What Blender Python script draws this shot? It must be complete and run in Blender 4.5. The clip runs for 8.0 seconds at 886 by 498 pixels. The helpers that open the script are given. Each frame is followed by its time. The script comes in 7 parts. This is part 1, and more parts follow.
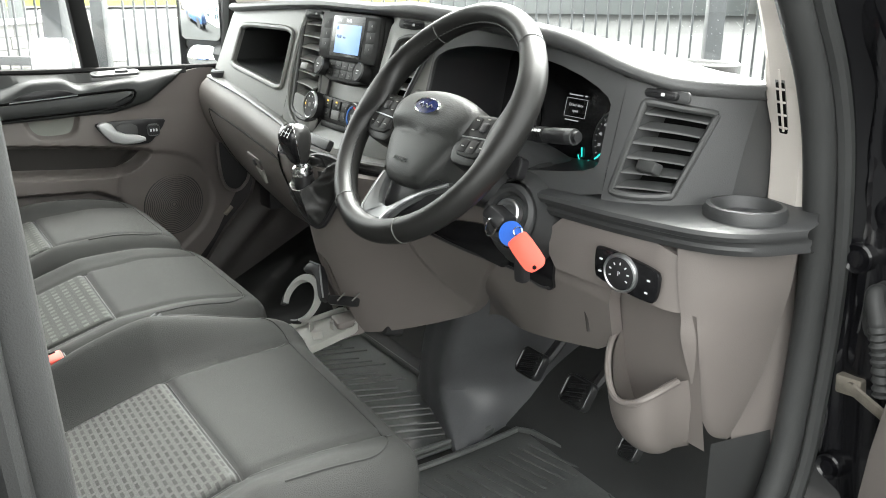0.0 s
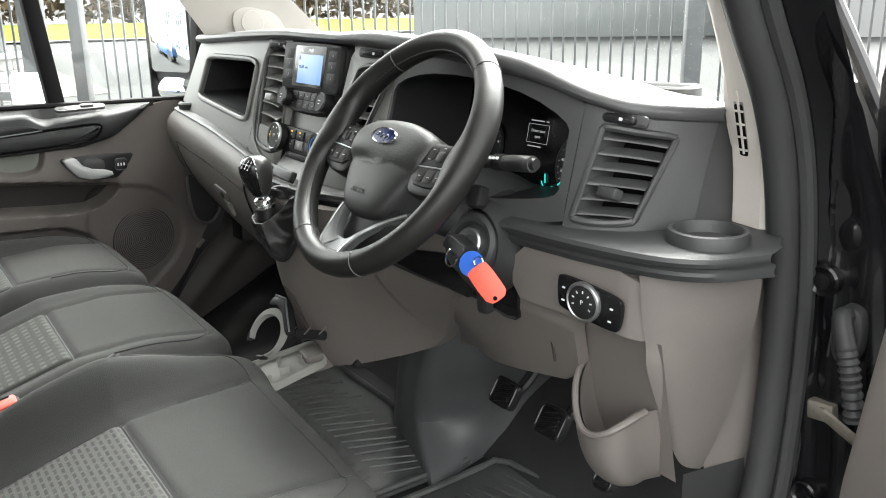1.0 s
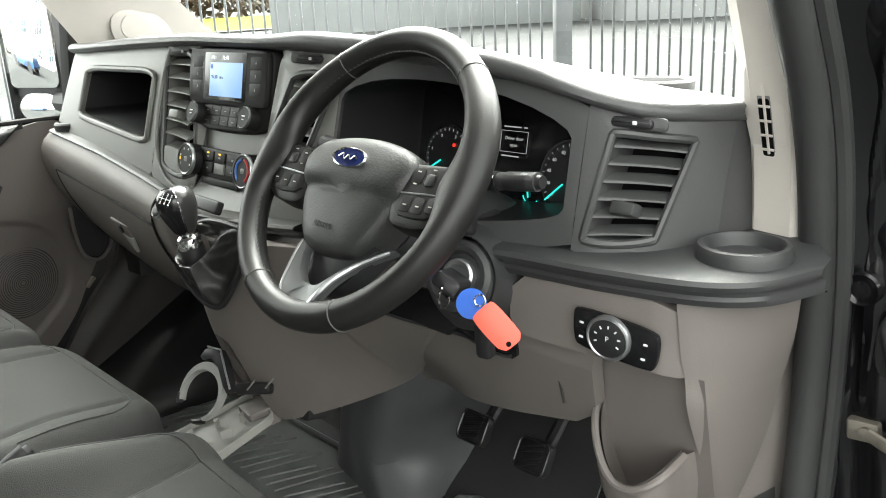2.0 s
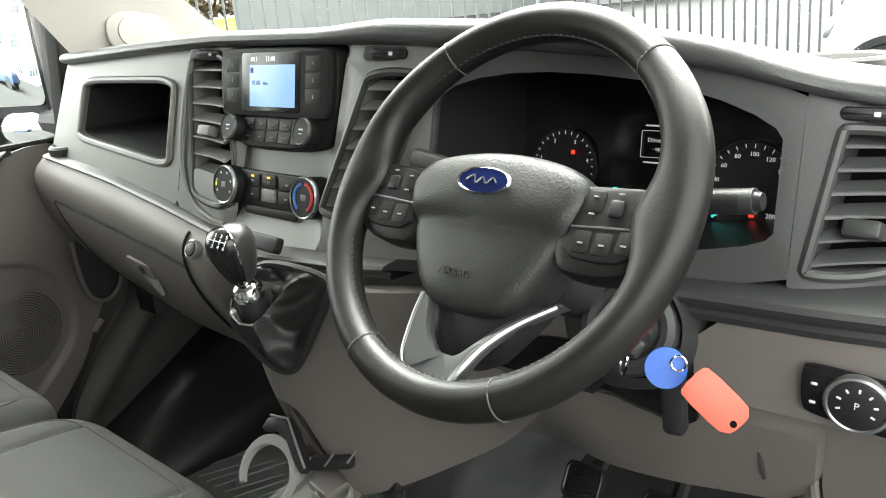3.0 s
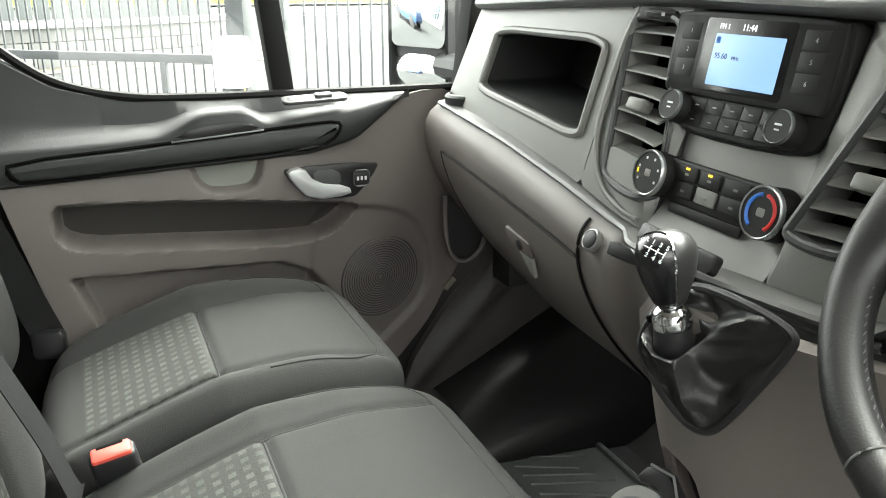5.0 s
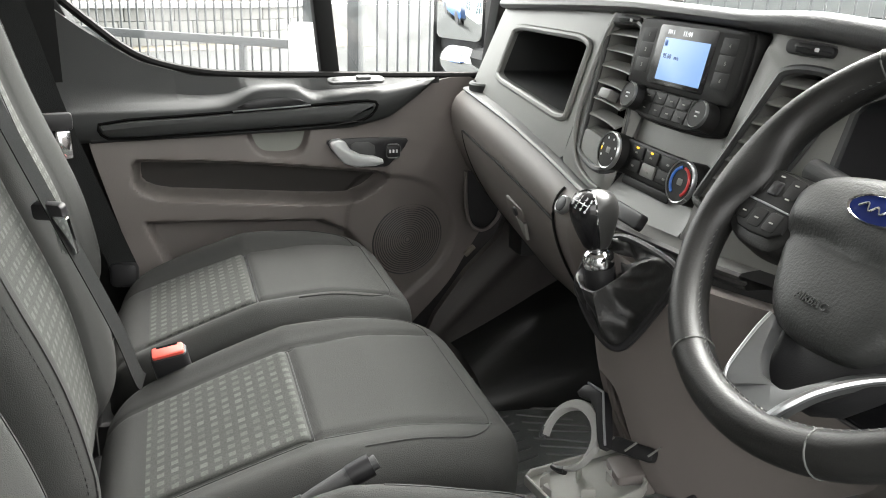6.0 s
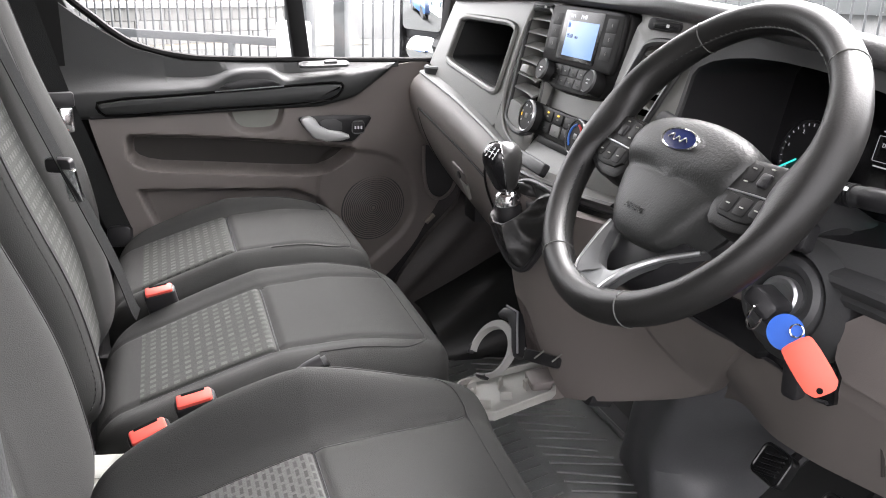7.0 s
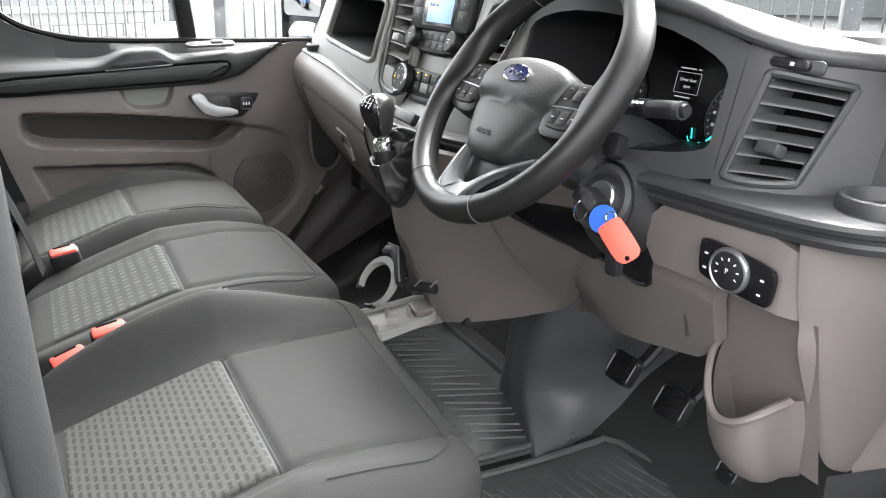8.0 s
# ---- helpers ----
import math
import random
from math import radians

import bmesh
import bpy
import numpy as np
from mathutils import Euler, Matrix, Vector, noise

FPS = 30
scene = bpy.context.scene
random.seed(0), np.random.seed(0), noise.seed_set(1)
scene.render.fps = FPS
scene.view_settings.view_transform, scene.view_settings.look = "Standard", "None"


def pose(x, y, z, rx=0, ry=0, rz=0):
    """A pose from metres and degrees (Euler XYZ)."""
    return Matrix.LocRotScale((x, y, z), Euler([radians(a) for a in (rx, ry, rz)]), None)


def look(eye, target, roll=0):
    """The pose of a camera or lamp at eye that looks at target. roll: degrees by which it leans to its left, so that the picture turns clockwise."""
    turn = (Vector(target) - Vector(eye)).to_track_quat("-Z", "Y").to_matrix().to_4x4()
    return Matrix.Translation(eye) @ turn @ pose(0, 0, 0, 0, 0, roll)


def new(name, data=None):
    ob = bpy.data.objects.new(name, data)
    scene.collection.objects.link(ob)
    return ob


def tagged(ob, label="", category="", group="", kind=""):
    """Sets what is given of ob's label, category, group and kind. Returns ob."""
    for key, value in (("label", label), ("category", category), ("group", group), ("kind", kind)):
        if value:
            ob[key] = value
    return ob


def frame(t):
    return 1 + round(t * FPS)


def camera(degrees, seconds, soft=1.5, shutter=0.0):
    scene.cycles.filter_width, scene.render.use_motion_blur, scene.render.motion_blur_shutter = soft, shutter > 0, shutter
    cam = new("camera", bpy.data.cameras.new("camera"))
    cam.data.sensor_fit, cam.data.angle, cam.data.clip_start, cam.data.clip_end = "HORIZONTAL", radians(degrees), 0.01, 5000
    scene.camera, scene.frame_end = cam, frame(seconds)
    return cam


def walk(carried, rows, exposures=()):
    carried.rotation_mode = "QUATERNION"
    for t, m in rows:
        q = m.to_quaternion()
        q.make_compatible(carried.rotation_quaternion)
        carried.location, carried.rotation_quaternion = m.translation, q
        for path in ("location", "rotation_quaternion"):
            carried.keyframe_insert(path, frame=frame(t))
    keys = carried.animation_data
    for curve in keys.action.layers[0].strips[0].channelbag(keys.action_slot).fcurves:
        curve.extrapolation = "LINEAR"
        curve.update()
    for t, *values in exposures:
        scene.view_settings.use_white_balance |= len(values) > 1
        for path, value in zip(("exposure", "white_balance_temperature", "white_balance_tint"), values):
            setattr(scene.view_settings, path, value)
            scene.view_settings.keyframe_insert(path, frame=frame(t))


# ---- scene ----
# ---------------------------------------------------------------- camera
cam = camera(56.0, 8.0, soft=1.0)
PATH = [
    (0, (-0.603, -1.322, 1.474), (0.458, 0.26, 0.865), 0.5),
    (0.5, (-0.601, -1.32, 1.473), (0.471, 0.265, 0.892), 0.7),
    (1, (-0.556, -1.322, 1.476), (0.535, 0.26, 0.922), -0.7),
    (1.2, (-0.539, -1.304, 1.47), (0.63, 0.223, 0.918), -0.2),
    (2.3, (-0.551, -1.014, 1.481), (0.796, 0.344, 0.898), -3.9),
    (2.5, (-0.54, -0.965, 1.48), (0.817, 0.381, 0.891), -4.6),
    (3, (-0.498, -0.815, 1.47), (0.855, 0.533, 0.875), -5.7),
    (3.5, (-0.476, -0.666, 1.476), (0.866, 0.661, 0.813), -6.3),
    (4, (-0.484, -0.571, 1.466), (0.782, 0.811, 0.769), -4.3),
    (4.5, (-0.481, -0.542, 1.461), (0.511, 1.059, 0.79), -2.4),
    (5, (-0.48, -0.584, 1.453), (0.26, 1.168, 0.835), -0.0),
    (5.2, (-0.474, -0.628, 1.463), (0.187, 1.154, 0.842), 0.7),
    (6.3, (-0.472, -0.898, 1.472), (0.118, 0.902, 0.831), 2.0),
    (6.5, (-0.471, -0.948, 1.465), (0.126, 0.85, 0.823), 2.3),
    (7, (-0.472, -1.068, 1.468), (0.137, 0.728, 0.831), 1.7),
    (7.5, (-0.479, -1.177, 1.443), (0.221, 0.593, 0.827), 2.1),
    (8, (-0.522, -1.251, 1.424), (0.321, 0.452, 0.802), 1.3),
]
walk(cam, [(t, look(eye, target, roll)) for t, eye, target, roll in PATH],
     exposures=[(0, 4.02, 6600, 6), (0.5, 3.98, 6600, 6), (1.0, 3.75, 6600, 7), (2.5, 4.0, 6720, 3), (3.5, 4.27, 6720, 3), (4.0, 4.55, 6720, 3), (4.5, 4.45, 6720, 3), (5.0, 4.2, 6720, 3), (6.5, 3.82, 6650, 14), (7.0, 3.9, 6550, 17), (7.5, 3.75, 6500, 15), (8.0, 4.15, 6450, 13)])

# ---------------------------------------------------------------- daylight
world = bpy.data.worlds.new("overcast_sky")
scene.world = world
world.use_nodes = True
wn = world.node_tree.nodes
sky = wn.new("ShaderNodeTexSky")
sky.sky_type = "NISHITA"
sky.sun_disc = False
sky.sun_elevation = radians(48)
sky.sun_rotation = radians(55)
sky.air_density, sky.dust_density, sky.ozone_density = 1.0, 6.0, 0.6
hsv = wn.new("ShaderNodeHueSaturation")
hsv.inputs["Saturation"].default_value = 0.04
world.node_tree.links.new(sky.outputs[0], hsv.inputs["Color"])
world.node_tree.links.new(hsv.outputs[0], wn["Background"].inputs["Color"])
wn["Background"].inputs["Strength"].default_value = 0.15
sun = new("sun", bpy.data.lights.new("sun", "SUN"))
sun.data.energy, sun.data.angle, sun.data.color = 0.6, radians(70), (1.0, 0.97, 0.93)
sun.matrix_world = look((5, 3.5, 9), (0, 0, 0))
scene.view_settings.exposure = 3.2
scene.view_settings.use_white_balance = True
scene.view_settings.white_balance_temperature = 6600
scene.view_settings.white_balance_tint = 8


# ---------------------------------------------------------------- materials
def mat(name, color, rough=0.5, metal=0.0, grain=0.0, scale=700.0, vary=0.0, blotch=6.0, spec=0.5, coat=0.0, emit=0.0):
    """Painted or moulded surface: a base colour with two scales of variation and a fine relief."""
    m = bpy.data.materials.new(name)
    m.use_nodes = True
    n, l = m.node_tree.nodes, m.node_tree.links
    b = n["Principled BSDF"]
    b.inputs["Base Color"].default_value = (*color, 1)
    b.inputs["Roughness"].default_value = rough
    b.inputs["Metallic"].default_value = metal
    b.inputs["Specular IOR Level"].default_value = spec
    b.inputs["Coat Weight"].default_value = coat
    b.inputs["Coat Roughness"].default_value = 0.08
    if emit:
        b.inputs["Base Color"].default_value = (*[c * 0.15 for c in color], 1)
        b.inputs["Emission Color"].default_value = (*color, 1)
        b.inputs["Emission Strength"].default_value = emit
    if grain or vary:
        tc = n.new("ShaderNodeTexCoord")
        fine = n.new("ShaderNodeTexNoise")
        fine.inputs["Scale"].default_value = scale
        fine.inputs["Detail"].default_value = 3
        l.new(tc.outputs["Object"], fine.inputs["Vector"])
        if grain:
            bump = n.new("ShaderNodeBump")
            bump.inputs["Strength"].default_value = grain
            bump.inputs["Distance"].default_value = 0.0008
            l.new(fine.outputs["Fac"], bump.inputs["Height"])
            l.new(bump.outputs["Normal"], b.inputs["Normal"])
        if vary:
            big = n.new("ShaderNodeTexNoise")
            big.inputs["Scale"].default_value = blotch
            big.inputs["Detail"].default_value = 6
            l.new(tc.outputs["Object"], big.inputs["Vector"])
            add = n.new("ShaderNodeMath")
            add.operation = "MULTIPLY_ADD"
            add.inputs[1].default_value = 0.35
            l.new(fine.outputs["Fac"], add.inputs[0])
            l.new(big.outputs["Fac"], add.inputs[2])
            ramp = n.new("ShaderNodeMapRange")
            ramp.inputs["From Min"].default_value, ramp.inputs["From Max"].default_value = 0.4, 0.95
            ramp.inputs["To Min"].default_value, ramp.inputs["To Max"].default_value = 1 - vary, 1 + vary
            l.new(add.outputs[0], ramp.inputs["Value"])
            mix = n.new("ShaderNodeVectorMath")
            mix.operation = "SCALE"
            mix.inputs[0].default_value = color
            l.new(ramp.outputs[0], mix.inputs["Scale"])
            l.new(mix.outputs[0], b.inputs["Base Color"])
            rr = n.new("ShaderNodeMapRange")
            rr.inputs["To Min"].default_value, rr.inputs["To Max"].default_value = rough - 0.07, min(1, rough + 0.07)
            l.new(big.outputs["Fac"], rr.inputs["Value"])
            l.new(rr.outputs[0], b.inputs["Roughness"])
    return m


def checked_fabric(name, light, dark, pitch=0.018):
    """Woven seat cloth with rows of small pale squares, staggered row by row."""
    m = mat(name, dark, 0.95, grain=0.8, scale=1200, spec=0.2)
    n, l = m.node_tree.nodes, m.node_tree.links
    tc = n.new("ShaderNodeTexCoord")
    br = n.new("ShaderNodeTexBrick")
    br.offset, br.squash = 0.0, 1.0
    br.inputs["Color1"].default_value, br.inputs["Color2"].default_value = (*light, 1), (*[c * 0.75 for c in light], 1)
    br.inputs["Mortar"].default_value = (*dark, 1)
    br.inputs["Scale"].default_value = 1.0
    br.inputs["Brick Width"].default_value, br.inputs["Row Height"].default_value = pitch, pitch
    br.inputs["Mortar Size"].default_value, br.inputs["Mortar Smooth"].default_value = pitch * 0.26, 0.15
    l.new(tc.outputs["UV"], br.inputs["Vector"])
    weave = n.new("ShaderNodeTexNoise")
    weave.inputs["Scale"].default_value = 450
    l.new(tc.outputs["Object"], weave.inputs["Vector"])
    mx = n.new("ShaderNodeMix")
    mx.data_type, mx.blend_type = "RGBA", "MULTIPLY"
    mx.inputs["Factor"].default_value = 0.55
    l.new(br.outputs["Color"], mx.inputs["A"])
    l.new(weave.outputs["Fac"], mx.inputs["B"])
    l.new(mx.outputs["Result"], n["Principled BSDF"].inputs["Base Color"])
    return m


def dashed_fabric(name, light, dark):
    """Woven seat cloth: pale ground with staggered rows of short dark dashes."""
    m = mat(name, light, 0.95, grain=0.8, scale=1200, spec=0.2)
    n, l = m.node_tree.nodes, m.node_tree.links
    tc = n.new("ShaderNodeTexCoord")
    br = n.new("ShaderNodeTexBrick")
    br.offset, br.squash = 0.5, 1.0
    br.inputs["Color1"].default_value, br.inputs["Color2"].default_value = (*dark, 1), (*[c * 1.3 for c in dark], 1)
    br.inputs["Mortar"].default_value = (*light, 1)
    br.inputs["Scale"].default_value = 1.0
    br.inputs["Brick Width"].default_value, br.inputs["Row Height"].default_value = 0.0165, 0.0085
    br.inputs["Mortar Size"].default_value, br.inputs["Mortar Smooth"].default_value = 0.0028, 0.35
    turn = n.new("ShaderNodeVectorRotate")
    turn.rotation_type = "Z_AXIS"
    turn.inputs["Angle"].default_value = radians(90)
    l.new(tc.outputs["UV"], turn.inputs["Vector"])
    l.new(turn.outputs[0], br.inputs["Vector"])
    weave = n.new("ShaderNodeTexNoise")
    weave.inputs["Scale"].default_value = 450
    l.new(tc.outputs["Object"], weave.inputs["Vector"])
    mx = n.new("ShaderNodeMix")
    mx.data_type, mx.blend_type = "RGBA", "MULTIPLY"
    mx.inputs["Factor"].default_value = 0.5
    l.new(br.outputs["Color"], mx.inputs["A"])
    l.new(weave.outputs["Fac"], mx.inputs["B"])
    l.new(mx.outputs["Result"], n["Principled BSDF"].inputs["Base Color"])
    return m


def glass_mat(name, tint=(0.93, 0.96, 0.95)):
    m = bpy.data.materials.new(name)
    m.use_nodes = True
    n, l = m.node_tree.nodes, m.node_tree.links
    n.remove(n["Principled BSDF"])
    t, g, x = n.new("ShaderNodeBsdfTransparent"), n.new("ShaderNodeBsdfGlossy"), n.new("ShaderNodeMixShader")
    t.inputs["Color"].default_value = (*tint, 1)
    g.inputs["Roughness"].default_value = 0.02
    f = n.new("ShaderNodeLayerWeight")
    f.inputs["Blend"].default_value = 0.5
    p = n.new("ShaderNodeMath")
    p.operation = "POWER"
    p.inputs[1].default_value = 4.0
    k = n.new("ShaderNodeMath")
    k.operation = "MULTIPLY_ADD"
    k.inputs[1].default_value, k.inputs[2].default_value = 0.45, 0.04
    l.new(f.outputs["Facing"], p.inputs[0])
    l.new(p.outputs[0], k.inputs[0])
    l.new(k.outputs[0], x.inputs[0])
    l.new(t.outputs[0], x.inputs[1])
    l.new(g.outputs[0], x.inputs[2])
    l.new(x.outputs[0], n["Material Output"].inputs["Surface"])
    return m


CHARCOAL = mat("charcoal_plastic", (0.054, 0.055, 0.056), 0.48, grain=0.35, vary=0.10)
PAD = mat("soft_dash_pad", (0.066, 0.067, 0.068), 0.40, grain=0.5, scale=420, vary=0.12)
TAUPE = mat("taupe_plastic", (0.150, 0.134, 0.125), 0.5, grain=0.35, vary=0.07)
BEIGE = mat("pale_pillar_trim", (0.60, 0.56, 0.52), 0.65, grain=0.3, vary=0.05)
GREY = mat("mid_grey_plastic", (0.188, 0.188, 0.178), 0.42, grain=0.25, vary=0.08)
VENTBLK = mat("dark_vent_plastic", (0.0426, 0.044, 0.044), 0.42, grain=0.2, vary=0.1)
BLACK = mat("black_plastic", (0.015, 0.015, 0.0163), 0.42, grain=0.25, vary=0.15)
TRIMBLK = mat("matt_black_trim", (0.008, 0.008, 0.008), 0.65, spec=0.15, vary=0.2)
DARKCH = mat("dark_charcoal_plastic", (0.034, 0.035, 0.036), 0.5, grain=0.35, vary=0.1)
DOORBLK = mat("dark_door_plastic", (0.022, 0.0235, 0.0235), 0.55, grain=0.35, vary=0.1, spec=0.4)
KICK = mat("dark_taupe_plastic", (0.058, 0.053, 0.051), 0.55, grain=0.35, vary=0.12, spec=0.4)
ARCHRUB = mat("shiny_black_rubber", (0.010, 0.011, 0.011), 0.30, grain=0.3, scale=300, vary=0.2)
ARMGREY = mat("worn_grey_plastic", (0.27, 0.27, 0.26), 0.42, grain=0.3, vary=0.15)
# darkened taupe: paints the door pocket's shade, also colours dark seam lines
SHADE_AND_SEAM = mat("dark_brown_grey_shade_and_seam", (0.034, 0.031, 0.029), 0.65, grain=0.35, vary=0.1, spec=0.3)
CUPGREY = mat("greenish_grey_plastic", (0.20, 0.205, 0.185), 0.55, grain=0.3, vary=0.06)
RADIOBLK = mat("black_switch_plastic", (0.013, 0.013, 0.013), 0.5, grain=0.15, spec=0.25, vary=0.12)
# near-black that stands in for shade where little light reaches
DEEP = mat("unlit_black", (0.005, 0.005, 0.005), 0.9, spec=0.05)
GLOSS = mat("gloss_black", (0.008, 0.008, 0.009), 0.2, vary=0.1)
PAINT = mat("black_car_paint", (0.005, 0.005, 0.006), 0.22, coat=0.3, spec=0.35, vary=0.3)
RUBBER = mat("black_rubber", (0.034, 0.035, 0.035), 0.50, spec=0.25, grain=0.4, vary=0.25)
MAT_RUBBER = mat("floor_mat_rubber", (0.080, 0.084, 0.082), 0.36, spec=0.4, grain=0.35, scale=250, vary=0.35, blotch=9)
LEATHER = mat("wheel_leather", (0.0120, 0.0120, 0.0115), 0.44, spec=0.38, grain=0.25, scale=520, vary=0.30, blotch=16)
AIRBAG = mat("airbag_cover", (0.024, 0.0252, 0.0243), 0.48, grain=0.55, scale=420, vary=0.1)
SATIN = mat("satin_grey_trim", (0.125, 0.129, 0.129), 0.35, metal=0.5, vary=0.08)
KNOB = mat("dark_knob_leather", (0.035, 0.035, 0.034), 0.3, grain=0.15, vary=0.1)
TUNNEL = mat("dark_grey_moulded_cover", (0.088, 0.090, 0.094), 0.34, grain=0.3, scale=300, vary=0.2, blotch=7)
BOOTL = mat("gaiter_leatherette", (0.0137, 0.0137, 0.0137), 0.46, grain=0.7, scale=200, vary=0.3)
CLOTH = mat("dark_grey_green_cloth", (0.0345, 0.0352, 0.0340), 0.95, grain=0.7, scale=900, vary=0.10, blotch=5, spec=0.2)
CHECK = checked_fabric("checked_seat_cloth", (0.104, 0.107, 0.101), (0.058, 0.061, 0.057), 0.0165)
DASHED = dashed_fabric("dashed_seat_cloth", (0.086, 0.087, 0.084), (0.043, 0.044, 0.042))
LEVER = mat("silver_painted_plastic", (0.48, 0.49, 0.49), 0.32, metal=0.35, vary=0.05)
SILVER = mat("satin_silver", (0.46, 0.47, 0.48), 0.30, metal=0.9, vary=0.06)
GALV0 = mat("worn_steel", (0.22, 0.20, 0.17), 0.55, metal=0.6, vary=0.4, blotch=40)
CHROME = mat("chrome", (0.85, 0.86, 0.87), 0.08, metal=1.0)
WHITE = mat("white_marking", (0.75, 0.76, 0.77), 0.5)
THREAD = mat("dark_seat_thread", (0.012, 0.012, 0.012), 0.8)
LEDGE = mat("grey_trim_plastic", (0.105, 0.105, 0.102), 0.40, grain=0.25, vary=0.08)
PEDALRUB = mat("worn_pedal_rubber", (0.014, 0.0145, 0.015), 0.28, grain=0.2, scale=300, vary=0.2)
STITCH = mat("grey_thread", (0.085, 0.088, 0.084), 0.8)
RED_TAG = mat("red_card_tag", (0.80, 0.09, 0.055), 0.5, vary=0.05)
RED_BUCKLE = mat("red_buckle_button", (0.65, 0.09, 0.07), 0.4, vary=0.08)
BLUE_TAG = mat("blue_plastic_tag", (0.02, 0.11, 0.50), 0.4, vary=0.08)
BADGE = mat("blue_badge", (0.007, 0.014, 0.075), 0.15)
WEBBING = mat("belt_webbing", (0.016, 0.0165, 0.0165), 0.9, spec=0.04, grain=0.8, scale=600, vary=0.15)
FLAP = mat("grey_flap_plastic", (0.33, 0.33, 0.305), 0.5, grain=0.3, vary=0.12)
SCREEN = mat("lit_blue_screen", (0.27, 0.46, 0.84), 0.3, emit=0.078)
LCD_TXT = mat("lit_white_text", (0.8, 0.85, 0.9), 0.4, emit=0.14)
TEAL = mat("lit_teal_needle", (0.03, 0.75, 0.65), 0.4, emit=0.09)
RED_LAMP = mat("lit_red_symbol", (0.9, 0.03, 0.02), 0.4, emit=0.14)
AMBER = mat("lit_amber_symbol", (1.0, 0.55, 0.02), 0.4, emit=0.16)
DIM = mat("dim_dial_marking", (0.34, 0.35, 0.36), 0.5, emit=0.08)
BLUE_ARC = mat("blue_arc", (0.03, 0.16, 0.60), 0.4)
RED_ARC = mat("red_arc", (0.60, 0.03, 0.03), 0.4)
GLASS = glass_mat("window_glass")
MIRROR = mat("mirror_glass", (0.92, 0.93, 0.93), 0.0, metal=1.0)


# ---------------------------------------------------------------- mesh helpers


def basis(origin, right, up):
    """Panel axes: local x to the right, y up, z out of the panel."""
    r, u = Vector(right).normalized(), Vector(up)
    o = r.cross(u).normalized()
    u = o.cross(r)
    return Matrix(((r.x, u.x, o.x, origin[0]), (r.y, u.y, o.y, origin[1]), (r.z, u.z, o.z, origin[2]), (0, 0, 0, 1)))


PLACE = {}


def thing(name, label, category, at=(0, 0, 0), group="", kind=""):
    ob = new(name)
    ob.matrix_world = PLACE[ob.name] = at.copy() if isinstance(at, Matrix) else Matrix.Translation(at)
    ob.empty_display_size = 0.05
    return tagged(ob, label, category, group, kind)


def part(name, bm, material, parent=None, label="", sharp=35):
    """Links a bmesh, built in the world's axes, as one mesh object under a thing or a part."""
    bmesh.ops.recalc_face_normals(bm, faces=bm.faces)
    bm.normal_update()
    lim = radians(sharp)
    for e in bm.edges:
        e.smooth = not (len(e.link_faces) == 2 and e.calc_face_angle(0) > lim)
    for f in bm.faces:
        f.smooth = True
    me = bpy.data.meshes.new(name)
    bm.to_mesh(me)
    bm.free()
    me.materials.append(material)
    ob = new(name, me)
    if parent:
        ob.parent = parent
        ob.matrix_parent_inverse = PLACE.get(parent.name, Matrix()).inverted()
    return tagged(ob, label)


def B():
    return bmesh.new()


def strip(bm, loops, closed=True, cap0=False, cap1=False):
    """Quads between successive loops of as many points."""
    vs = [[bm.verts.new(p) for p in lo] for lo in loops]
    n = len(vs[0])
    for a, b in zip(vs, vs[1:]):
        for i in range(n if closed else n - 1):
            j = (i + 1) % n
            try:
                bm.faces.new((a[i], a[j], b[j], b[i]))
            except ValueError:
                pass
    if cap0:
        bm.faces.new(vs[0])
    if cap1:
        bm.faces.new(vs[-1])
    return vs


def rr(w, h, r, n=5, cx=0.0, cy=0.0):
    """Outline of a rounded rectangle."""
    r = min(r, w / 2 - 1e-5, h / 2 - 1e-5)
    out = []
    for k, (sx, sy) in enumerate(((1, 1), (-1, 1), (-1, -1), (1, -1))):
        for i in range(n + 1):
            a = radians(90 * (k + i / n))
            out.append((cx + sx * (w / 2 - r) + r * math.cos(a), cy + sy * (h / 2 - r) + r * math.sin(a)))
    return out


def soft_outline(pts, times=2):
    for _ in range(times):
        out = []
        for i, p in enumerate(pts):
            q = pts[(i + 1) % len(pts)]
            out += [(p[0] * 0.75 + q[0] * 0.25, p[1] * 0.75 + q[1] * 0.25), (p[0] * 0.25 + q[0] * 0.75, p[1] * 0.25 + q[1] * 0.75)]
        pts = out
    return pts


def inset(pts, d):
    """The outline moved inwards by d (outlines run anticlockwise or clockwise alike)."""
    area = sum(a[0] * b[1] - b[0] * a[1] for a, b in zip(pts, pts[1:] + pts[:1]))
    s = 1 if area > 0 else -1
    out = []
    for i in range(len(pts)):
        a, p, b = pts[i - 1], pts[i], pts[(i + 1) % len(pts)]
        tx, ty = b[0] - a[0], b[1] - a[1]
        n = math.hypot(tx, ty) or 1
        out.append((p[0] - s * ty / n * d, p[1] + s * tx / n * d))
    return out


def plate(bm, pts, z0, z1, m=Matrix(), bev=0.002):
    """An outline raised from z0 to z1 in panel axes, with a rounded upper edge."""
    z = lambda q, h: [m @ Vector((x, y, h)) for x, y in q]
    s = 1 if z1 > z0 else -1
    loops = [z(pts, z0), z(pts, z1 - s * bev), z(inset(pts, bev * 0.3), z1 - s * bev * 0.3), z(inset(pts, bev), z1)]
    strip(bm, loops, True, True, True)
    return bm


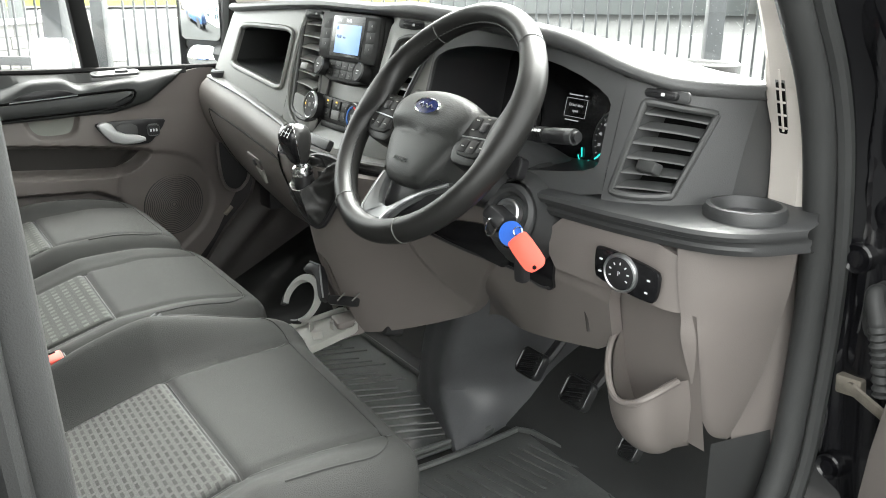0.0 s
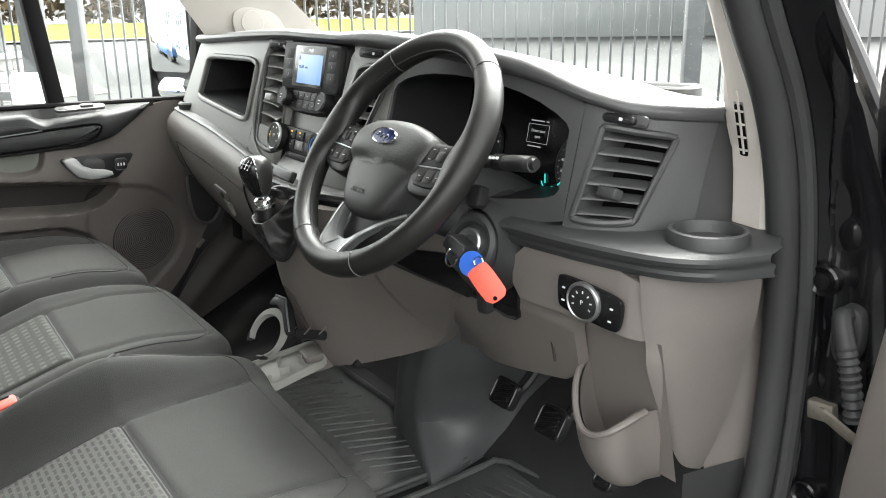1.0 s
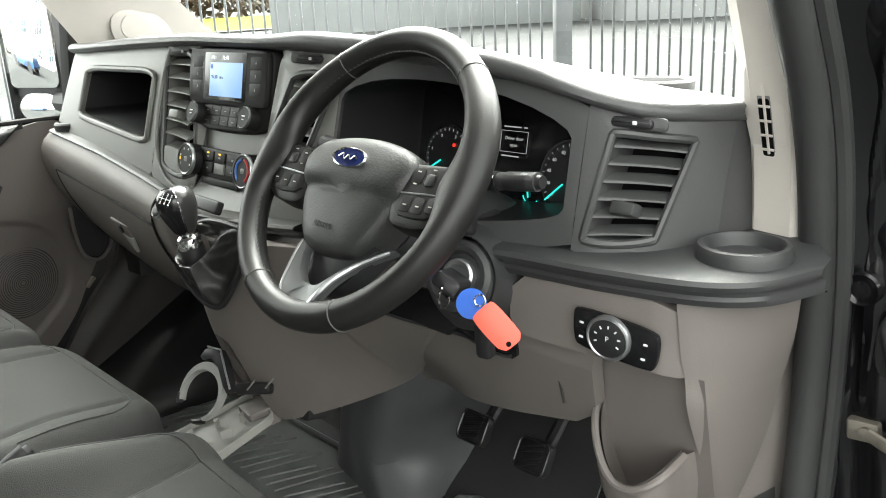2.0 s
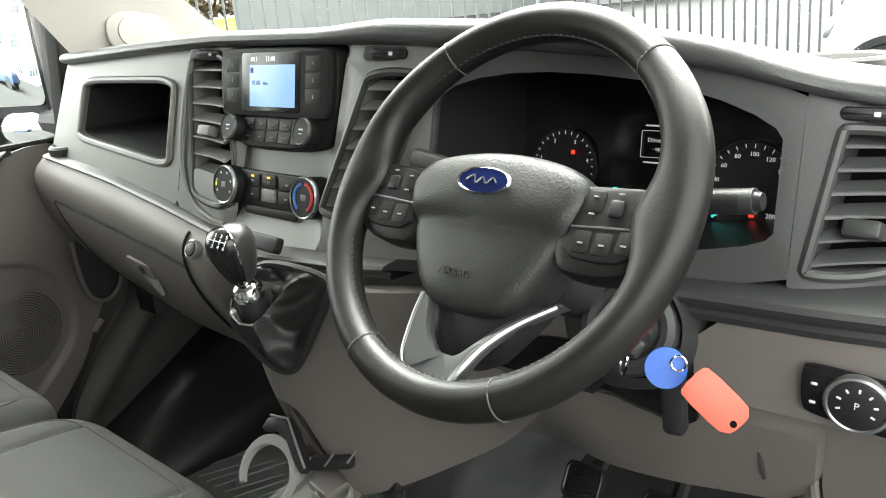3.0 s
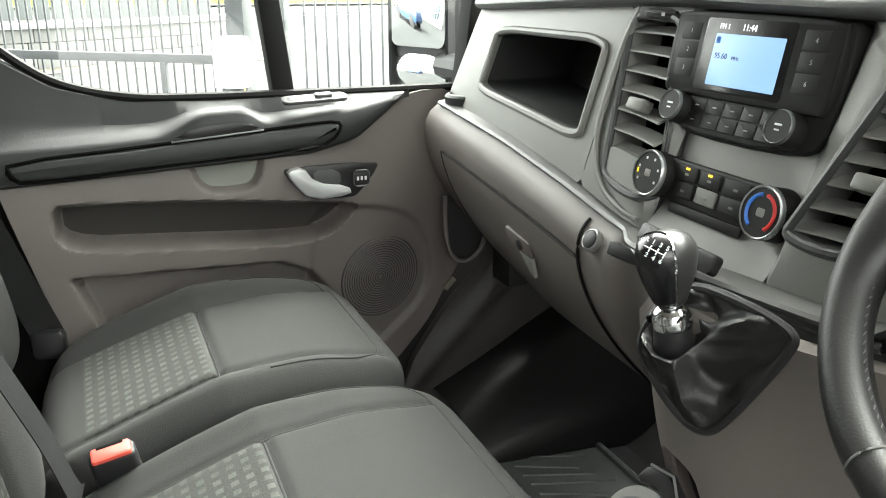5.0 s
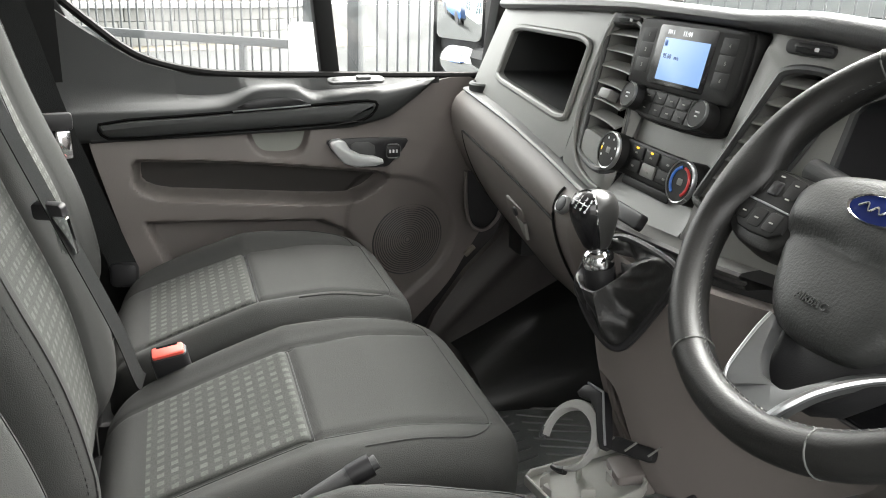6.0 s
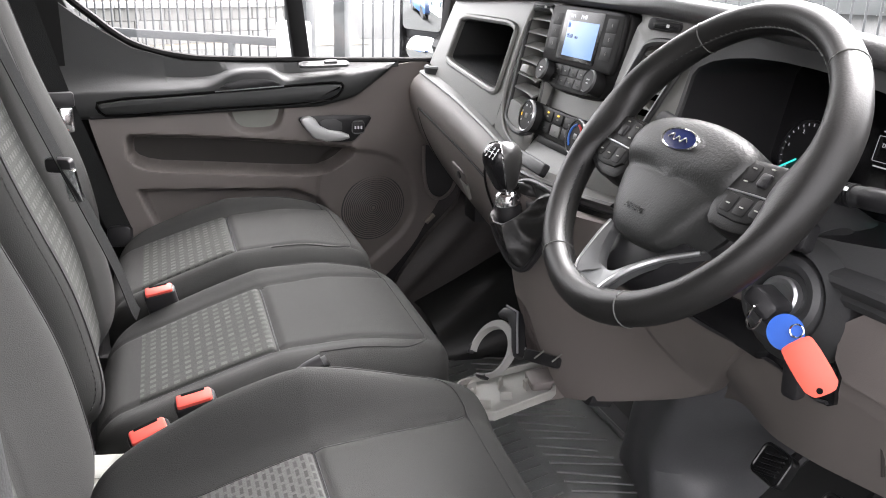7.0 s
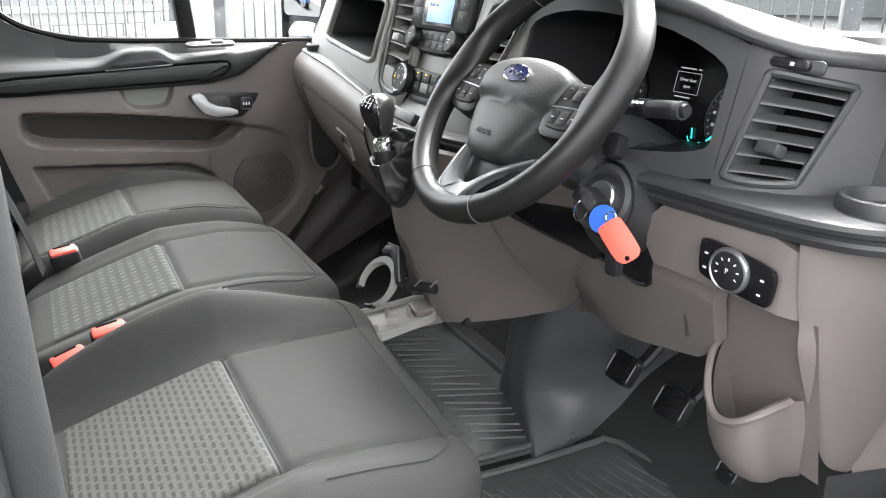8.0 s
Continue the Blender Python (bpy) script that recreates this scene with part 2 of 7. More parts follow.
def frame_ring(bm, outer, inner, z0, z1, m=Matrix(), bev=0.0015):
    """A raised frame between two outlines of as many points."""
    z = lambda q, h: [m @ Vector((x, y, h)) for x, y in q]
    loops = [z(outer, z0), z(outer, z1 - bev), z(inset(outer, bev), z1), z(inset(inner, -bev), z1), z(inner, z1 - bev), z(inner, z0)]
    strip(bm, loops + [loops[0]], True)
    bmesh.ops.remove_doubles(bm, verts=bm.verts, dist=1e-6)
    return bm


def lathe(bm, prof, m=Matrix(), n=32, sx=1.0, sy=1.0, caps=True):
    """A profile of (radius, height) turned about the local z axis."""
    loops = [[m @ Vector((r * sx * math.cos(2 * math.pi * i / n), r * sy * math.sin(2 * math.pi * i / n), h)) for i in range(n)] for r, h in prof]
    vs = strip(bm, loops, True, caps and prof[0][0] > 0, caps and prof[-1][0] > 0)
    for k in (0, -1):
        if prof[k][0] <= 0:
            bmesh.ops.pointmerge(bm, verts=vs[k], merge_co=loops[k][0])
    return bm


def spline(pts, n=8, closed=False):
    """A smooth line (Catmull-Rom) through points."""
    pts = [Vector(p) for p in pts]
    out, k = [], len(pts)
    for i in range(k if closed else k - 1):
        p = [pts[(i + d) % k] if closed else pts[min(max(i + d, 0), k - 1)] for d in (-1, 0, 1, 2)]
        for j in range(n):
            t = j / n
            out.append(0.5 * (2 * p[1] + (p[2] - p[0]) * t + (2 * p[0] - 5 * p[1] + 4 * p[2] - p[3]) * t * t + (3 * p[1] - p[0] - 3 * p[2] + p[3]) * t ** 3))
    if not closed:
        out.append(pts[-1])
    return out


def tube(bm, pts, r, n=10, m=Matrix(), closed=False, flat=1.0, up=(0, 0, 1)):
    """A round or flattened bar along a line; r may be a function of the share of its length."""
    pts = [Vector(p) for p in pts]
    loops, k = [], len(pts)
    for i, p in enumerate(pts):
        t = (pts[(i + 1) % k] - pts[i - 1]) if closed or 0 < i < k - 1 else (pts[min(i + 1, k - 1)] - pts[max(i - 1, 0)])
        t.normalize()
        a = t.cross(Vector(up))
        a = (a if a.length > 1e-4 else t.cross(Vector((1, 0, 0)))).normalized()
        b = a.cross(t)
        rad = r(i / max(1, k - 1)) if callable(r) else r
        loops.append([m @ (p + a * rad * math.cos(2 * math.pi * j / n) + b * rad * flat * math.sin(2 * math.pi * j / n)) for j in range(n)])
    if closed:
        vs = strip(bm, loops + [loops[0]], True)
        bmesh.ops.remove_doubles(bm, verts=bm.verts, dist=1e-6)
    else:
        strip(bm, loops, True, True, True)
    return bm


def surface(bm, fn, us, vs):
    """A sheet through fn(u, v)."""
    strip(bm, [[fn(u, v) for v in vs] for u in us], False)
    return bm



def inside(px, pz, pts):
    """Signed distance of grid points to a closed outline, negative inside."""
    d = np.full(px.shape, 1e9)
    odd = np.zeros(px.shape, bool)
    for (ax, az), (bx, bz) in zip(pts, pts[1:] + pts[:1]):
        ex, ez = bx - ax, bz - az
        t = np.clip(((px - ax) * ex + (pz - az) * ez) / (ex * ex + ez * ez + 1e-12), 0, 1)
        d = np.minimum(d, np.hypot(px - ax - t * ex, pz - az - t * ez))
        if az != bz:
            odd ^= ((az > pz) != (bz > pz)) & (px < ax + (pz - az) * ex / ez)
    return np.where(odd, -d, d)


def soft_step(d, w):
    """1 inside an outline, 0 outside, with an edge w wide."""
    t = np.clip(0.5 - d / w, 0, 1)
    return t * t * (3 - 2 * t)


def moulded(m, xs, zs, height, outline, depth=0.0, grow=0.0):
    """A moulded sheet in panel axes: height(x, z) above the panel within an outline, its outer edge turned back by depth."""
    px, pz = np.meshgrid(np.array(xs), np.array(zs), indexing="ij")
    cell = max(xs[1] - xs[0], zs[1] - zs[0])
    d = inside(px, pz, outline) - grow
    e = 1e-4
    gx = (inside(px + e, pz, outline) - inside(px - e, pz, outline)) / (2 * e)
    gz = (inside(px, pz + e, outline) - inside(px, pz - e, outline)) / (2 * e)
    ok = d < 0.75 * cell
    near = ok & (d > -0.25 * cell)
    px, pz = np.where(near, px - gx * d, px), np.where(near, pz - gz * d, pz)
    h = height(px, pz)
    bm = B()
    uv = bm.loops.layers.uv.new("cloth")
    v = [[bm.verts.new(m @ Vector((px[i, j], pz[i, j], h[i, j]))) for j in range(len(zs))] for i in range(len(xs))]
    for i in range(len(xs) - 1):
        for j in range(len(zs) - 1):
            ring = [q for q in ((i, j), (i + 1, j), (i + 1, j + 1), (i, j + 1)) if ok[q]]
            if len(ring) > 2:
                f = bm.faces.new([v[a][b] for a, b in ring])
                for lo, (a, b) in zip(f.loops, ring):
                    lo[uv].uv = (px[a, b], pz[a, b])
    bmesh.ops.delete(bm, geom=[q for q in bm.verts if not q.link_faces], context="VERTS")
    if depth:
        r = bmesh.ops.extrude_edge_only(bm, edges=[q for q in bm.edges if len(q.link_faces) == 1])
        back = m.to_3x3() @ Vector((0, 0, -depth))
        for q in r["geom"]:
            if isinstance(q, bmesh.types.BMVert):
                q.co += back
    return bm


def glide(a, b, q):
    """Smooth step over arrays."""
    t = np.clip((q - a) / (b - a), 0, 1)
    return t * t * (3 - 2 * t)


def roll_off(x, y, outline, edge):
    """Drop of a padded edge: a quarter round that ends at the outline."""
    d = np.clip(-inside(x, y, outline) / edge, 0, 1)
    return edge * (1 - np.sqrt(np.clip(1 - (1 - d) ** 2, 0, 1)))


def span(a, b, n):
    return [a + (b - a) * i / n for i in range(n + 1)]


def box(bm, size, m=Matrix(), bev=0.003):
    x, y, z = size
    return plate(bm, rr(x, y, bev, 2), -z / 2, z / 2, m, bev)


def writing(text, size, m, material, parent, label="", depth=0.0002, name="writing", bold=0.0):
    """Raised lettering in the built-in font, centred, in panel axes."""
    cu = bpy.data.curves.new("lettering", "FONT")
    cu.body, cu.size, cu.extrude, cu.offset = text, size, depth, bold
    cu.align_x, cu.align_y = "CENTER", "CENTER"
    cu.resolution_u = 2
    ob = bpy.data.objects.new("lettering", cu)
    scene.collection.objects.link(ob)
    me = bpy.data.meshes.new_from_object(ob.evaluated_get(bpy.context.evaluated_depsgraph_get()))
    bpy.data.objects.remove(ob)
    me.transform(m)
    bm = B()
    bm.from_mesh(me)
    bpy.data.meshes.remove(me)
    return part(name, bm, material, parent, label)


def lerp(table, v):
    """Smooth look-up in rows of (place, value), places rising."""
    ks = [k for k, _ in table]
    if v <= ks[0]:
        return table[0][1]
    for (a, x), (b, y) in zip(table, table[1:]):
        if v <= b:
            t = (v - a) / (b - a)
            return x + (y - x) * t
    return table[-1][1]


def ss(a, b, x):
    t = min(1, max(0, (x - a) / (b - a)))
    return t * t * (3 - 2 * t)


def T(x, y, z=0.0, turn=0.0):
    return pose(x, y, z, 0, 0, turn)


# ================================================================ dashboard
def eased(table, w=0.018):
    return lambda v: sum(lerp(table, v + k * w) for k in (-2, -1, 0, 1, 2)) / 5


LIP_X = eased([(-0.72, 0.39), (-0.68, 0.34), (-0.66, 0.275), (-0.64, 0.228), (-0.60, 0.196), (-0.55, 0.174), (-0.5, 0.162), (-0.35, 0.142), (-0.15, 0.130), (0.1, 0.126), (0.35, 0.131), (0.727, 0.152), (0.8, 0.16)], 0.012)
LIP_Z = eased([(-0.70, 1.334), (-0.66, 1.336), (-0.62, 1.345), (-0.58, 1.355), (-0.54, 1.370), (-0.49, 1.384), (-0.43, 1.393), (-0.3, 1.407), (-0.1, 1.418), (0.2, 1.423), (0.4, 1.417), (0.75, 1.402)])
BOT_X = eased([(-0.72, 0.37), (-0.68, 0.32), (-0.66, 0.245), (-0.634, 0.198), (-0.578, 0.155), (-0.49, 0.148), (-0.3, 0.105), (-0.12, 0.068), (0.07, 0.058), (0.27, 0.075), (0.5, 0.090), (0.8, 0.105)], 0.012)
BOT_Z = eased([(-0.66, 1.208), (-0.485, 1.205), (-0.3, 1.20), (-0.1, 1.192), (0.07, 1.184), (0.2, 1.192), (0.3, 1.208), (0.5, 1.232), (0.78, 1.252)])


def face(y, b, out=0.0):
    """The dashboard's upper front: b runs from 0 at the trim strip to 1 under the top pad's lip."""
    x0, x1, z0, z1 = BOT_X(y), LIP_X(y) + 0.012, BOT_Z(y), LIP_Z(y) + 0.004
    e = b - 0.06 * math.sin(math.pi * b)
    out -= 0.027 * ss(-0.052, -0.035, y) * ss(0.160, 0.145, y) * ss(-0.05, 0.18, b)
    return Vector((x0 + (x1 - x0) * e - out, y, z0 + (z1 - z0) * b))


dash = thing("dashboard", "charcoal and taupe moulded plastic van dashboard under the windscreen", "dashboard", (0.2, 0.05, 1.0))


def fascia(name, y0, y1, hole=None, depth=0.06, material=CHARCOAL, label="", nb=16, skew=0.0):
    """One fascia panel between two places across the cab, with a rounded opening of (centre y, centre b, width, height, corner) that runs back by depth."""
    bm = B()
    if not hole:
        k = max(3, int(abs(y1 - y0) / 0.015))
        surface(bm, lambda u, v: face(u, v), [y0 + (y1 - y0) * i / k for i in range(k + 1)], [i / nb for i in range(nb + 1)])
    else:
        cy, cb, w, h, r = hole
        loop = rr(w, h, r, 6)
        ring = []
        for px, py in loop:
            sx, sy = px / (w / 2), py / (h / 2)
            g = max(abs(sx), abs(sy))
            sx, sy = sx / g, sy / g
            ring.append((cy + (max(y0, y1) - cy) * sx if sx > 0 else cy + (cy - min(y0, y1)) * sx, cb + (1 - cb) * sy if sy > 0 else cb + cb * sy))
        inner = [(cy + px + skew * py, cb + py) for px, py in loop]
        loops = [[face(a[0] + (b[0] - a[0]) * t, a[1] + (b[1] - a[1]) * t) for a, b in zip(ring, inner)] for t in (0, 0.35, 0.7, 1)]
        back = [p + Vector((depth, 0, 0)) for p in loops[-1]]
        strip(bm, loops + [[p + Vector((0.006, 0, 0)) for p in loops[-1]], back], True, False, True)
        bmesh.ops.remove_doubles(bm, verts=bm.verts, dist=1e-5)
    return part(name, bm, material, dash, label)


def rim(parent, hole, w=0.006, up=0.004, material=CHARCOAL, name="frame", skew=0.0, label=""):
    """A rounded bead round an opening of the fascia."""
    cy, cb, ww, hh, r = hole
    pts = [face(cy + px + skew * py, cb + py, up * 0.3) for px, py in rr(ww + w, hh + w * 6, r, 6)]
    return part(name, tube(B(), pts, w, 8, closed=True, flat=0.8, up=(1, 0, 0)), material, parent, label)


# the panels from the passenger's end to the driver's end
CUB = (0.488, 0.51, 0.335, 0.54, 0.06)
VL = (0.216, 0.53, 0.090, 0.80, 0.10)
VM = (-0.120, 0.52, 0.084, 0.66, 0.10)
CL = (-0.376, 0.50, 0.340, 0.80, 0.20)
VR = (-0.610, 0.46, 0.057, 0.76, 0.08)


def cubby_hole(y0, y1):
    cub = fascia("passenger_fascia", y0, y1, CUB, 0.17, GREY)
    rim(cub, CUB, 0.006, 0.006, GREY, "bezel")
    cy, cb, w, h, r = CUB
    # near-black inner shell just inside the grey opening
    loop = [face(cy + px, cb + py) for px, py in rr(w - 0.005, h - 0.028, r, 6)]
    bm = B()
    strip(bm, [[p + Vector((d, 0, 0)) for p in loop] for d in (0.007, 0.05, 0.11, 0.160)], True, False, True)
    part("lining", bm, DOORBLK, cub, "near-black inner shell of the open storage recess")
    return cub


cubby_hole(0.29, 0.775)
vl_panel = fascia("vent_fascia", 0.145, 0.29, VL, 0.05, GREY, "grey vent surround beside the radio", skew=0.05)
fascia("radio_fascia", -0.040, 0.145, None, material=GREY)
vm_panel = fascia("vent_fascia", -0.200, -0.040, VM, 0.05, GREY, "grey vent surround beside the radio", skew=-0.085)
clp = fascia("cluster_fascia", -0.56, -0.200, CL, 0.175, CHARCOAL, "charcoal surround of the instrument cluster")
vr_panel = fascia("vent_fascia", -0.668, -0.56, VR, 0.05, CHARCOAL, "charcoal surround of the driver's side vent", skew=-0.02)


# black lining of the cluster's opening
loop = [face(CL[0] + px * 0.992, CL[1] + py * 0.992) for px, py in rr(CL[2], CL[3], CL[4], 6)]
bm = B()
strip(bm, [[p + Vector((d, 0, 0)) for p in loop] for d in (0.004, 0.16)], True)
part("lining", bm, BLACK, clp, "matt black cluster lining")


def vent(parent, hole, slats, tab_b, skew=0.0, material=GREY):
    """An air vent: a black sheet that paints the shade behind tilted slats, with an adjuster tab and a frame."""
    cy, cb, w, h, r = hole
    v = parent
    rim(v, hole, 0.005, 0.004, VENTBLK, "vent_frame", skew)
    # black sheet: the shade inside the vent is put into its colour
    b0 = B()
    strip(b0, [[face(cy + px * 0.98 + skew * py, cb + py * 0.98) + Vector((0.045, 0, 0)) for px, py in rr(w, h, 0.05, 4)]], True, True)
    part("throat_shade", b0, DEEP, v)
    for i in range(slats):
        f = -0.5 + (i + 0.5) / slats
        y_off = skew * f * h
        a, b = face(cy + w * 0.48 + y_off, cb + f * h * 0.98), face(cy - w * 0.48 + y_off, cb + f * h * 0.98)
        bm = B()
        prof = ((0.000, -0.0030), (0.0005, -0.0012), (0.003, 0.0004), (0.021, 0.0052), (0.021, 0.0036), (0.002, -0.0036))
        strip(bm, [[p + Vector((dx - 0.001 + 0.004 * math.sin(math.pi * s), 0, dz - 0.002)) for dx, dz in prof] for s, p in [(k / 6, a.lerp(b, k / 6)) for k in range(7)]], True, True, True)
        part("slat", bm, material, v)
    tb = face(cy + skew * tab_b * h, cb + tab_b * h)
    bm = B()
    box(bm, (0.030, 0.015, 0.016), basis((tb.x + 0.0, tb.y, tb.z), (0, -1, 0), (0.45, 0, 1)), 0.003)
    part("adjuster_tab", bm, material, v)


vent(vl_panel, VL, 8, -0.02, 0.05)
# blank panel at the foot of the vent, and the raised edge that runs round the centre console
bm = B()
strip(bm, [[face(VL[0] + px * 0.94 - 0.05 * 0.31, 0.215 + py, k) for px, py in rr(VL[2], 0.15, 0.02, 4)] for k in (-0.006, 0.001, 0.002)], True, False, True)
part("blanking_panel", bm, GREY, vl_panel, "blank grey panel below the slats")
ridge = [face(y, b, 0.002) for y, b in ((0.272, 0.985), (0.281, 0.80), (0.283, 0.55), (0.280, 0.32), (0.262, 0.15), (0.232, 0.065), (0.19, 0.035), (0.155, 0.03))]
part("console_edge", tube(B(), spline(ridge, 8), lambda t: 0.0055 - 0.002 * t, 10, flat=0.8, up=(1, 0, 0)), GREY, dash, "raised grey edge round the centre controls")
vent(vm_panel, VM, 7, -0.12, -0.085)
vent(vr_panel, VR, 6, -0.18, -0.02, VENTBLK)


def slider(y, b):
    """The small vent shut-off toggle above a vent."""
    p = face(y, b, 0.002)
    m = basis((p.x, p.y, p.z), (0.25, -1, -0.06), (0.15, 0, 1))
    base = part("toggle", plate(B(), rr(0.075, 0.015, 0.006), -0.002, 0.001, m), CHARCOAL, dash)
    part("lever", plate(B(), rr(0.046, 0.011, 0.0055), 0.001, 0.008, m, 0.003), BLACK, base)
    part("mark", plate(B(), rr(0.005, 0.004, 0.001), 0.008, 0.0086, m @ T(0.004, 0), 0.0002), WHITE, base, "white index mark")


slider(-0.603, 0.93)
slider(-0.135, 0.945)
slider(0.222, 0.945)


# the wrap-round end of the dashboard beside the driver's door
def end_face(u, v):
    y, x0 = -0.668, face(-0.668, v).x
    return Vector((x0 + u * 0.20, y - 0.012 * math.sin(u * 2), face(-0.668, v).z))


part("end_panel", surface(B(), end_face, [i / 8 for i in range(9)], [i / 8 for i in range(9)]), CHARCOAL, dash)


# top pad: rounded lip, hood over the cluster, tray behind it, running to the windscreen
def pad_point(y, s):
    x, z = LIP_X(y), LIP_Z(y)
    th = 0.020 + 0.008 * ss(-0.58, -0.45, y) * ss(0.0, -0.15, y)
    if s <= 4:
        a = radians(-100 + 190 * s / 4)
        return Vector((x + 0.012 - math.cos(a) * 0.016, y, z + th / 2 + math.sin(a) * th / 2))
    t = (s - 4) / 10
    far = 0.84 - 0.25 * (abs(y - 0.05) / 0.75) ** 2.4
    xx = x + 0.012 + (far - x) * t
    mid = MID_Z(y)
    u = (xx - x) / max(0.05, 0.40 - x)
    top = z + th
    return Vector((xx, y, top + (mid - top) * min(1, u) ** 1.2 - 0.16 * max(0, u - 1)))


MID_Z = eased([(-0.68, 1.340), (-0.6, 1.352), (-0.5, 1.362), (-0.4, 1.374), (-0.3, 1.386), (-0.15, 1.396), (0.05, 1.404), (0.3, 1.410), (0.6, 1.412), (0.8, 1.405)])
ys = [-0.675 + i * (0.775 + 0.675) / 70 for i in range(71)]
part("top_pad", surface(B(), lambda y, s: pad_point(y, s), ys, [i * 0.5 for i in range(9)] + [4 + i * 0.5 for i in range(1, 21)]), PAD, dash, "dark grey soft-touch top pad")


# open trays sunk in the top pad
def tray(cx, cy, w, d, turn=0.0, z=1.44):
    m = pose(cx, cy, z, 0, 0, turn)
    bm = B()
    out, inn = rr(d, w, 0.03, 6), rr(d - 0.014, w - 0.014, 0.026, 6)
    frame_ring(bm, out, inn, -0.012, 0.003, m, 0.003)
    t = part("tray", bm, PAD, dash)
    # shallow floor in unlit black: the tray's shaded depth is painted
    part("tray_floor_shade", plate(B(), inn, -0.011, 0.0005, m, 0.0005), DEEP, t)


tray(0.295, 0.14, 0.46, 0.10, -12, 1.412)
tray(0.375, -0.47, 0.19, 0.075, 18, 1.366)


# trim strip and shelf under the fascia
def shelf_front(y):
    return lerp([(-0.81, 0.34), (-0.795, 0.290), (-0.788, 0.245), (-0.778, 0.212), (-0.765, 0.187), (-0.745, 0.165), (-0.71, 0.146), (-0.66, 0.133), (-0.60, 0.124), (-0.485, 0.118), (-0.3, 0.085), (-0.12, 0.042), (0.07, 0.031), (0.27, 0.040), (0.5, 0.046), (0.8, 0.052)], y)


LOW_X = eased([(-0.72, 0.20), (-0.69, 0.168), (-0.6, 0.150), (-0.47, 0.145), (-0.35, 0.125), (-0.25, 0.092), (-0.17, 0.046), (-0.13, 0.026), (-0.09, 0.012), (-0.03, 0.004), (0.02, 0.008), (0.06, 0.036), (0.10, 0.055), (0.2, 0.064), (0.45, 0.075), (0.8, 0.09)], 0.012)
SF = lambda y: sum(shelf_front(y + k * 0.012) for k in (-1, 0, 1)) / 3


def shelf(y, s):
    z = BOT_Z(max(y, -0.66))
    belly = ss(0.12, 0.17, y)
    x = SF(y) * (1 - belly) + (LOW_X(y) - 0.006) * belly
    back = BOT_X(y) + 0.03 if y > -0.62 else 0.340 - 0.060 * (1 - ss(-0.795, -0.745, y))
    k = 0.55 if y > -0.2 else 0.8
    sec = ((back, z + 0.002), (x + 0.012, z - 0.001), (x + 0.003, z - 0.004 * k), (x, z - 0.010 * k), (x + 0.003, z - 0.017 * k), (x + 0.010, z - 0.020 * k), (x + 0.012, z - 0.026 * k), (x + 0.009, z - 0.031 * k), (x + 0.013, z - 0.040 * k), (x + 0.05, z - 0.042 * k))
    return Vector((min(sec[s][0], back), y, sec[s][1]))


for nm, a, b, mt in (("trim_strip", 0.775, 0.16, LEDGE), ("trim_strip", 0.158, -0.17, LEDGE), ("trim_strip", -0.30, -0.790, DARKCH)):
    k = int(abs(a - b) / 0.008)
    bm = surface(B(), shelf, [a + (b - a) * i / k for i in range(k + 1)], range(10))
    part(nm, bm, mt, dash)


def cup_ring(x, y, z, r, tall=0.028):
    m = Matrix.Translation((x, y, z))
    c = part("cup_holder", lathe(B(), [(r + 0.006, -0.004), (r + 0.007, tall * 0.7), (r + 0.004, tall), (r - 0.001, tall + 0.001), (r - 0.004, tall - 0.004), (r - 0.008, -0.018), (0.001, -0.019)], m, 40), DARKCH, dash, "round moulded cup holder")
    return c


cup_ring(0.243, -0.716, 1.200, 0.0425, 0.022)
cup_ring(0.128, 0.738, 1.250, 0.036, 0.013)


# ---------------------------------------------------------------- lower half of the dashboard


def low(y, s, out=0.0):
    """The taupe lower front, s from 0 under the trim strip to 1 at its lower edge; it bulges out on the passenger's side."""
    belly = ss(0.12, 0.17, y)
    z0 = BOT_Z(y) - (0.018 - 0.010 * belly if y > -0.2 else 0.028)
    z1 = LOWER_Z(y)
    x = LOW_X(y) + BACK(y) * s ** 1.7 - 0.012 * math.sin(math.pi * s) - out
    x -= belly * 0.036 * (1 - math.exp(-s / 0.08)) * max(0, 1 - s) ** 0.8
    return Vector((x, y, z0 + (z1 - z0) * s))


LOWER_Z = eased([(-0.72, 1.075), (-0.60, 1.06), (-0.57, 0.99), (-0.45, 0.965), (-0.3, 0.926), (-0.19, 0.893), (-0.15, 0.875), (-0.1, 0.857), (-0.02, 0.845), (0.03, 0.85), (0.06, 0.90), (0.12, 0.93), (0.5, 0.93), (0.78, 0.955)], 0.01)
BACK = eased([(-0.72, 0.02), (-0.58, 0.03), (-0.45, 0.10), (-0.30, 0.175), (-0.20, 0.205), (-0.15, 0.185), (-0.10, 0.120), (-0.05, 0.07), (0.03, 0.08), (0.08, 0.07), (0.2, 0.11), (0.5, 0.11), (0.8, 0.12)], 0.012)


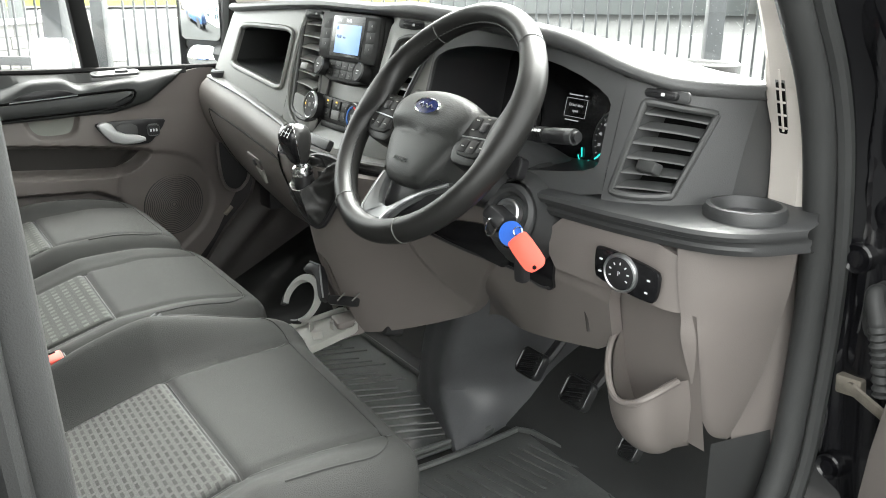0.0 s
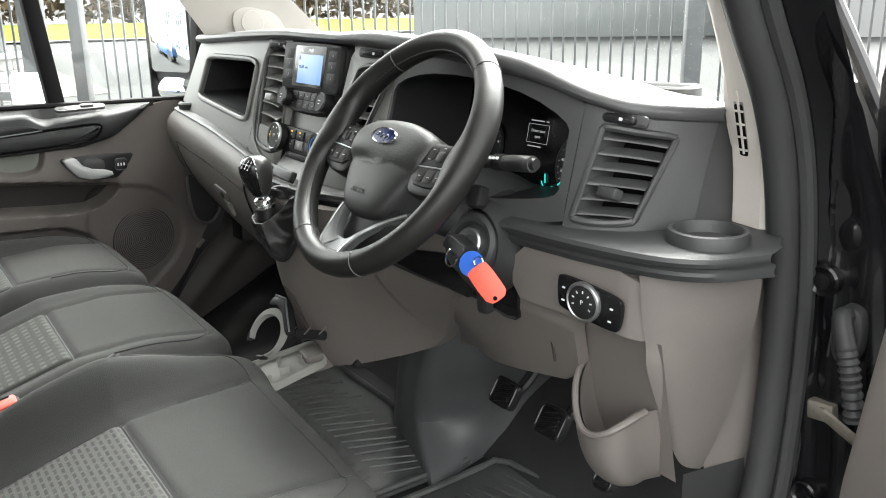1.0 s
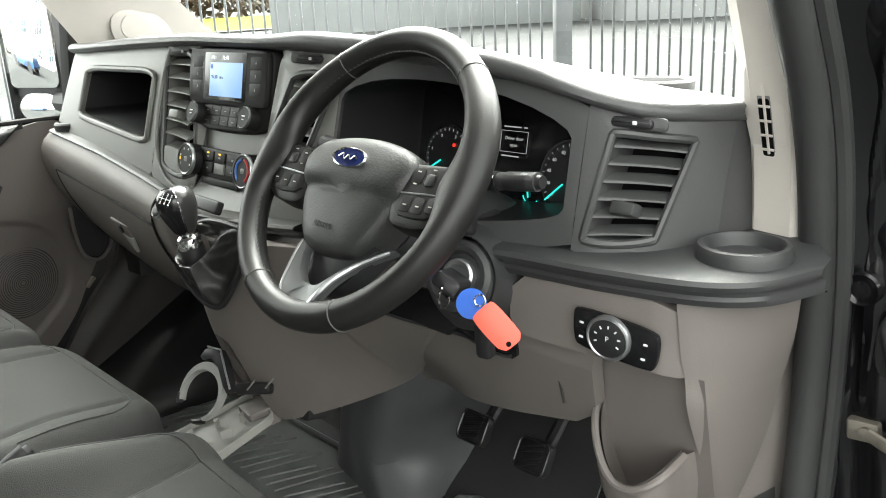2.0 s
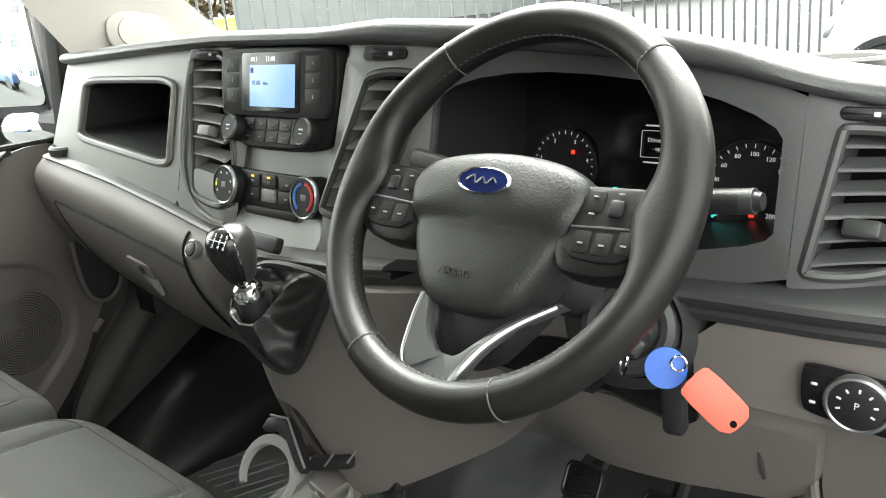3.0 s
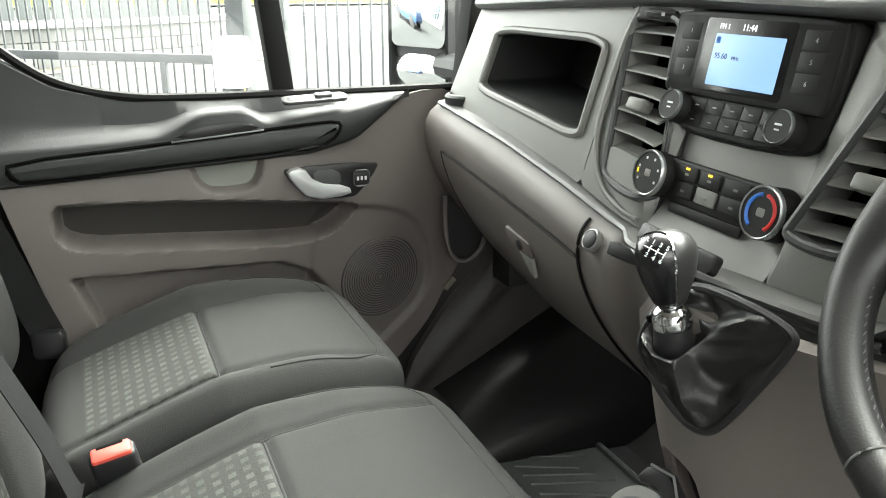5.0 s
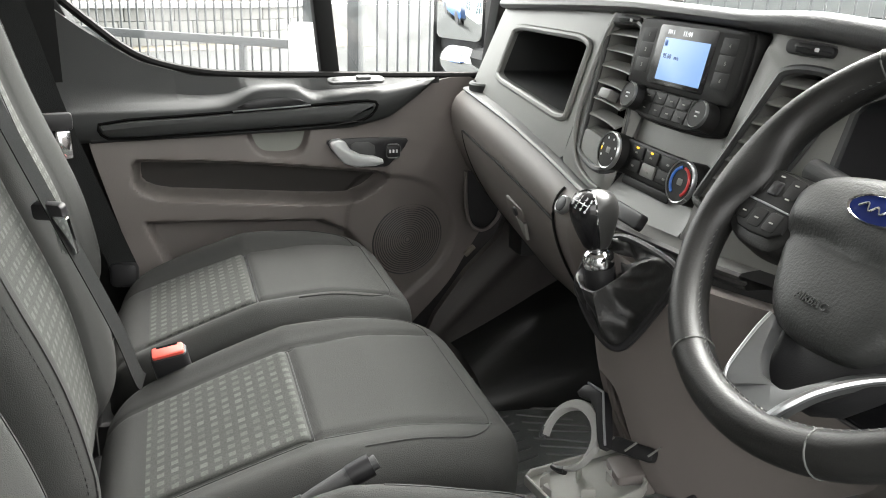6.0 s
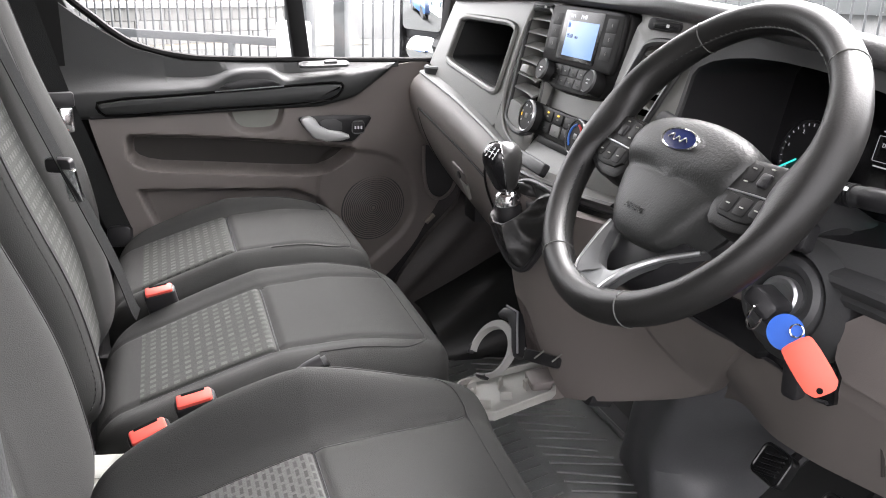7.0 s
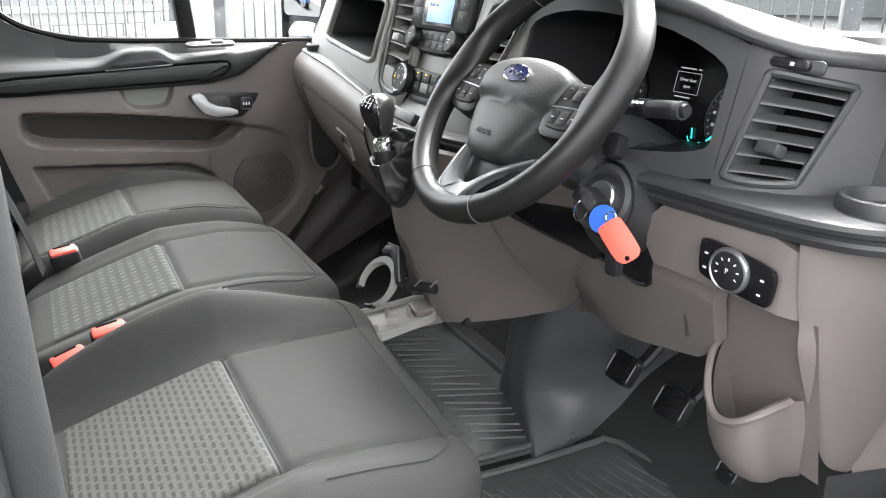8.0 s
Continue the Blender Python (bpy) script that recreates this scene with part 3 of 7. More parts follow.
def low_panel(name, y0, y1, s0=0.0, s1=1.0, material=TAUPE, label="", out=0.0, parent=None, step=0.012):
    k = max(2, int(abs(y1 - y0) / step))
    bm = B()
    us = [y0 + (y1 - y0) * i / k for i in range(k + 1)]
    vs = [s0 + (s1 - s0) * i / 20 for i in range(21)]
    front = [[low(u, v, out) for v in vs] for u in us]
    strip(bm, front, False)
    edge = front[0] + [r[-1] for r in front[1:]] + front[-1][::-1][1:] + [r[0] for r in front[::-1]][1:-1]
    strip(bm, [edge, [p + Vector((0.018, 0, 0)) for p in edge]], True)
    bmesh.ops.remove_doubles(bm, verts=bm.verts, dist=1e-5)
    return part(name, bm, material, parent or dash, label)


LD = basis((0.30, 0, 0), (0, -1, 0), (0, 0, 1))


def console_x(y, z):
    z0, z1 = BOT_Z(y) - (0.018 if y > -0.2 else 0.028), LOWER_Z(y)
    return low(y, min(1.02, max(0, (z0 - z) / (z0 - z1))), 0.010).x


def knee_x(y, z):
    return 0.150 + 0.35 * max(0, 1.075 - z) + 0.060 * ss(-0.40, -0.17, y) * ss(1.02, 0.89, z) + 0.006 * ss(-0.46, -0.36, y)


def switch_x(y, z):
    return LOW_X(y) - 0.012 + 0.05 * max(0, 1.10 - z) ** 1.0


def relief(fn):
    return np.vectorize(lambda a, z: 0.30 - fn(-a, z))


con = part("console_panel", moulded(LD, span(-0.105, 0.43, 134), span(0.84, 1.18, 86), relief(console_x), soft_outline([(-0.105, 1.172), (0.15, 1.170), (0.42, 1.165), (0.415, 1.130), (0.323, 1.043), (0.25, 0.972), (0.185, 0.905), (0.150, 0.882), (0.10, 0.863), (0.062, 0.854), (0.050, 0.853), (0.046, 0.90), (0.045, 0.985), (0.034, 1.008), (-0.012, 1.008), (-0.021, 0.985), (-0.022, 0.90), (-0.026, 0.856), (-0.040, 0.870), (-0.060, 0.905), (-0.105, 0.935)], 1), 0.025), TAUPE, dash, "taupe console panel under the gear lever", 50)
part("knee_panel", moulded(LD, span(0.14, 0.61, 118), span(0.86, 1.13, 68), relief(knee_x), soft_outline([(0.140, 0.870), (0.20, 0.895), (0.32, 0.925), (0.45, 0.957), (0.580, 0.990), (0.590, 1.06), (0.600, 1.118), (0.50, 1.122), (0.40, 1.122), (0.28, 1.015)], 1), 0.02), TAUPE, dash, "taupe knee panel set back under the column", 50)
part("switch_panel", moulded(LD, span(0.48, 0.705, 76), span(1.08, 1.18, 34), relief(switch_x), soft_outline([(0.488, 1.172), (0.58, 1.176), (0.694, 1.174), (0.698, 1.12), (0.700, 1.092), (0.690, 1.090), (0.65, 1.097), (0.60, 1.099), (0.55, 1.099), (0.488, 1.098)], 1), 0.03), TAUPE, dash, "taupe panel with the headlamp switch", 50)
part("panel_seam", tube(B(), spline([(0.158, -0.527, 1.070), (0.163, -0.534, 1.05), (0.168, -0.540, 1.01)], 6), 0.0022, 6), SHADE_AND_SEAM, dash)
# black slot below the column
slot_x = lambda y, z: min(console_x(y, z) if y > -0.37 + 0.9 * (1.06 - z) else 9, knee_x(y, z)) - 0.005
sl = part("column_slot", moulded(LD, span(0.23, 0.49, 60), span(1.045, 1.135, 24), relief(slot_x), soft_outline([(0.232, 1.105), (0.31, 1.071), (0.386, 1.056), (0.45, 1.049), (0.480, 1.054), (0.486, 1.075), (0.484, 1.13), (0.30, 1.13)], 1), 0.01), GLOSS, dash, "black slot below the steering column", 60)
part("slot_edge", tube(B(), spline([(slot_x(-a, z) - 0.001, -a, z) for a, z in ((0.245, 1.094), (0.31, 1.074), (0.386, 1.060), (0.45, 1.053), (0.474, 1.058))], 6), 0.0022, 6), BLACK, sl)
# open recess in the console that the cup holder folds out of
rim_pts = [low(0.022, 0.98), low(0.022, 0.70), low(0.020, 0.50), low(0.012, 0.47), low(-0.034, 0.47), low(-0.042, 0.52), low(-0.046, 0.70), low(-0.050, 0.98)]
part("recess_edge", tube(B(), spline(rim_pts, 6), 0.005, 8), TAUPE, con)
bm = B()
strip(bm, [rim_pts, [p + Vector((0.11, 0.0, 0.0)) for p in rim_pts]], False)
bm.faces.new([bm.verts.new(p + Vector((0.108, 0.0, 0.0))) for p in rim_pts])
part("recess_lining", bm, BLACK, con)
# unseen black box, added to stop light leaking past the dashboard's end
bm = B()
box(bm, (0.50, 0.075, 0.50), Matrix.Translation((0.48, 0.806, 1.13)), 0.006)
part("end_light_block", bm, BLACK, dash)
glove = low_panel("glovebox_lid", 0.700, 0.233, 0.22, 0.98, label="closed taupe glovebox lid")
low_panel("glovebox_surround", 0.79, 0.107, 0, 1, out=-0.003)
part("lid_seam", tube(B(), [low(q, 0.218, -0.001) for q in span(0.700, 0.230, 50)], 0.0020, 6), TRIMBLK, glove)
part("lid_seam", tube(B(), [low(0.229, q, -0.001) for q in span(0.03, 0.98, 40)], 0.0020, 6), TRIMBLK, glove)
part("lid_seam", tube(B(), [low(0.703, q, -0.001) for q in span(0.22, 0.98, 30)], 0.0020, 6), TRIMBLK, glove)


# side wall of the console towards the passengers
bm = B()
surface(bm, lambda u, v: Vector((0.005 + 0.12 * u + 0.05 * v, 0.038 + 0.062 * u, 1.13 - 0.26 * v + 0.02 * u)), [i / 8 for i in range(9)], [i / 8 for i in range(9)])
part("console_side", bm, TAUPE, dash)


def latch():
    p = low(0.42, 0.42, 0.002)
    m = basis((p.x, p.y, p.z), (0, -1, -0.10), (-0.30, 0, 1))
    la = part("latch", plate(B(), rr(0.072, 0.026, 0.004), -0.004, 0.003, m), TAUPE, glove)
    part("lock_barrel", lathe(B(), [(0.008, 0), (0.008, 0.004), (0.005, 0.005), (0.0, 0.004)], m @ T(0.008, 0, 0.002), 20), BLACK, la)
    part("pull", plate(B(), [(-0.002, -0.014), (0.036, -0.014), (0.034, -0.046), (0.022, -0.042)], -0.003, 0.0025, m), FLAP, la, "pale grey finger pull")


latch()

# driver's side: end panel that wraps round to the door, and an open bin under the light switch
def pocket_moulding():
    left = spline([(0.158, -0.690, 1.174), (0.162, -0.694, 1.12), (0.167, -0.698, 1.086), (0.170, -0.700, 1.053), (0.198, -0.701, 0.987), (0.240, -0.701, 0.907), (0.284, -0.700, 0.880)], 8)
    right = spline([(0.302, -0.756, 1.174), (0.304, -0.752, 1.12), (0.306, -0.745, 1.08), (0.308, -0.738, 1.05), (0.304, -0.728, 0.985), (0.293, -0.713, 0.92), (0.286, -0.701, 0.880)], 8)

    def skin(a, k):
        """a: 0 at the inner edge to 1 at the doorway, -1 on the return behind the bin; k: rows from top to bottom."""
        p, q = left[k], right[k]
        if a < 0:
            return p + Vector((0.055, 0.004, 0.0))
        return Vector((p.x + (q.x - p.x) * (0.3 * a + 0.7 * (1 - math.cos(a * math.pi / 2))), p.y + (q.y - p.y) * math.sin(a * math.pi / 2), p.z + (q.z - p.z) * a))

    part("door_side_panel", surface(B(), skin, [-1] + [i / 18 for i in range(19)], range(len(left))), TAUPE, dash, "taupe end panel beside the door")
    rows = []
    for i in range(29):
        a = math.pi * i / 28
        row = []
        for k in range(11):
            s = k / 10
            out = math.sin(a) ** 0.7
            lip = Vector((0.215 - 0.034 * (0.5 - 0.5 * math.cos(a)) ** 2 - 0.082 * out, -0.632 + 0.060 * math.cos(a) - 0.012 * out, 0.962 + 0.062 * max(0, math.cos(a)) ** 2.0 + 0.030 * max(0, -math.cos(a)) ** 2))
            foot = Vector((0.235, -0.655, 0.872))
            k2 = 0.80 * s ** 2.2
            row.append(Vector((lip.x + (foot.x - lip.x) * k2, lip.y + (foot.y - lip.y) * k2, lip.z + (foot.z - lip.z) * math.sin(s * math.pi / 2))))
        rows.append(row)
    rows.append([p + Vector((0.024, -0.006, 0.0)) for p in rows[-1]])
    bin_ = part("bin", strip_mesh(rows), TAUPE, dash, "open taupe storage bin under the light switch")
    part("bin_lip", tube(B(), [r[0] for r in rows[:-1]], 0.0045, 8), TAUPE, bin_)
    part("bin_lining", strip_mesh([[p + Vector((0.006, (-0.632 - p.y) * 0.10, 0.003)) for p in r[:8]] for r in rows[:-1]]), TAUPE, bin_)
    bm = B()
    surface(bm, lambda u, v: Vector((0.220 - 0.045 * (1 - v), -0.570 - 0.145 * u, 1.09 - 0.20 * v)), [i / 4 for i in range(5)], [i / 6 for i in range(7)])
    part("bin_back", bm, TAUPE, bin_)


def strip_mesh(rows):
    bm = B()
    strip(bm, rows, False)
    return bm


pocket_moulding()


def light_switch():
    p = low(-0.635, 0.24, 0.003)
    m = basis((0.1355, -0.634, 1.129), (0.13, -1, -0.07), (-0.05, 0, 1)) @ Matrix.Scale(0.85, 4)
    base = part("light_switch", plate(B(), soft_outline([(-0.056, 0.030), (0.050, 0.024), (0.058, 0.012), (0.055, -0.024), (0.046, -0.032), (-0.050, -0.025), (-0.058, -0.015), (-0.060, 0.020)], 2), -0.004, 0.003, m), GLOSS, dash, "gloss black headlamp switch with a silver-ringed dial")
    d = m @ T(-0.008, 0.0)
    part("dial_ring", lathe(B(), [(0.030, 0.002), (0.0305, 0.006), (0.029, 0.009), (0.0265, 0.010), (0.025, 0.008)], d, 40, caps=False), SILVER, base, "satin silver ring")
    part("dial", lathe(B(), [(0.0255, 0.003), (0.025, 0.0085), (0.023, 0.0095), (0.0, 0.0095)], d, 36), BLACK, base)
    for k in range(7):
        a = radians(200 - k * 38)
        part("symbol", plate(B(), rr(0.0045, 0.0022, 0.0008), 0.0096, 0.0099, d @ T(0.0165 * math.cos(a), 0.0165 * math.sin(a), 0, math.degrees(a)), 0.0001), WHITE, base)
    writing("P", 0.010, d @ T(0, 0, 0.0098), WHITE, base)
    for x, y in ((-0.047, 0.010), (-0.047, -0.010), (0.040, 0.004), (0.038, -0.016)):
        part("symbol", plate(B(), rr(0.006, 0.003, 0.001), 0.003, 0.0034, m @ T(x, y), 0.0001), WHITE, base)


light_switch()


# small things on the strip between the glovebox and the gear lever
m12 = basis((0.0375, 0.198, 1.164), (0.1, -1, 0), (0.55, 0, 1))
sock = part("power_socket", lathe(B(), [(0.0135, -0.004), (0.0135, 0.003), (0.0115, 0.0045), (0.010, 0.002)], m12, 28, caps=False), SILVER, dash, "round power socket with a silver ring")
part("cap", lathe(B(), [(0.0105, -0.002), (0.0105, 0.004), (0.008, 0.005), (0.0, 0.005)], m12, 24), BLACK, sock)
mh = basis((0.0465, 0.147, 1.163), (0.2, -1, -0.05), (0.40, 0, 1))
part("port_panel", plate(B(), rr(0.046, 0.016, 0.003), -0.004, 0.002, mh), BLACK, dash, "small black socket panel")
mz = basis((0.034, 0.044, 1.2015), (0, -1, -0.03), (0.55, 0, 1))
hz = part("switch_bar", plate(B(), rr(0.115, 0.020, 0.005), -0.006, 0.004, mz, 0.003), BLACK, dash, "black switch bar with a red warning button")
part("hazard_button", plate(B(), rr(0.026, 0.014, 0.003), 0.004, 0.006, mz @ T(-0.032, 0)), CHARCOAL, hz)
part("triangle", plate(B(), [(-0.004, -0.003), (0.004, -0.003), (0, 0.004)], 0.006, 0.0065, mz @ T(-0.032, 0), 0.0003), RED_ARC, hz, "red warning triangle")


# ---------------------------------------------------------------- instrument cluster
def cluster():
    cy = -0.352
    c0 = face(cy, 0.5)
    m = basis((0.262, -0.372, 1.280), (0, -1, 0), (0.20, 0, 1))
    cl = part("instrument_display", plate(B(), rr(0.42, 0.20, 0.05, 8), -0.012, 0.0, m), GLOSS, dash, "black instrument cluster with two round dials")

    def dial(x, y, r, a0, a1, marks, labels, name):
        d = m @ T(x, y, 0.001)
        dd = part(name, lathe(B(), [(r, 0), (r, 0.004), (r - 0.003, 0.0045), (r - 0.004, 0.001), (0.0, 0.0012)], d, 48), BLACK, cl)
        pts = [(r * 0.95 * math.cos(radians(a0 + (a1 - a0) * i / 40)), r * 0.95 * math.sin(radians(a0 + (a1 - a0) * i / 40)), 0.003) for i in range(41)]
        part("scale_arc", tube(B(), pts, 0.0007, 6, d), DIM, dd)
        for i in range(marks + 1):
            a = radians(a0 + (a1 - a0) * i / marks)
            part("tick", plate(B(), rr(0.004, 0.0007, 0.0003), 0.003, 0.0034, d @ T(r * 0.90 * math.cos(a), r * 0.86 * math.sin(a), 0, math.degrees(a)), 0.0001), DIM, dd)
        for i, tx in enumerate(labels):
            a = radians(a0 + (a1 - a0) * i / (len(labels) - 1))
            writing(tx, 0.0062, d @ T(r * 0.74 * math.cos(a), r * 0.69 * math.sin(a), 0.003), DIM, dd)
        return dd, d

    tach, dt = dial(-0.104, -0.014, 0.0435, 215, -35, 20, ["0", "1", "2", "3", "4", "5"], "rev_counter")
    speed, dsp = dial(0.112, -0.020, 0.047, 225, -50, 22, ["0", "20", "40", "60", "80", "100", "120", "140", "160", "180", "200"], "speedometer")
    part("needle", plate(B(), rr(0.034, 0.0022, 0.001), 0.004, 0.005, dsp @ pose(0, 0, 0, 0, 0, 222) @ T(0.030, 0), 0.0003), TEAL, speed, "teal needle at rest")
    part("needle", plate(B(), rr(0.030, 0.0022, 0.001), 0.004, 0.005, dt @ pose(0, 0, 0, 0, 0, 212) @ T(0.027, 0), 0.0003), TEAL, tach, "teal needle at rest")
    part("gauge_arc", tube(B(), [(0.052 + 0.014 * math.cos(radians(a)), -0.046 + 0.014 * math.sin(radians(a)), 0.002) for a in range(200, 330, 10)], 0.0008, 6, m), TEAL, cl)
    part("gauge_needle", plate(B(), rr(0.014, 0.002, 0.0005), 0.002, 0.003, m @ T(0.046, -0.046, 0, 105), 0.0003), TEAL, cl)
    part("warning_symbol", plate(B(), rr(0.005, 0.0045, 0.001), 0.003, 0.0035, dt @ T(0.012, 0.016), 0.0002), RED_LAMP, tach, "lit red warning symbol")
    part("warning_symbol", plate(B(), rr(0.005, 0.0035, 0.001), 0.003, 0.0035, dsp @ T(0.004, -0.026), 0.0002), RED_LAMP, speed, "lit red warning symbol")
    part("warning_symbol", plate(B(), rr(0.006, 0.004, 0.001), 0.002, 0.0025, m @ T(-0.036, -0.034), 0.0002), TEAL, cl, "lit teal symbol")
    # message box: a thin frame with two lines of text, a bar above and one below
    box_c = m @ T(0.014, 0.016)
    part("readout_frame", frame_ring(B(), rr(0.046, 0.028, 0.001, 2), rr(0.0448, 0.0268, 0.0008, 2), 0.0018, 0.0022, box_c, 0.0001), DIM, cl)
    writing("Driver door", 0.0062, box_c @ T(0, 0.004, 0.002), DIM, cl)
    writing("open", 0.0062, box_c @ T(0, -0.0045, 0.002), DIM, cl)
    for x, y, w in ((-0.004, 0.019, 0.030), (0.018, 0.019, 0.006), (-0.004, -0.019, 0.030)):
        part("readout_bar", plate(B(), rr(w, 0.0016, 0.0006), 0.002, 0.0022, box_c @ T(x, y), 0.0001), DIM, cl)


cluster()


# ================================================================ radio and climate controls
def radio():
    m = basis((0.137, 0.0735, 1.378), (0, -1, 0.0), (0.20, 0, 1))
    th = thing("radio", "black car radio with a lit blue screen and buttons", "radio", m)
    shell = soft_outline([(-0.112, 0.044), (0.108, 0.042), (0.119, 0.034), (0.121, -0.02), (0.118, -0.058), (0.102, -0.088), (-0.100, -0.089), (-0.116, -0.060), (-0.121, -0.010), (-0.120, 0.034)], 2)
    part("body", plate(B(), shell, -0.06, 0.010, m, 0.006), RADIOBLK, th)
    face_ = soft_outline([(-0.110, 0.0415), (0.105, 0.0395), (0.114, 0.032), (0.116, -0.02), (0.112, -0.045), (0.104, -0.047), (-0.106, -0.047), (-0.114, -0.043), (-0.117, -0.010), (-0.117, 0.034)], 2)
    part("bezel", plate(B(), face_, 0.008, 0.0165, m, 0.004), RADIOBLK, th)
    part("screen_recess", plate(B(), rr(0.124, 0.074, 0.004), 0.0160, 0.0169, m @ T(-0.003, -0.003), 0.0003), GLOSS, th)
    part("screen", plate(B(), rr(0.096, 0.052, 0.001), 0.0168, 0.0173, m @ T(0.001, -0.0075), 0.0002), SCREEN, th, "lit pale blue display")
    writing("FM 1", 0.0075, m @ T(-0.037, 0.0255, 0.0172), LCD_TXT, th)
    writing("11:44", 0.0090, m @ T(-0.002, 0.0255, 0.0172), LCD_TXT, th)
    writing("95.60", 0.0085, m @ T(-0.033, -0.004, 0.0175), BADGE, th)
    writing("MHz", 0.0055, m @ T(-0.012, -0.005, 0.0175), BADGE, th)
    part("preset_mark", plate(B(), rr(0.006, 0.007, 0.001), 0.0173, 0.0176, m @ T(-0.042, 0.012), 0.0001), BLUE_ARC, th)
    for k in range(3):
        for s, x in ((0, -0.087), (3, 0.084)):
            y = 0.019 - k * 0.0195
            b = part("preset_button", plate(B(), rr(0.030, 0.0184, 0.0015), 0.0160, 0.01675, m @ T(x, y), 0.0004), RADIOBLK, th)
            writing(str(k + 1 + s), 0.0065, m @ T(x, y, 0.0168), FLAP, b)

    mb = m @ pose(0, -0.060, 0.006, -8, 0, 0)
    part("button_panel", plate(B(), soft_outline([(-0.084, 0.014), (0.084, 0.014), (0.092, -0.004), (0.082, -0.0255), (-0.080, -0.0255), (-0.092, -0.004)], 1), 0, 0.008, mb, 0.002), RADIOBLK, th)
    for r in range(2):
        for k in range(5):
            bt = part("button", plate(B(), rr(0.0256, 0.0148, 0.0012), 0.008, 0.0087, mb @ T(-0.053 + k * 0.0265, 0.003 - r * 0.0158), 0.0012), RADIOBLK, th)
            part("symbol", plate(B(), rr(0.006, 0.0014, 0.0006), 0.0087, 0.0089, mb @ T(-0.053 + k * 0.0265, 0.003 - r * 0.0158), 0.0001), FLAP, bt)
    for x in (-0.078, 0.079):
        kn = part("knob", lathe(B(), [(0.0172, 0), (0.0165, 0.022), (0.0150, 0.0240), (0.0, 0.0240)], mb @ T(x, -0.004), 32), RADIOBLK, th)
        part("knob_ring", lathe(B(), [(0.0170, 0.0210), (0.0166, 0.0240), (0.0158, 0.0250), (0.0150, 0.0242)], mb @ T(x, -0.004), 32, caps=False), SATIN, kn, "satin grey ring")
        part("symbol", plate(B(), rr(0.009, 0.002, 0.0008), 0.0240, 0.0243, mb @ T(x, -0.002), 0.0001), WHITE, kn)
        part("symbol", plate(B(), rr(0.006, 0.0016, 0.0006), 0.0240, 0.0243, mb @ T(x, -0.007), 0.0001), WHITE, kn)
    return th


radio()


def climate():
    m = basis((0.097, 0.070, 1.244), (0, -1, -0.01), (0.24, 0, 1))
    th = thing("heater_controls", "black heater control panel with two silver-ringed dials", "control panel", m)
    part("panel", plate(B(), rr(0.150, 0.046, 0.006), -0.010, 0.004, m, 0.002), RADIOBLK, th)
    for k, (x, w) in enumerate(((-0.040, 0.030), (-0.005, 0.030), (0.034, 0.036))):
        for r in range(2):
            b = part("button", plate(B(), rr(w, 0.0165, 0.002), 0.004, 0.0065, m @ T(x, 0.011 - r * 0.018), 0.001), RADIOBLK if not (k == 1 and r) else GREY, th)
            part("symbol", plate(B(), rr(0.006, 0.0025, 0.0006), 0.0065, 0.0068, m @ T(x, 0.010 - r * 0.018), 0.0001), GREY, b)
            if r == 0 and k < 2:
                part("indicator", plate(B(), rr(0.006, 0.0024, 0.0005), 0.0065, 0.0070, m @ T(x, 0.0160), 0.0001), AMBER, b, "lit amber indicator")
    part("lower_bar", plate(B(), rr(0.110, 0.011, 0.003), 0.004, 0.006, m @ T(0.0, -0.028), 0.001), RADIOBLK, th)
    for x, side in ((-0.086, 0), (0.086, 1)):
        d = m @ T(x, 0.0, 0.0)
        dial = part("dial", lathe(B(), [(0.0262, -0.006), (0.0255, 0.018), (0.0240, 0.0205), (0.0, 0.0205)], d, 40), RADIOBLK, th)
        part("dial_ring", lathe(B(), [(0.0262, 0.0165), (0.0258, 0.0205), (0.0246, 0.0222), (0.0232, 0.0212)], d, 40, caps=False), SILVER, dial, "satin silver ring")
        if side:
            for a0, a1, mt, nm in ((100, 235, BLUE_ARC, "cold_arc"), (-55, 80, RED_ARC, "hot_arc")):
                part(nm, tube(B(), [(0.017 * math.cos(radians(a0 + (a1 - a0) * i / 16)), 0.017 * math.sin(radians(a0 + (a1 - a0) * i / 16)), 0.0205) for i in range(17)], 0.0020, 6, d), mt, dial)
        else:
            for i in range(6):
                a = radians(210 - i * 48)
                part("mark", plate(B(), rr(0.003, 0.003, 0.0008), 0.0205, 0.0208, d @ T(0.017 * math.cos(a), 0.017 * math.sin(a)), 0.0001), WHITE, dial)
            part("indicator", plate(B(), rr(0.0022, 0.005, 0.0005), 0.0205, 0.0210, d @ T(-0.0175, 0.0), 0.0001), AMBER, dial, "lit amber indicator")
        part("symbol", plate(B(), rr(0.010, 0.008, 0.002), 0.0205, 0.0208, d, 0.0001), GREY, dial)
    return th


climate()


# ================================================================ steering wheel and column
WHEEL = basis((0.0195, -0.3650, 1.2945), (0, -1, 0), (0.598, 0, 0.80)) @ pose(0, 0, 0, 0, 0, -2)


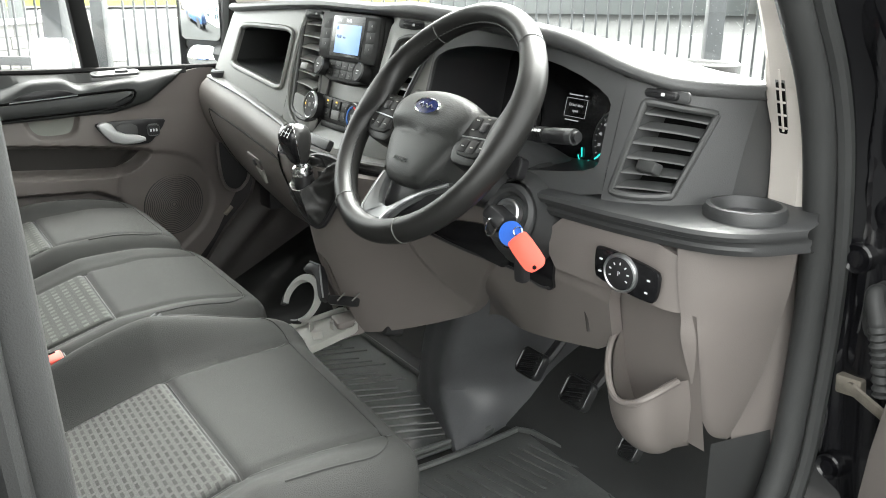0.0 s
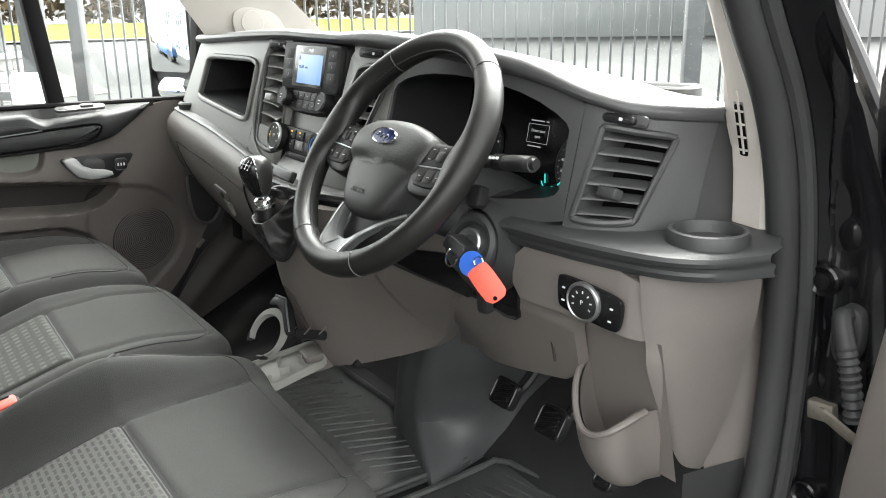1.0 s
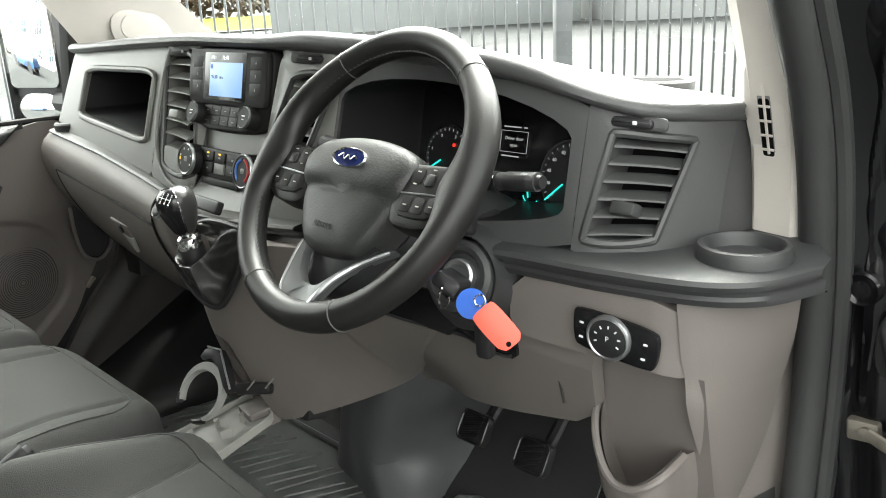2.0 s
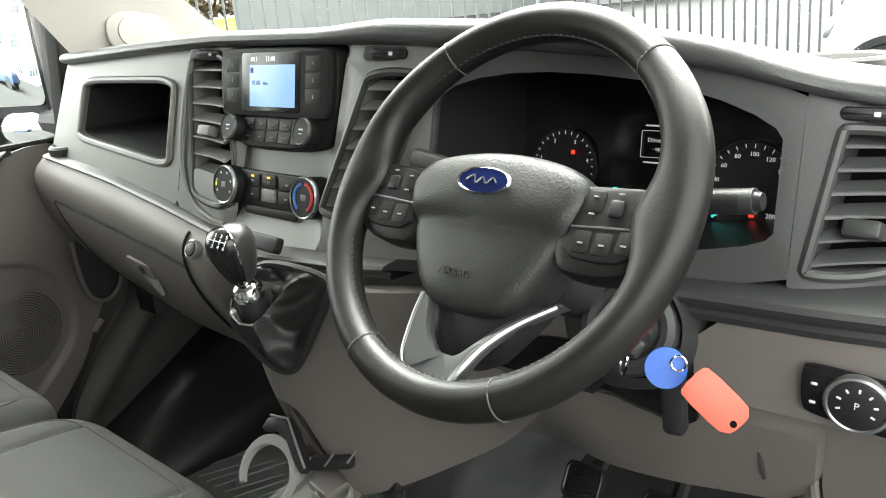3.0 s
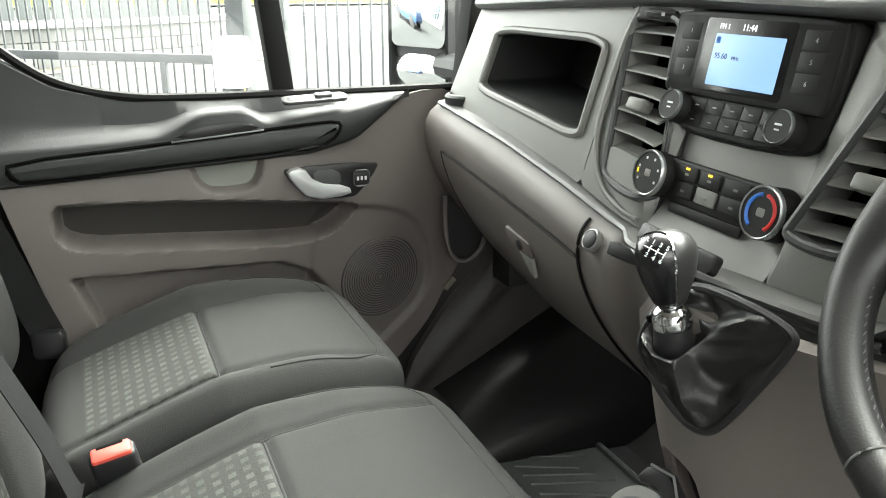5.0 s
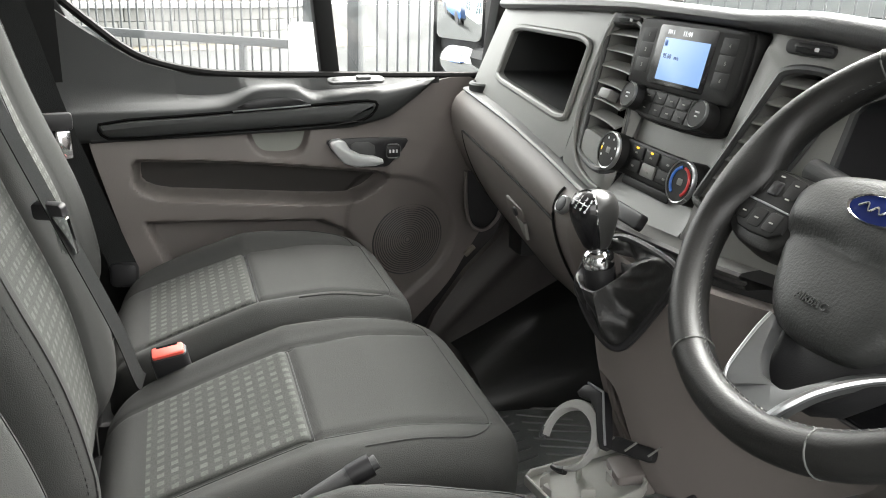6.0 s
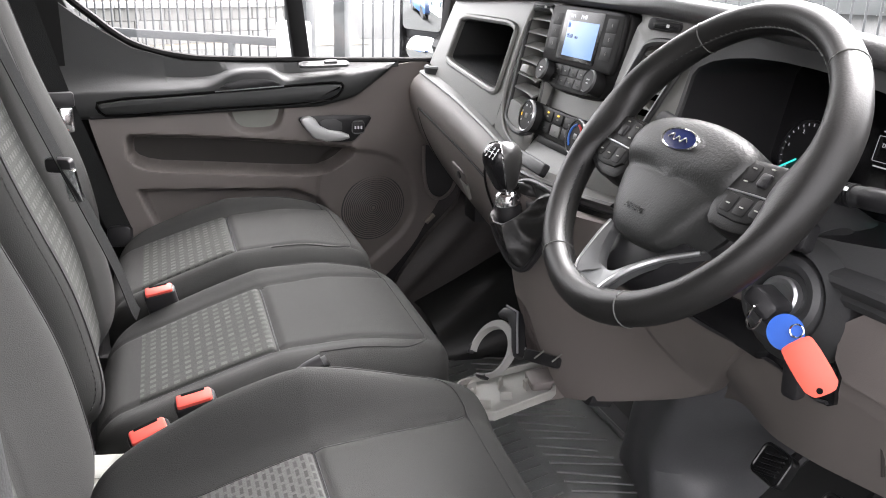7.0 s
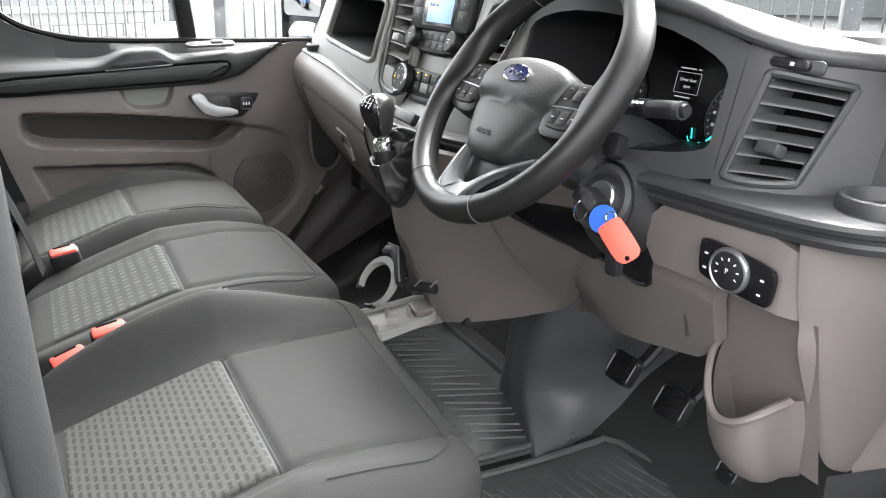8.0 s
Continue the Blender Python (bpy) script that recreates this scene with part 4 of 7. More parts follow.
def steering_wheel():
    m = WHEEL
    th = thing("steering_wheel", "black leather three-spoke steering wheel with silver trim", "steering wheel", m)
    R, r = 0.1715, 0.0165
    n, k = 96, 18
    bm = B()
    loops = []
    for i in range(n):
        a = 2 * math.pi * i / n
        grip = 1 + 0.10 * (math.exp(-((math.degrees(a) - 25) / 16) ** 2) + math.exp(-((math.degrees(a) - 155) / 16) ** 2))
        deg = (math.degrees(a) + 90) % 360 - 90
        thumb = math.exp(-((deg - 2) / 13) ** 2) + math.exp(-((deg - 178) / 13) ** 2)
        lo = []
        for j in range(k):
            b = 2 * math.pi * j / k
            q = R + r * grip * math.cos(b) - 0.020 * thumb * max(0, -math.cos(b))
            lo.append(m @ Vector((q * math.cos(a), q * math.sin(a), r * 1.12 * grip * math.sin(b))))
        loops.append(lo)
    strip(bm, loops + [loops[0]], True)
    bmesh.ops.remove_doubles(bm, verts=bm.verts, dist=1e-6)
    rimo = part("rim", bm, LEATHER, th, "stitched black leather rim")
    for a in (51, 129, 243, 297):
        ca, sa = math.cos(radians(a)), math.sin(radians(a))
        pts = [((R + r * 1.01 * math.cos(b)) * ca, (R + r * 1.01 * math.cos(b)) * sa, r * 1.13 * math.sin(b)) for b in [2 * math.pi * j / 20 for j in range(20)]]
        part("seam", tube(B(), pts, 0.0009, 5, m, closed=True, up=(ca, sa, 0.3)), STITCH, rimo)
    pts = [((R - r * 0.96) * math.cos(a), (R - r * 0.96) * math.sin(a), 0.005) for a in [2 * math.pi * j / 90 for j in range(90)]]
    part("inner_seam", tube(B(), [Vector(p) for p in pts], 0.0012, 5, m, closed=True), BLACK, rimo)
    bm = B()
    for i in range(150):
        a = 2 * math.pi * i / 150
        c = Vector(((R - r * 0.93) * math.cos(a), (R - r * 0.93) * math.sin(a), 0.0065))
        d = Vector((-math.sin(a), math.cos(a), 0)) * 0.0022 + Vector((math.cos(a), math.sin(a), 0.4)) * 0.0014
        tube(bm, [c - d, c + d], 0.0006, 4, m)
    part("stitching", bm, STITCH, rimo)

    # airbag cover: a rounded shield, domed, with a fold below the badge
    mw, m = m, m @ pose(0, 0, 0, 0, 0, 2)
    shield = soft_outline([(-0.098, 0.016), (-0.074, 0.037), (0.0, 0.047), (0.072, 0.038), (0.094, 0.020), (0.091, -0.004), (0.068, -0.054), (0.052, -0.084), (0.034, -0.096), (-0.030, -0.099), (-0.056, -0.082), (-0.078, -0.046), (-0.094, -0.006)], 3)
    loops = []
    for s, h in ((1.0, -0.03), (1.0, 0.000), (0.99, 0.006), (0.965, 0.0105), (0.92, 0.014), (0.85, 0.0165), (0.75, 0.0185), (0.62, 0.0200), (0.48, 0.021), (0.33, 0.0215), (0.18, 0.0218), (0.02, 0.022)):
        row = []
        for x, y in shield:
            px, py = x * s, -0.028 + (y + 0.028) * s
            step = -0.008 * ss(-0.002, -0.026, py + 0.9 * px * px)
            crease = -0.002 * math.exp(-((py + 0.020 + 0.9 * px * px) / 0.006) ** 2) * ss(1.0, 0.9, s)
            row.append(m @ Vector((px, py, h + crease + step - 0.006)))
        loops.append(row)
    bm = B()
    strip(bm, loops, True, True, True)
    hub = part("airbag_cover", bm, AIRBAG, th, "grained dark grey airbag cover", 50)
    lm = m @ T(-0.004, 0.012, 0.0145)
    part("badge_ring", lathe(B(), [(0.0295, -0.004), (0.0295, 0.002), (0.028, 0.0035), (0.0262, 0.0025)], lm, 48, 1.0, 0.42, caps=False), CHROME, hub, "chrome oval badge ring")
    part("badge", lathe(B(), [(0.0270, 0), (0.0262, 0.0025), (0.0, 0.0032)], lm, 40, 1.0, 0.42), BADGE, hub, "blue oval badge")
    part("badge_mark", tube(B(), spline([(-0.017, -0.001, 0.0034), (-0.010, 0.0035, 0.0034), (-0.006, -0.003, 0.0034), (0.0, 0.002, 0.0034), (0.005, -0.003, 0.0034), (0.011, 0.002, 0.0034), (0.016, -0.002, 0.0034)], 5), 0.0009, 5, lm), CHROME, hub, "pale flourish on the badge")
    writing("AIRBAG", 0.0095, m @ pose(-0.010, -0.068, 0.0074, -2, 0, 0), AIRBAG, hub, "embossed lettering", 0.0006)

    # side spokes with their buttons
    m0, m = m, m @ T(0, -0.017)
    for s in (-1, 1):
        sp = soft_outline([(s * 0.070, 0.040), (s * 0.100, 0.042), (s * 0.160, 0.044), (s * 0.166, 0.024), (s * 0.162, -0.010), (s * 0.142, -0.028), (s * 0.110, -0.034), (s * 0.072, -0.030)], 2)
        spoke = part("spoke", plate(B(), sp, -0.024, 0.0005, m, 0.006), LEATHER, th)
        pad_edge = soft_outline([(s * 0.088, 0.035), (s * 0.120, 0.039), (s * 0.148, 0.040), (s * 0.155, 0.030), (s * 0.153, 0.008), (s * 0.147, -0.012), (s * 0.130, -0.022), (s * 0.082, -0.020), (s * 0.085, 0.008)], 1)
        part("switch_pad", plate(B(), pad_edge, 0.000, 0.0035, m, 0.002), RADIOBLK, spoke, "black button cluster")
        for (x, y, w, h) in ((0.101, 0.026, 0.017, 0.018), (0.141, 0.025, 0.014, 0.020), (0.099, -0.007, 0.016, 0.018), (0.118, -0.007, 0.016, 0.018), (0.136, -0.004, 0.013, 0.018)):
            part("key", plate(B(), rr(w, h, 0.003), 0.003, 0.0041, m @ T(s * x, y), 0.0006), RADIOBLK, spoke)
        part("silver_line", tube(B(), [(s * 0.086, 0.0045, 0.003), (s * 0.120, 0.0065, 0.0035), (s * 0.151, 0.0080, 0.003)], 0.0011, 6, m), SILVER, spoke, "thin silver trim line")
        for (x, y) in ((0.101, 0.030), (0.101, 0.016), (0.122, 0.034), (0.141, 0.032), (0.141, 0.018), (0.099, -0.008), (0.118, -0.008), (0.136, -0.006)):
            part("symbol", plate(B(), rr(0.005, 0.0013, 0.0005), 0.0042, 0.0048, m @ T(s * x, y), 0.0001), FLAP, spoke)
        part("toggle", plate(B(), rr(0.013, 0.014, 0.003), 0.003, 0.0060, m @ T(s * 0.121, 0.022), 0.002), BLACK, spoke)

    # lower spoke: a satin fork edged in silver
    m = m0
    left = [(-0.043, -0.089, -0.002), (-0.042, -0.105, 0.001), (-0.040, -0.128, 0.003), (-0.037, -0.146, 0.004), (-0.030, -0.157, 0.004)]
    right = [(0.024, -0.156, 0.004), (0.030, -0.142, 0.004), (0.040, -0.121, 0.000), (0.056, -0.097, -0.010), (0.084, -0.070, -0.024)]
    inl = [(-0.037, -0.090, -0.004), (-0.031, -0.106, -0.002), (-0.022, -0.122, 0.000), (-0.008, -0.134, 0.001), (0.004, -0.136, 0.001)]
    inr = [(0.004, -0.136, 0.001), (0.018, -0.133, 0.001), (0.030, -0.118, -0.003), (0.047, -0.094, -0.013), (0.078, -0.068, -0.026)]
    bm = B()
    back = lambda q: [Vector(p) - Vector((0, 0, 0.012)) for p in spline(q, 6)]
    for a, b in ((left, inl), (inr, right)):
        a_, b_ = spline(a, 6), spline(b, 6)
        strip(bm, [[m @ p for p in q] for q in (back(a), a_, [p.lerp(q, 0.5) + Vector((0, 0, 0.0015)) for p, q in zip(a_, b_)], b_, back(b))], False)
    strip(bm, [[m @ Vector(p) for p in ((-0.030, -0.157, 0.004), (-0.010, -0.160, 0.004), (0.010, -0.160, 0.004), (0.024, -0.156, 0.004))], [m @ Vector(p) for p in ((-0.030, -0.148, 0.005), (-0.008, -0.134, 0.001), (0.012, -0.135, 0.001), (0.026, -0.148, 0.005))]], False)
    fork = part("lower_spoke", bm, SATIN, th, "satin grey forked lower spoke", 50)
    part("silver_edge", tube(B(), [m @ p for p in spline(left, 6)], 0.0017, 8), SILVER, fork, "satin silver edge")
    part("silver_edge", tube(B(), [m @ p for p in spline(right[:-1] + [(0.080, -0.073, -0.022)], 6)], lambda t: 0.0042 - 0.0016 * t, 8), SILVER, fork, "satin silver edge")
    part("lower_cover", plate(B(), soft_outline([(-0.046, -0.080), (0.075, -0.066), (0.062, -0.092), (0.030, -0.136), (-0.030, -0.142), (-0.042, -0.110)], 1), -0.040, -0.016, m, 0.006), BLACK, th)
    m = mw
    part("rear_shell", lathe(B(), [(0.050, -0.02), (0.052, -0.03), (0.046, -0.055), (0.040, -0.075), (0.0, -0.075)], m @ T(0, -0.020), 36), BLACK, th)
    return th


steering_wheel()


def column():
    m = WHEEL
    th = thing("steering_column", "charcoal steering column shroud with stalks and ignition lock", "steering column", m)
    a, b = m @ Vector((0, -0.012, -0.055)), Vector((0.24, -0.367, 1.16))
    ax = (b - a).normalized()
    mm = basis(a, (0, -1, 0), (0.5, 0, 0.86))
    bm = B()
    loops = []
    for t, w, h in ((0, 0.098, 0.088), (0.02, 0.112, 0.104), (0.35, 0.122, 0.120), (0.7, 0.125, 0.125), (1.0, 0.120, 0.120)):
        c = a + (b - a) * t
        loops.append([c + Vector((0, -1, 0)) * x + (ax.cross(Vector((0, -1, 0)))) * -y for x, y in rr(w, h, 0.035, 5)])
    strip(bm, loops, True, True, True)
    part("shroud", bm, DARKCH, th)
    # stalk on the door side with a ribbed twist grip
    p0, p1 = Vector((0.105, -0.435, 1.280)), Vector((0.111, -0.552, 1.291))
    st = part("stalk", tube(B(), [p0, p0.lerp(p1, 0.5), p1], lambda t: 0.0085 + 0.002 * t, 14), DARKCH, th, "indicator stalk with a ribbed grip")
    part("stalk_grip", tube(B(), [p0.lerp(p1, 0.62), p0.lerp(p1, 0.66), p0.lerp(p1, 0.9), p1 + (p1 - p0) * 0.05], lambda t: (0.0090, 0.0105, 0.0105, 0.0070)[min(3, int(t * 3.01))], 18), BLACK, st)
    for k in range(5):
        q = p0.lerp(p1, 0.42 + 0.03 * k)
        part("rib", tube(B(), [q, q + (p1 - p0).normalized() * 0.002], 0.0112, 16), BLACK, st)
    for k in range(3):
        q = p0.lerp(p1, 0.40 + 0.06 * k)
        part("symbol", plate(B(), rr(0.006, 0.004, 0.001), 0.0110, 0.0114, basis(q, (0, -1, 0), (0.6, 0, 0.8)), 0.0001), WHITE, st)
    p0, p1 = Vector((0.105, -0.300, 1.285)), Vector((0.105, -0.190, 1.300))
    part("stalk", tube(B(), [p0, p0.lerp(p1, 0.6), p1], lambda t: 0.010 + 0.003 * t, 14), CHARCOAL, th, "wiper stalk")
    # ignition lock on its boss
    mi = basis((0.088, -0.448, 1.172), (0.25, -1, -0.05), (0.35, 0, 1))
    boss = part("ignition_boss", lathe(B(), [(0.048, -0.06), (0.046, -0.012), (0.042, -0.003), (0.036, 0.0), (0.030, -0.002), (0.026, -0.010), (0.0, -0.010)], mi, 36), DARKCH, th)
    part("lock_ring", lathe(B(), [(0.0205, -0.010), (0.0205, 0.000), (0.018, 0.002), (0.014, 0.001), (0.012, -0.003), (0.0, -0.003)], mi, 32), SILVER, boss, "chrome ignition lock ring")
    base_c = Vector((0.175, -0.385, 1.150))
    loops = []
    for k in range(9):
        t = k / 8
        c = base_c.lerp(mi @ Vector((0, 0, -0.012)), t)
        ra, rz = 0.104 + (0.047 - 0.104) * ss(0, 1.1, t), 0.084 + (0.047 - 0.084) * ss(0, 1.1, t)
        loops.append([c + Vector((0.10, -1.0, 0)) * ra * math.cos(q) * (1 - 0.12 * math.sin(2 * q) * (1 - t)) + Vector((0.15, 0, 1)) * rz * math.sin(q) for q in [2 * math.pi * n / 32 for n in range(32)]])
    bm = B()
    strip(bm, loops, True)
    part("column_surround", bm, DARKCH, th, "charcoal lower column cover round the ignition lock", 60)
    part("adjust_lever", plate(B(), rr(0.022, 0.030, 0.006), -0.01, 0.008, basis((0.10, -0.452, 1.235), (0.3, -1, 0), (0.4, 0, 1)), 0.004), BLACK, th)
    return th


column()


def key_set():
    mi = basis((0.088, -0.448, 1.172), (0.25, -1, -0.05), (0.35, 0, 1))
    th = thing("ignition_key", "black ignition key in the lock with red tag, blue disc", "key", mi)
    part("key_blade", plate(B(), rr(0.009, 0.003, 0.0005), 0.0, 0.014, mi @ T(0, 0, 0, 70), 0.0005), CHROME, th)
    part("key_head", plate(B(), rr(0.034, 0.020, 0.006), 0.010, 0.048, mi @ pose(0.004, -0.004, 0, 0, 12, -25), 0.005), BLACK, th)
    ring_c = mi @ Vector((0.014, -0.022, 0.046))
    part("key_ring", tube(B(), [ring_c + Vector((0.012 * math.sin(a), 0.004 * math.sin(a), 0.012 * math.cos(a))) for a in [2 * math.pi * i / 24 for i in range(24)]], 0.0011, 6, closed=True, up=(0, 1, 0)), CHROME, th)
    nrm = Vector((-0.72, -0.60, 0.35)).normalized()
    mt = basis((0.050, -0.507, 1.163), Vector((0.5, -0.85, 0.0)), nrm.cross(Vector((0.5, -0.85, 0.0))))
    part("blue_disc", lathe(B(), [(0.0165, -0.0012), (0.0170, 0), (0.0165, 0.0012), (0, 0.0012)], mt, 36), BLUE_TAG, th, "blue plastic disc")
    part("link", tube(B(), [mt @ Vector((0.010 + 0.006 * math.cos(a), 0.004 + 0.006 * math.sin(a), 0.003)) for a in [2 * math.pi * i / 16 for i in range(16)]], 0.0009, 6, closed=True, up=(1, 0, 0)), CHROME, th)
    ax = Vector((0.10, -0.76, -0.64))
    ax = (ax - nrm * ax.dot(nrm)).normalized()
    mg = basis((0.038, -0.556, 1.152), ax, nrm.cross(ax))
    tag = soft_outline([(-0.030, 0.013), (-0.024, 0.0175), (0.020, 0.0175), (0.025, 0.014), (0.029, 0.009), (0.028, -0.010), (0.023, -0.014), (0.017, -0.0175), (-0.025, -0.0175), (-0.030, -0.013)], 1)
    tag = [(x * 0.87, y * 0.86) for x, y in tag]
    t = part("card_tag", plate(B(), tag, -0.0006, 0.0006, mg, 0.0003), RED_TAG, th, "plain red card tag")
    part("eyelet", lathe(B(), [(0.0028, 0.0004), (0.0028, 0.0009), (0, 0.0009)], mg @ T(0.020, -0.003), 16), DEEP, t)
    part("spare_fob", plate(B(), rr(0.020, 0.060, 0.006), -0.006, 0.006, basis((0.075, -0.500, 1.118), (0.2, -1, 0), (-0.1, 0.1, 1)), 0.004), BLACK, th, "black key fob hanging on the ring")
    return th


key_set()


# ================================================================ gear lever
def gear_lever():
    th = thing("gear_lever", "gear lever with a black knob over a creased leather gaiter", "gear lever", (-0.02, -0.05, 1.14))
    out = Vector((-0.86, -0.20, 0.46)).normalized()
    corners = [Vector(p) for p in ((-0.036, -0.001, 1.132), (-0.020, -0.010, 1.172), (0.004, -0.020, 1.190), (0.008, -0.075, 1.193), (0.010, -0.138, 1.188), (0.006, -0.141, 1.174), (-0.014, -0.100, 1.094), (-0.022, -0.086, 1.077), (-0.032, -0.062, 1.083), (-0.037, -0.020, 1.112))]
    base = corners
    for _ in range(3):
        base = [q for i, p in enumerate(base) for q in (p.lerp(base[(i + 1) % len(base)], 0.25), p.lerp(base[(i + 1) % len(base)], 0.75))]
    part("gaiter_frame", tube(B(), [p + out * 0.002 for p in base], 0.0045, 8, closed=True, up=out), BLACK, th, "black gaiter frame")
    c0, c1 = Vector((-0.028, -0.036, 1.160)), Vector((-0.045, -0.034, 1.255))
    d = (c1 - c0).normalized()
    e1 = d.cross(Vector((0, 1, 0))).normalized()
    e2 = d.cross(e1)
    cc = c0 - d * 0.004
    nm = (d + out * 0.7).normalized()
    e1 = nm.cross(Vector((0, 1, 0))).normalized()
    e2 = nm.cross(e1)
    loops = []
    for k in range(19):
        s = k / 18
        row = []
        for p in base:
            v = p - cc
            a = math.atan2(v.dot(e2), v.dot(e1))
            flat = v - nm * v.dot(nm)
            fold = 1 - abs(math.sin(2.5 * a + 0.9))
            q = cc + (e1 * math.cos(a) + e2 * math.sin(a)) * min(0.029 + 0.010 * fold, 0.80 * flat.length) + nm * (0.004 * fold - 0.006)
            mid = math.sin(math.pi * s)
            lift = mid * (0.017 * fold ** 2.2 - 0.008) + 0.0018 * math.sin(9 * a + 7 * s) * mid
            lift += mid * (noise.noise(p * 30 + Vector((0, 0, 2 * s))) * 0.009 + noise.noise(p.lerp(q, s) * 70) * 0.0040)
            row.append(p.lerp(q, s) + out * (0.004 + lift))
        loops.append(row)
    lip = [c + (cc - c) * 0.10 - nm * 0.001 for c in loops[-1]]
    inner = [c + (cc - c) * 0.22 - nm * 0.010 for c in loops[-1]]
    deep = [cc + (c - cc).normalized() * 0.017 - nm * 0.014 for c in loops[-1]]
    bm = B()
    strip(bm, loops + [lip, inner, deep], True)
    part("gaiter", bm, BOOTL, th, "creased black leatherette gaiter", 75)
    part("boot_tube", tube(B(), [c0 - d * 0.05, c0 - d * 0.02, c0 + d * 0.001], lambda t: 0.019 - 0.002 * t, 24), BLACK, th)
    part("shaft", tube(B(), [c0 - d * 0.03, c0 + d * 0.05], 0.0072, 18), SILVER, th)
    part("reverse_collar", tube(B(), [c0 + d * k for k in (0.0, 0.001, 0.004, 0.014, 0.017, 0.020)], lambda t: (0.0150, 0.0172, 0.0182, 0.0172, 0.0150, 0.0110)[min(5, int(t * 5.01))], 28), CHROME, th, "chrome reverse-lock collar")
    kz = Matrix.Translation(c0) @ Matrix(((0.98, 0, d.x, 0), (0, 1, d.y, 0), (0.17, 0, d.z, 0), (0, 0, 0, 1)))
    prof = [(0.0100, 0.022), (0.0135, 0.026), (0.0165, 0.034), (0.0205, 0.046), (0.0235, 0.058), (0.0245, 0.067), (0.0236, 0.076), (0.0200, 0.083), (0.013, 0.0872), (0.006, 0.0890), (0.0, 0.0894)]
    kn = part("knob", lathe(B(), prof, kz, 40, 1.12, 0.98), KNOB, th, "dark grey satin knob", 60)
    bm = B()
    rows = []
    for r, h in prof:
        rows.append([kz @ Vector((1.12 * (r + 0.0006) * math.cos(a), 0.98 * (r + 0.0006) * math.sin(a), h + 0.0006)) for a in [radians(125 + 128 * i / 20) for i in range(21)]])
    strip(bm, rows, False)
    part("knob_face", bm, GLOSS, kn, "gloss black knob face", 60)
    edge = [r[0] for r in rows[:-1]] + [r[-1] for r in rows[:-1]][::-1]
    part("knob_edge", tube(B(), spline(edge, 3), 0.0012, 6), CHROME, kn, "thin chrome edge")
    # shift pattern, laid over the rounded top of the face
    nk = Vector((-0.74, -0.40, 0.54)).normalized()
    mg = basis(kz @ Vector((0, 0, 0.062)) + nk * 0.0308, (0.35, -0.93, -0.2), (0.58, 0.04, 0.83))
    for tx, x, y in (("1", -0.0085, 0.0062), ("3", -0.0015, 0.0062), ("5", 0.0055, 0.0062), ("2", -0.0085, -0.0062), ("4", -0.0015, -0.0062), ("6", 0.0055, -0.0062), ("R", -0.0150, 0.0062)):
        writing(tx, 0.0056, mg @ T(x + 0.003, y, -0.0002), WHITE, kn, "", 0.0004, "numeral", 0.0001)
    for x in (-0.0085, -0.0015, 0.0055):
        part("gate_line", plate(B(), rr(0.0010, 0.0060, 0.0002), -0.0008, 0.0002, mg @ T(x + 0.003, 0), 0.0001), WHITE, kn)
    part("gate_line", plate(B(), rr(0.0205, 0.0010, 0.0002), -0.0008, 0.0002, mg @ T(-0.0020, 0), 0.0001), WHITE, kn)
    return th


gear_lever()


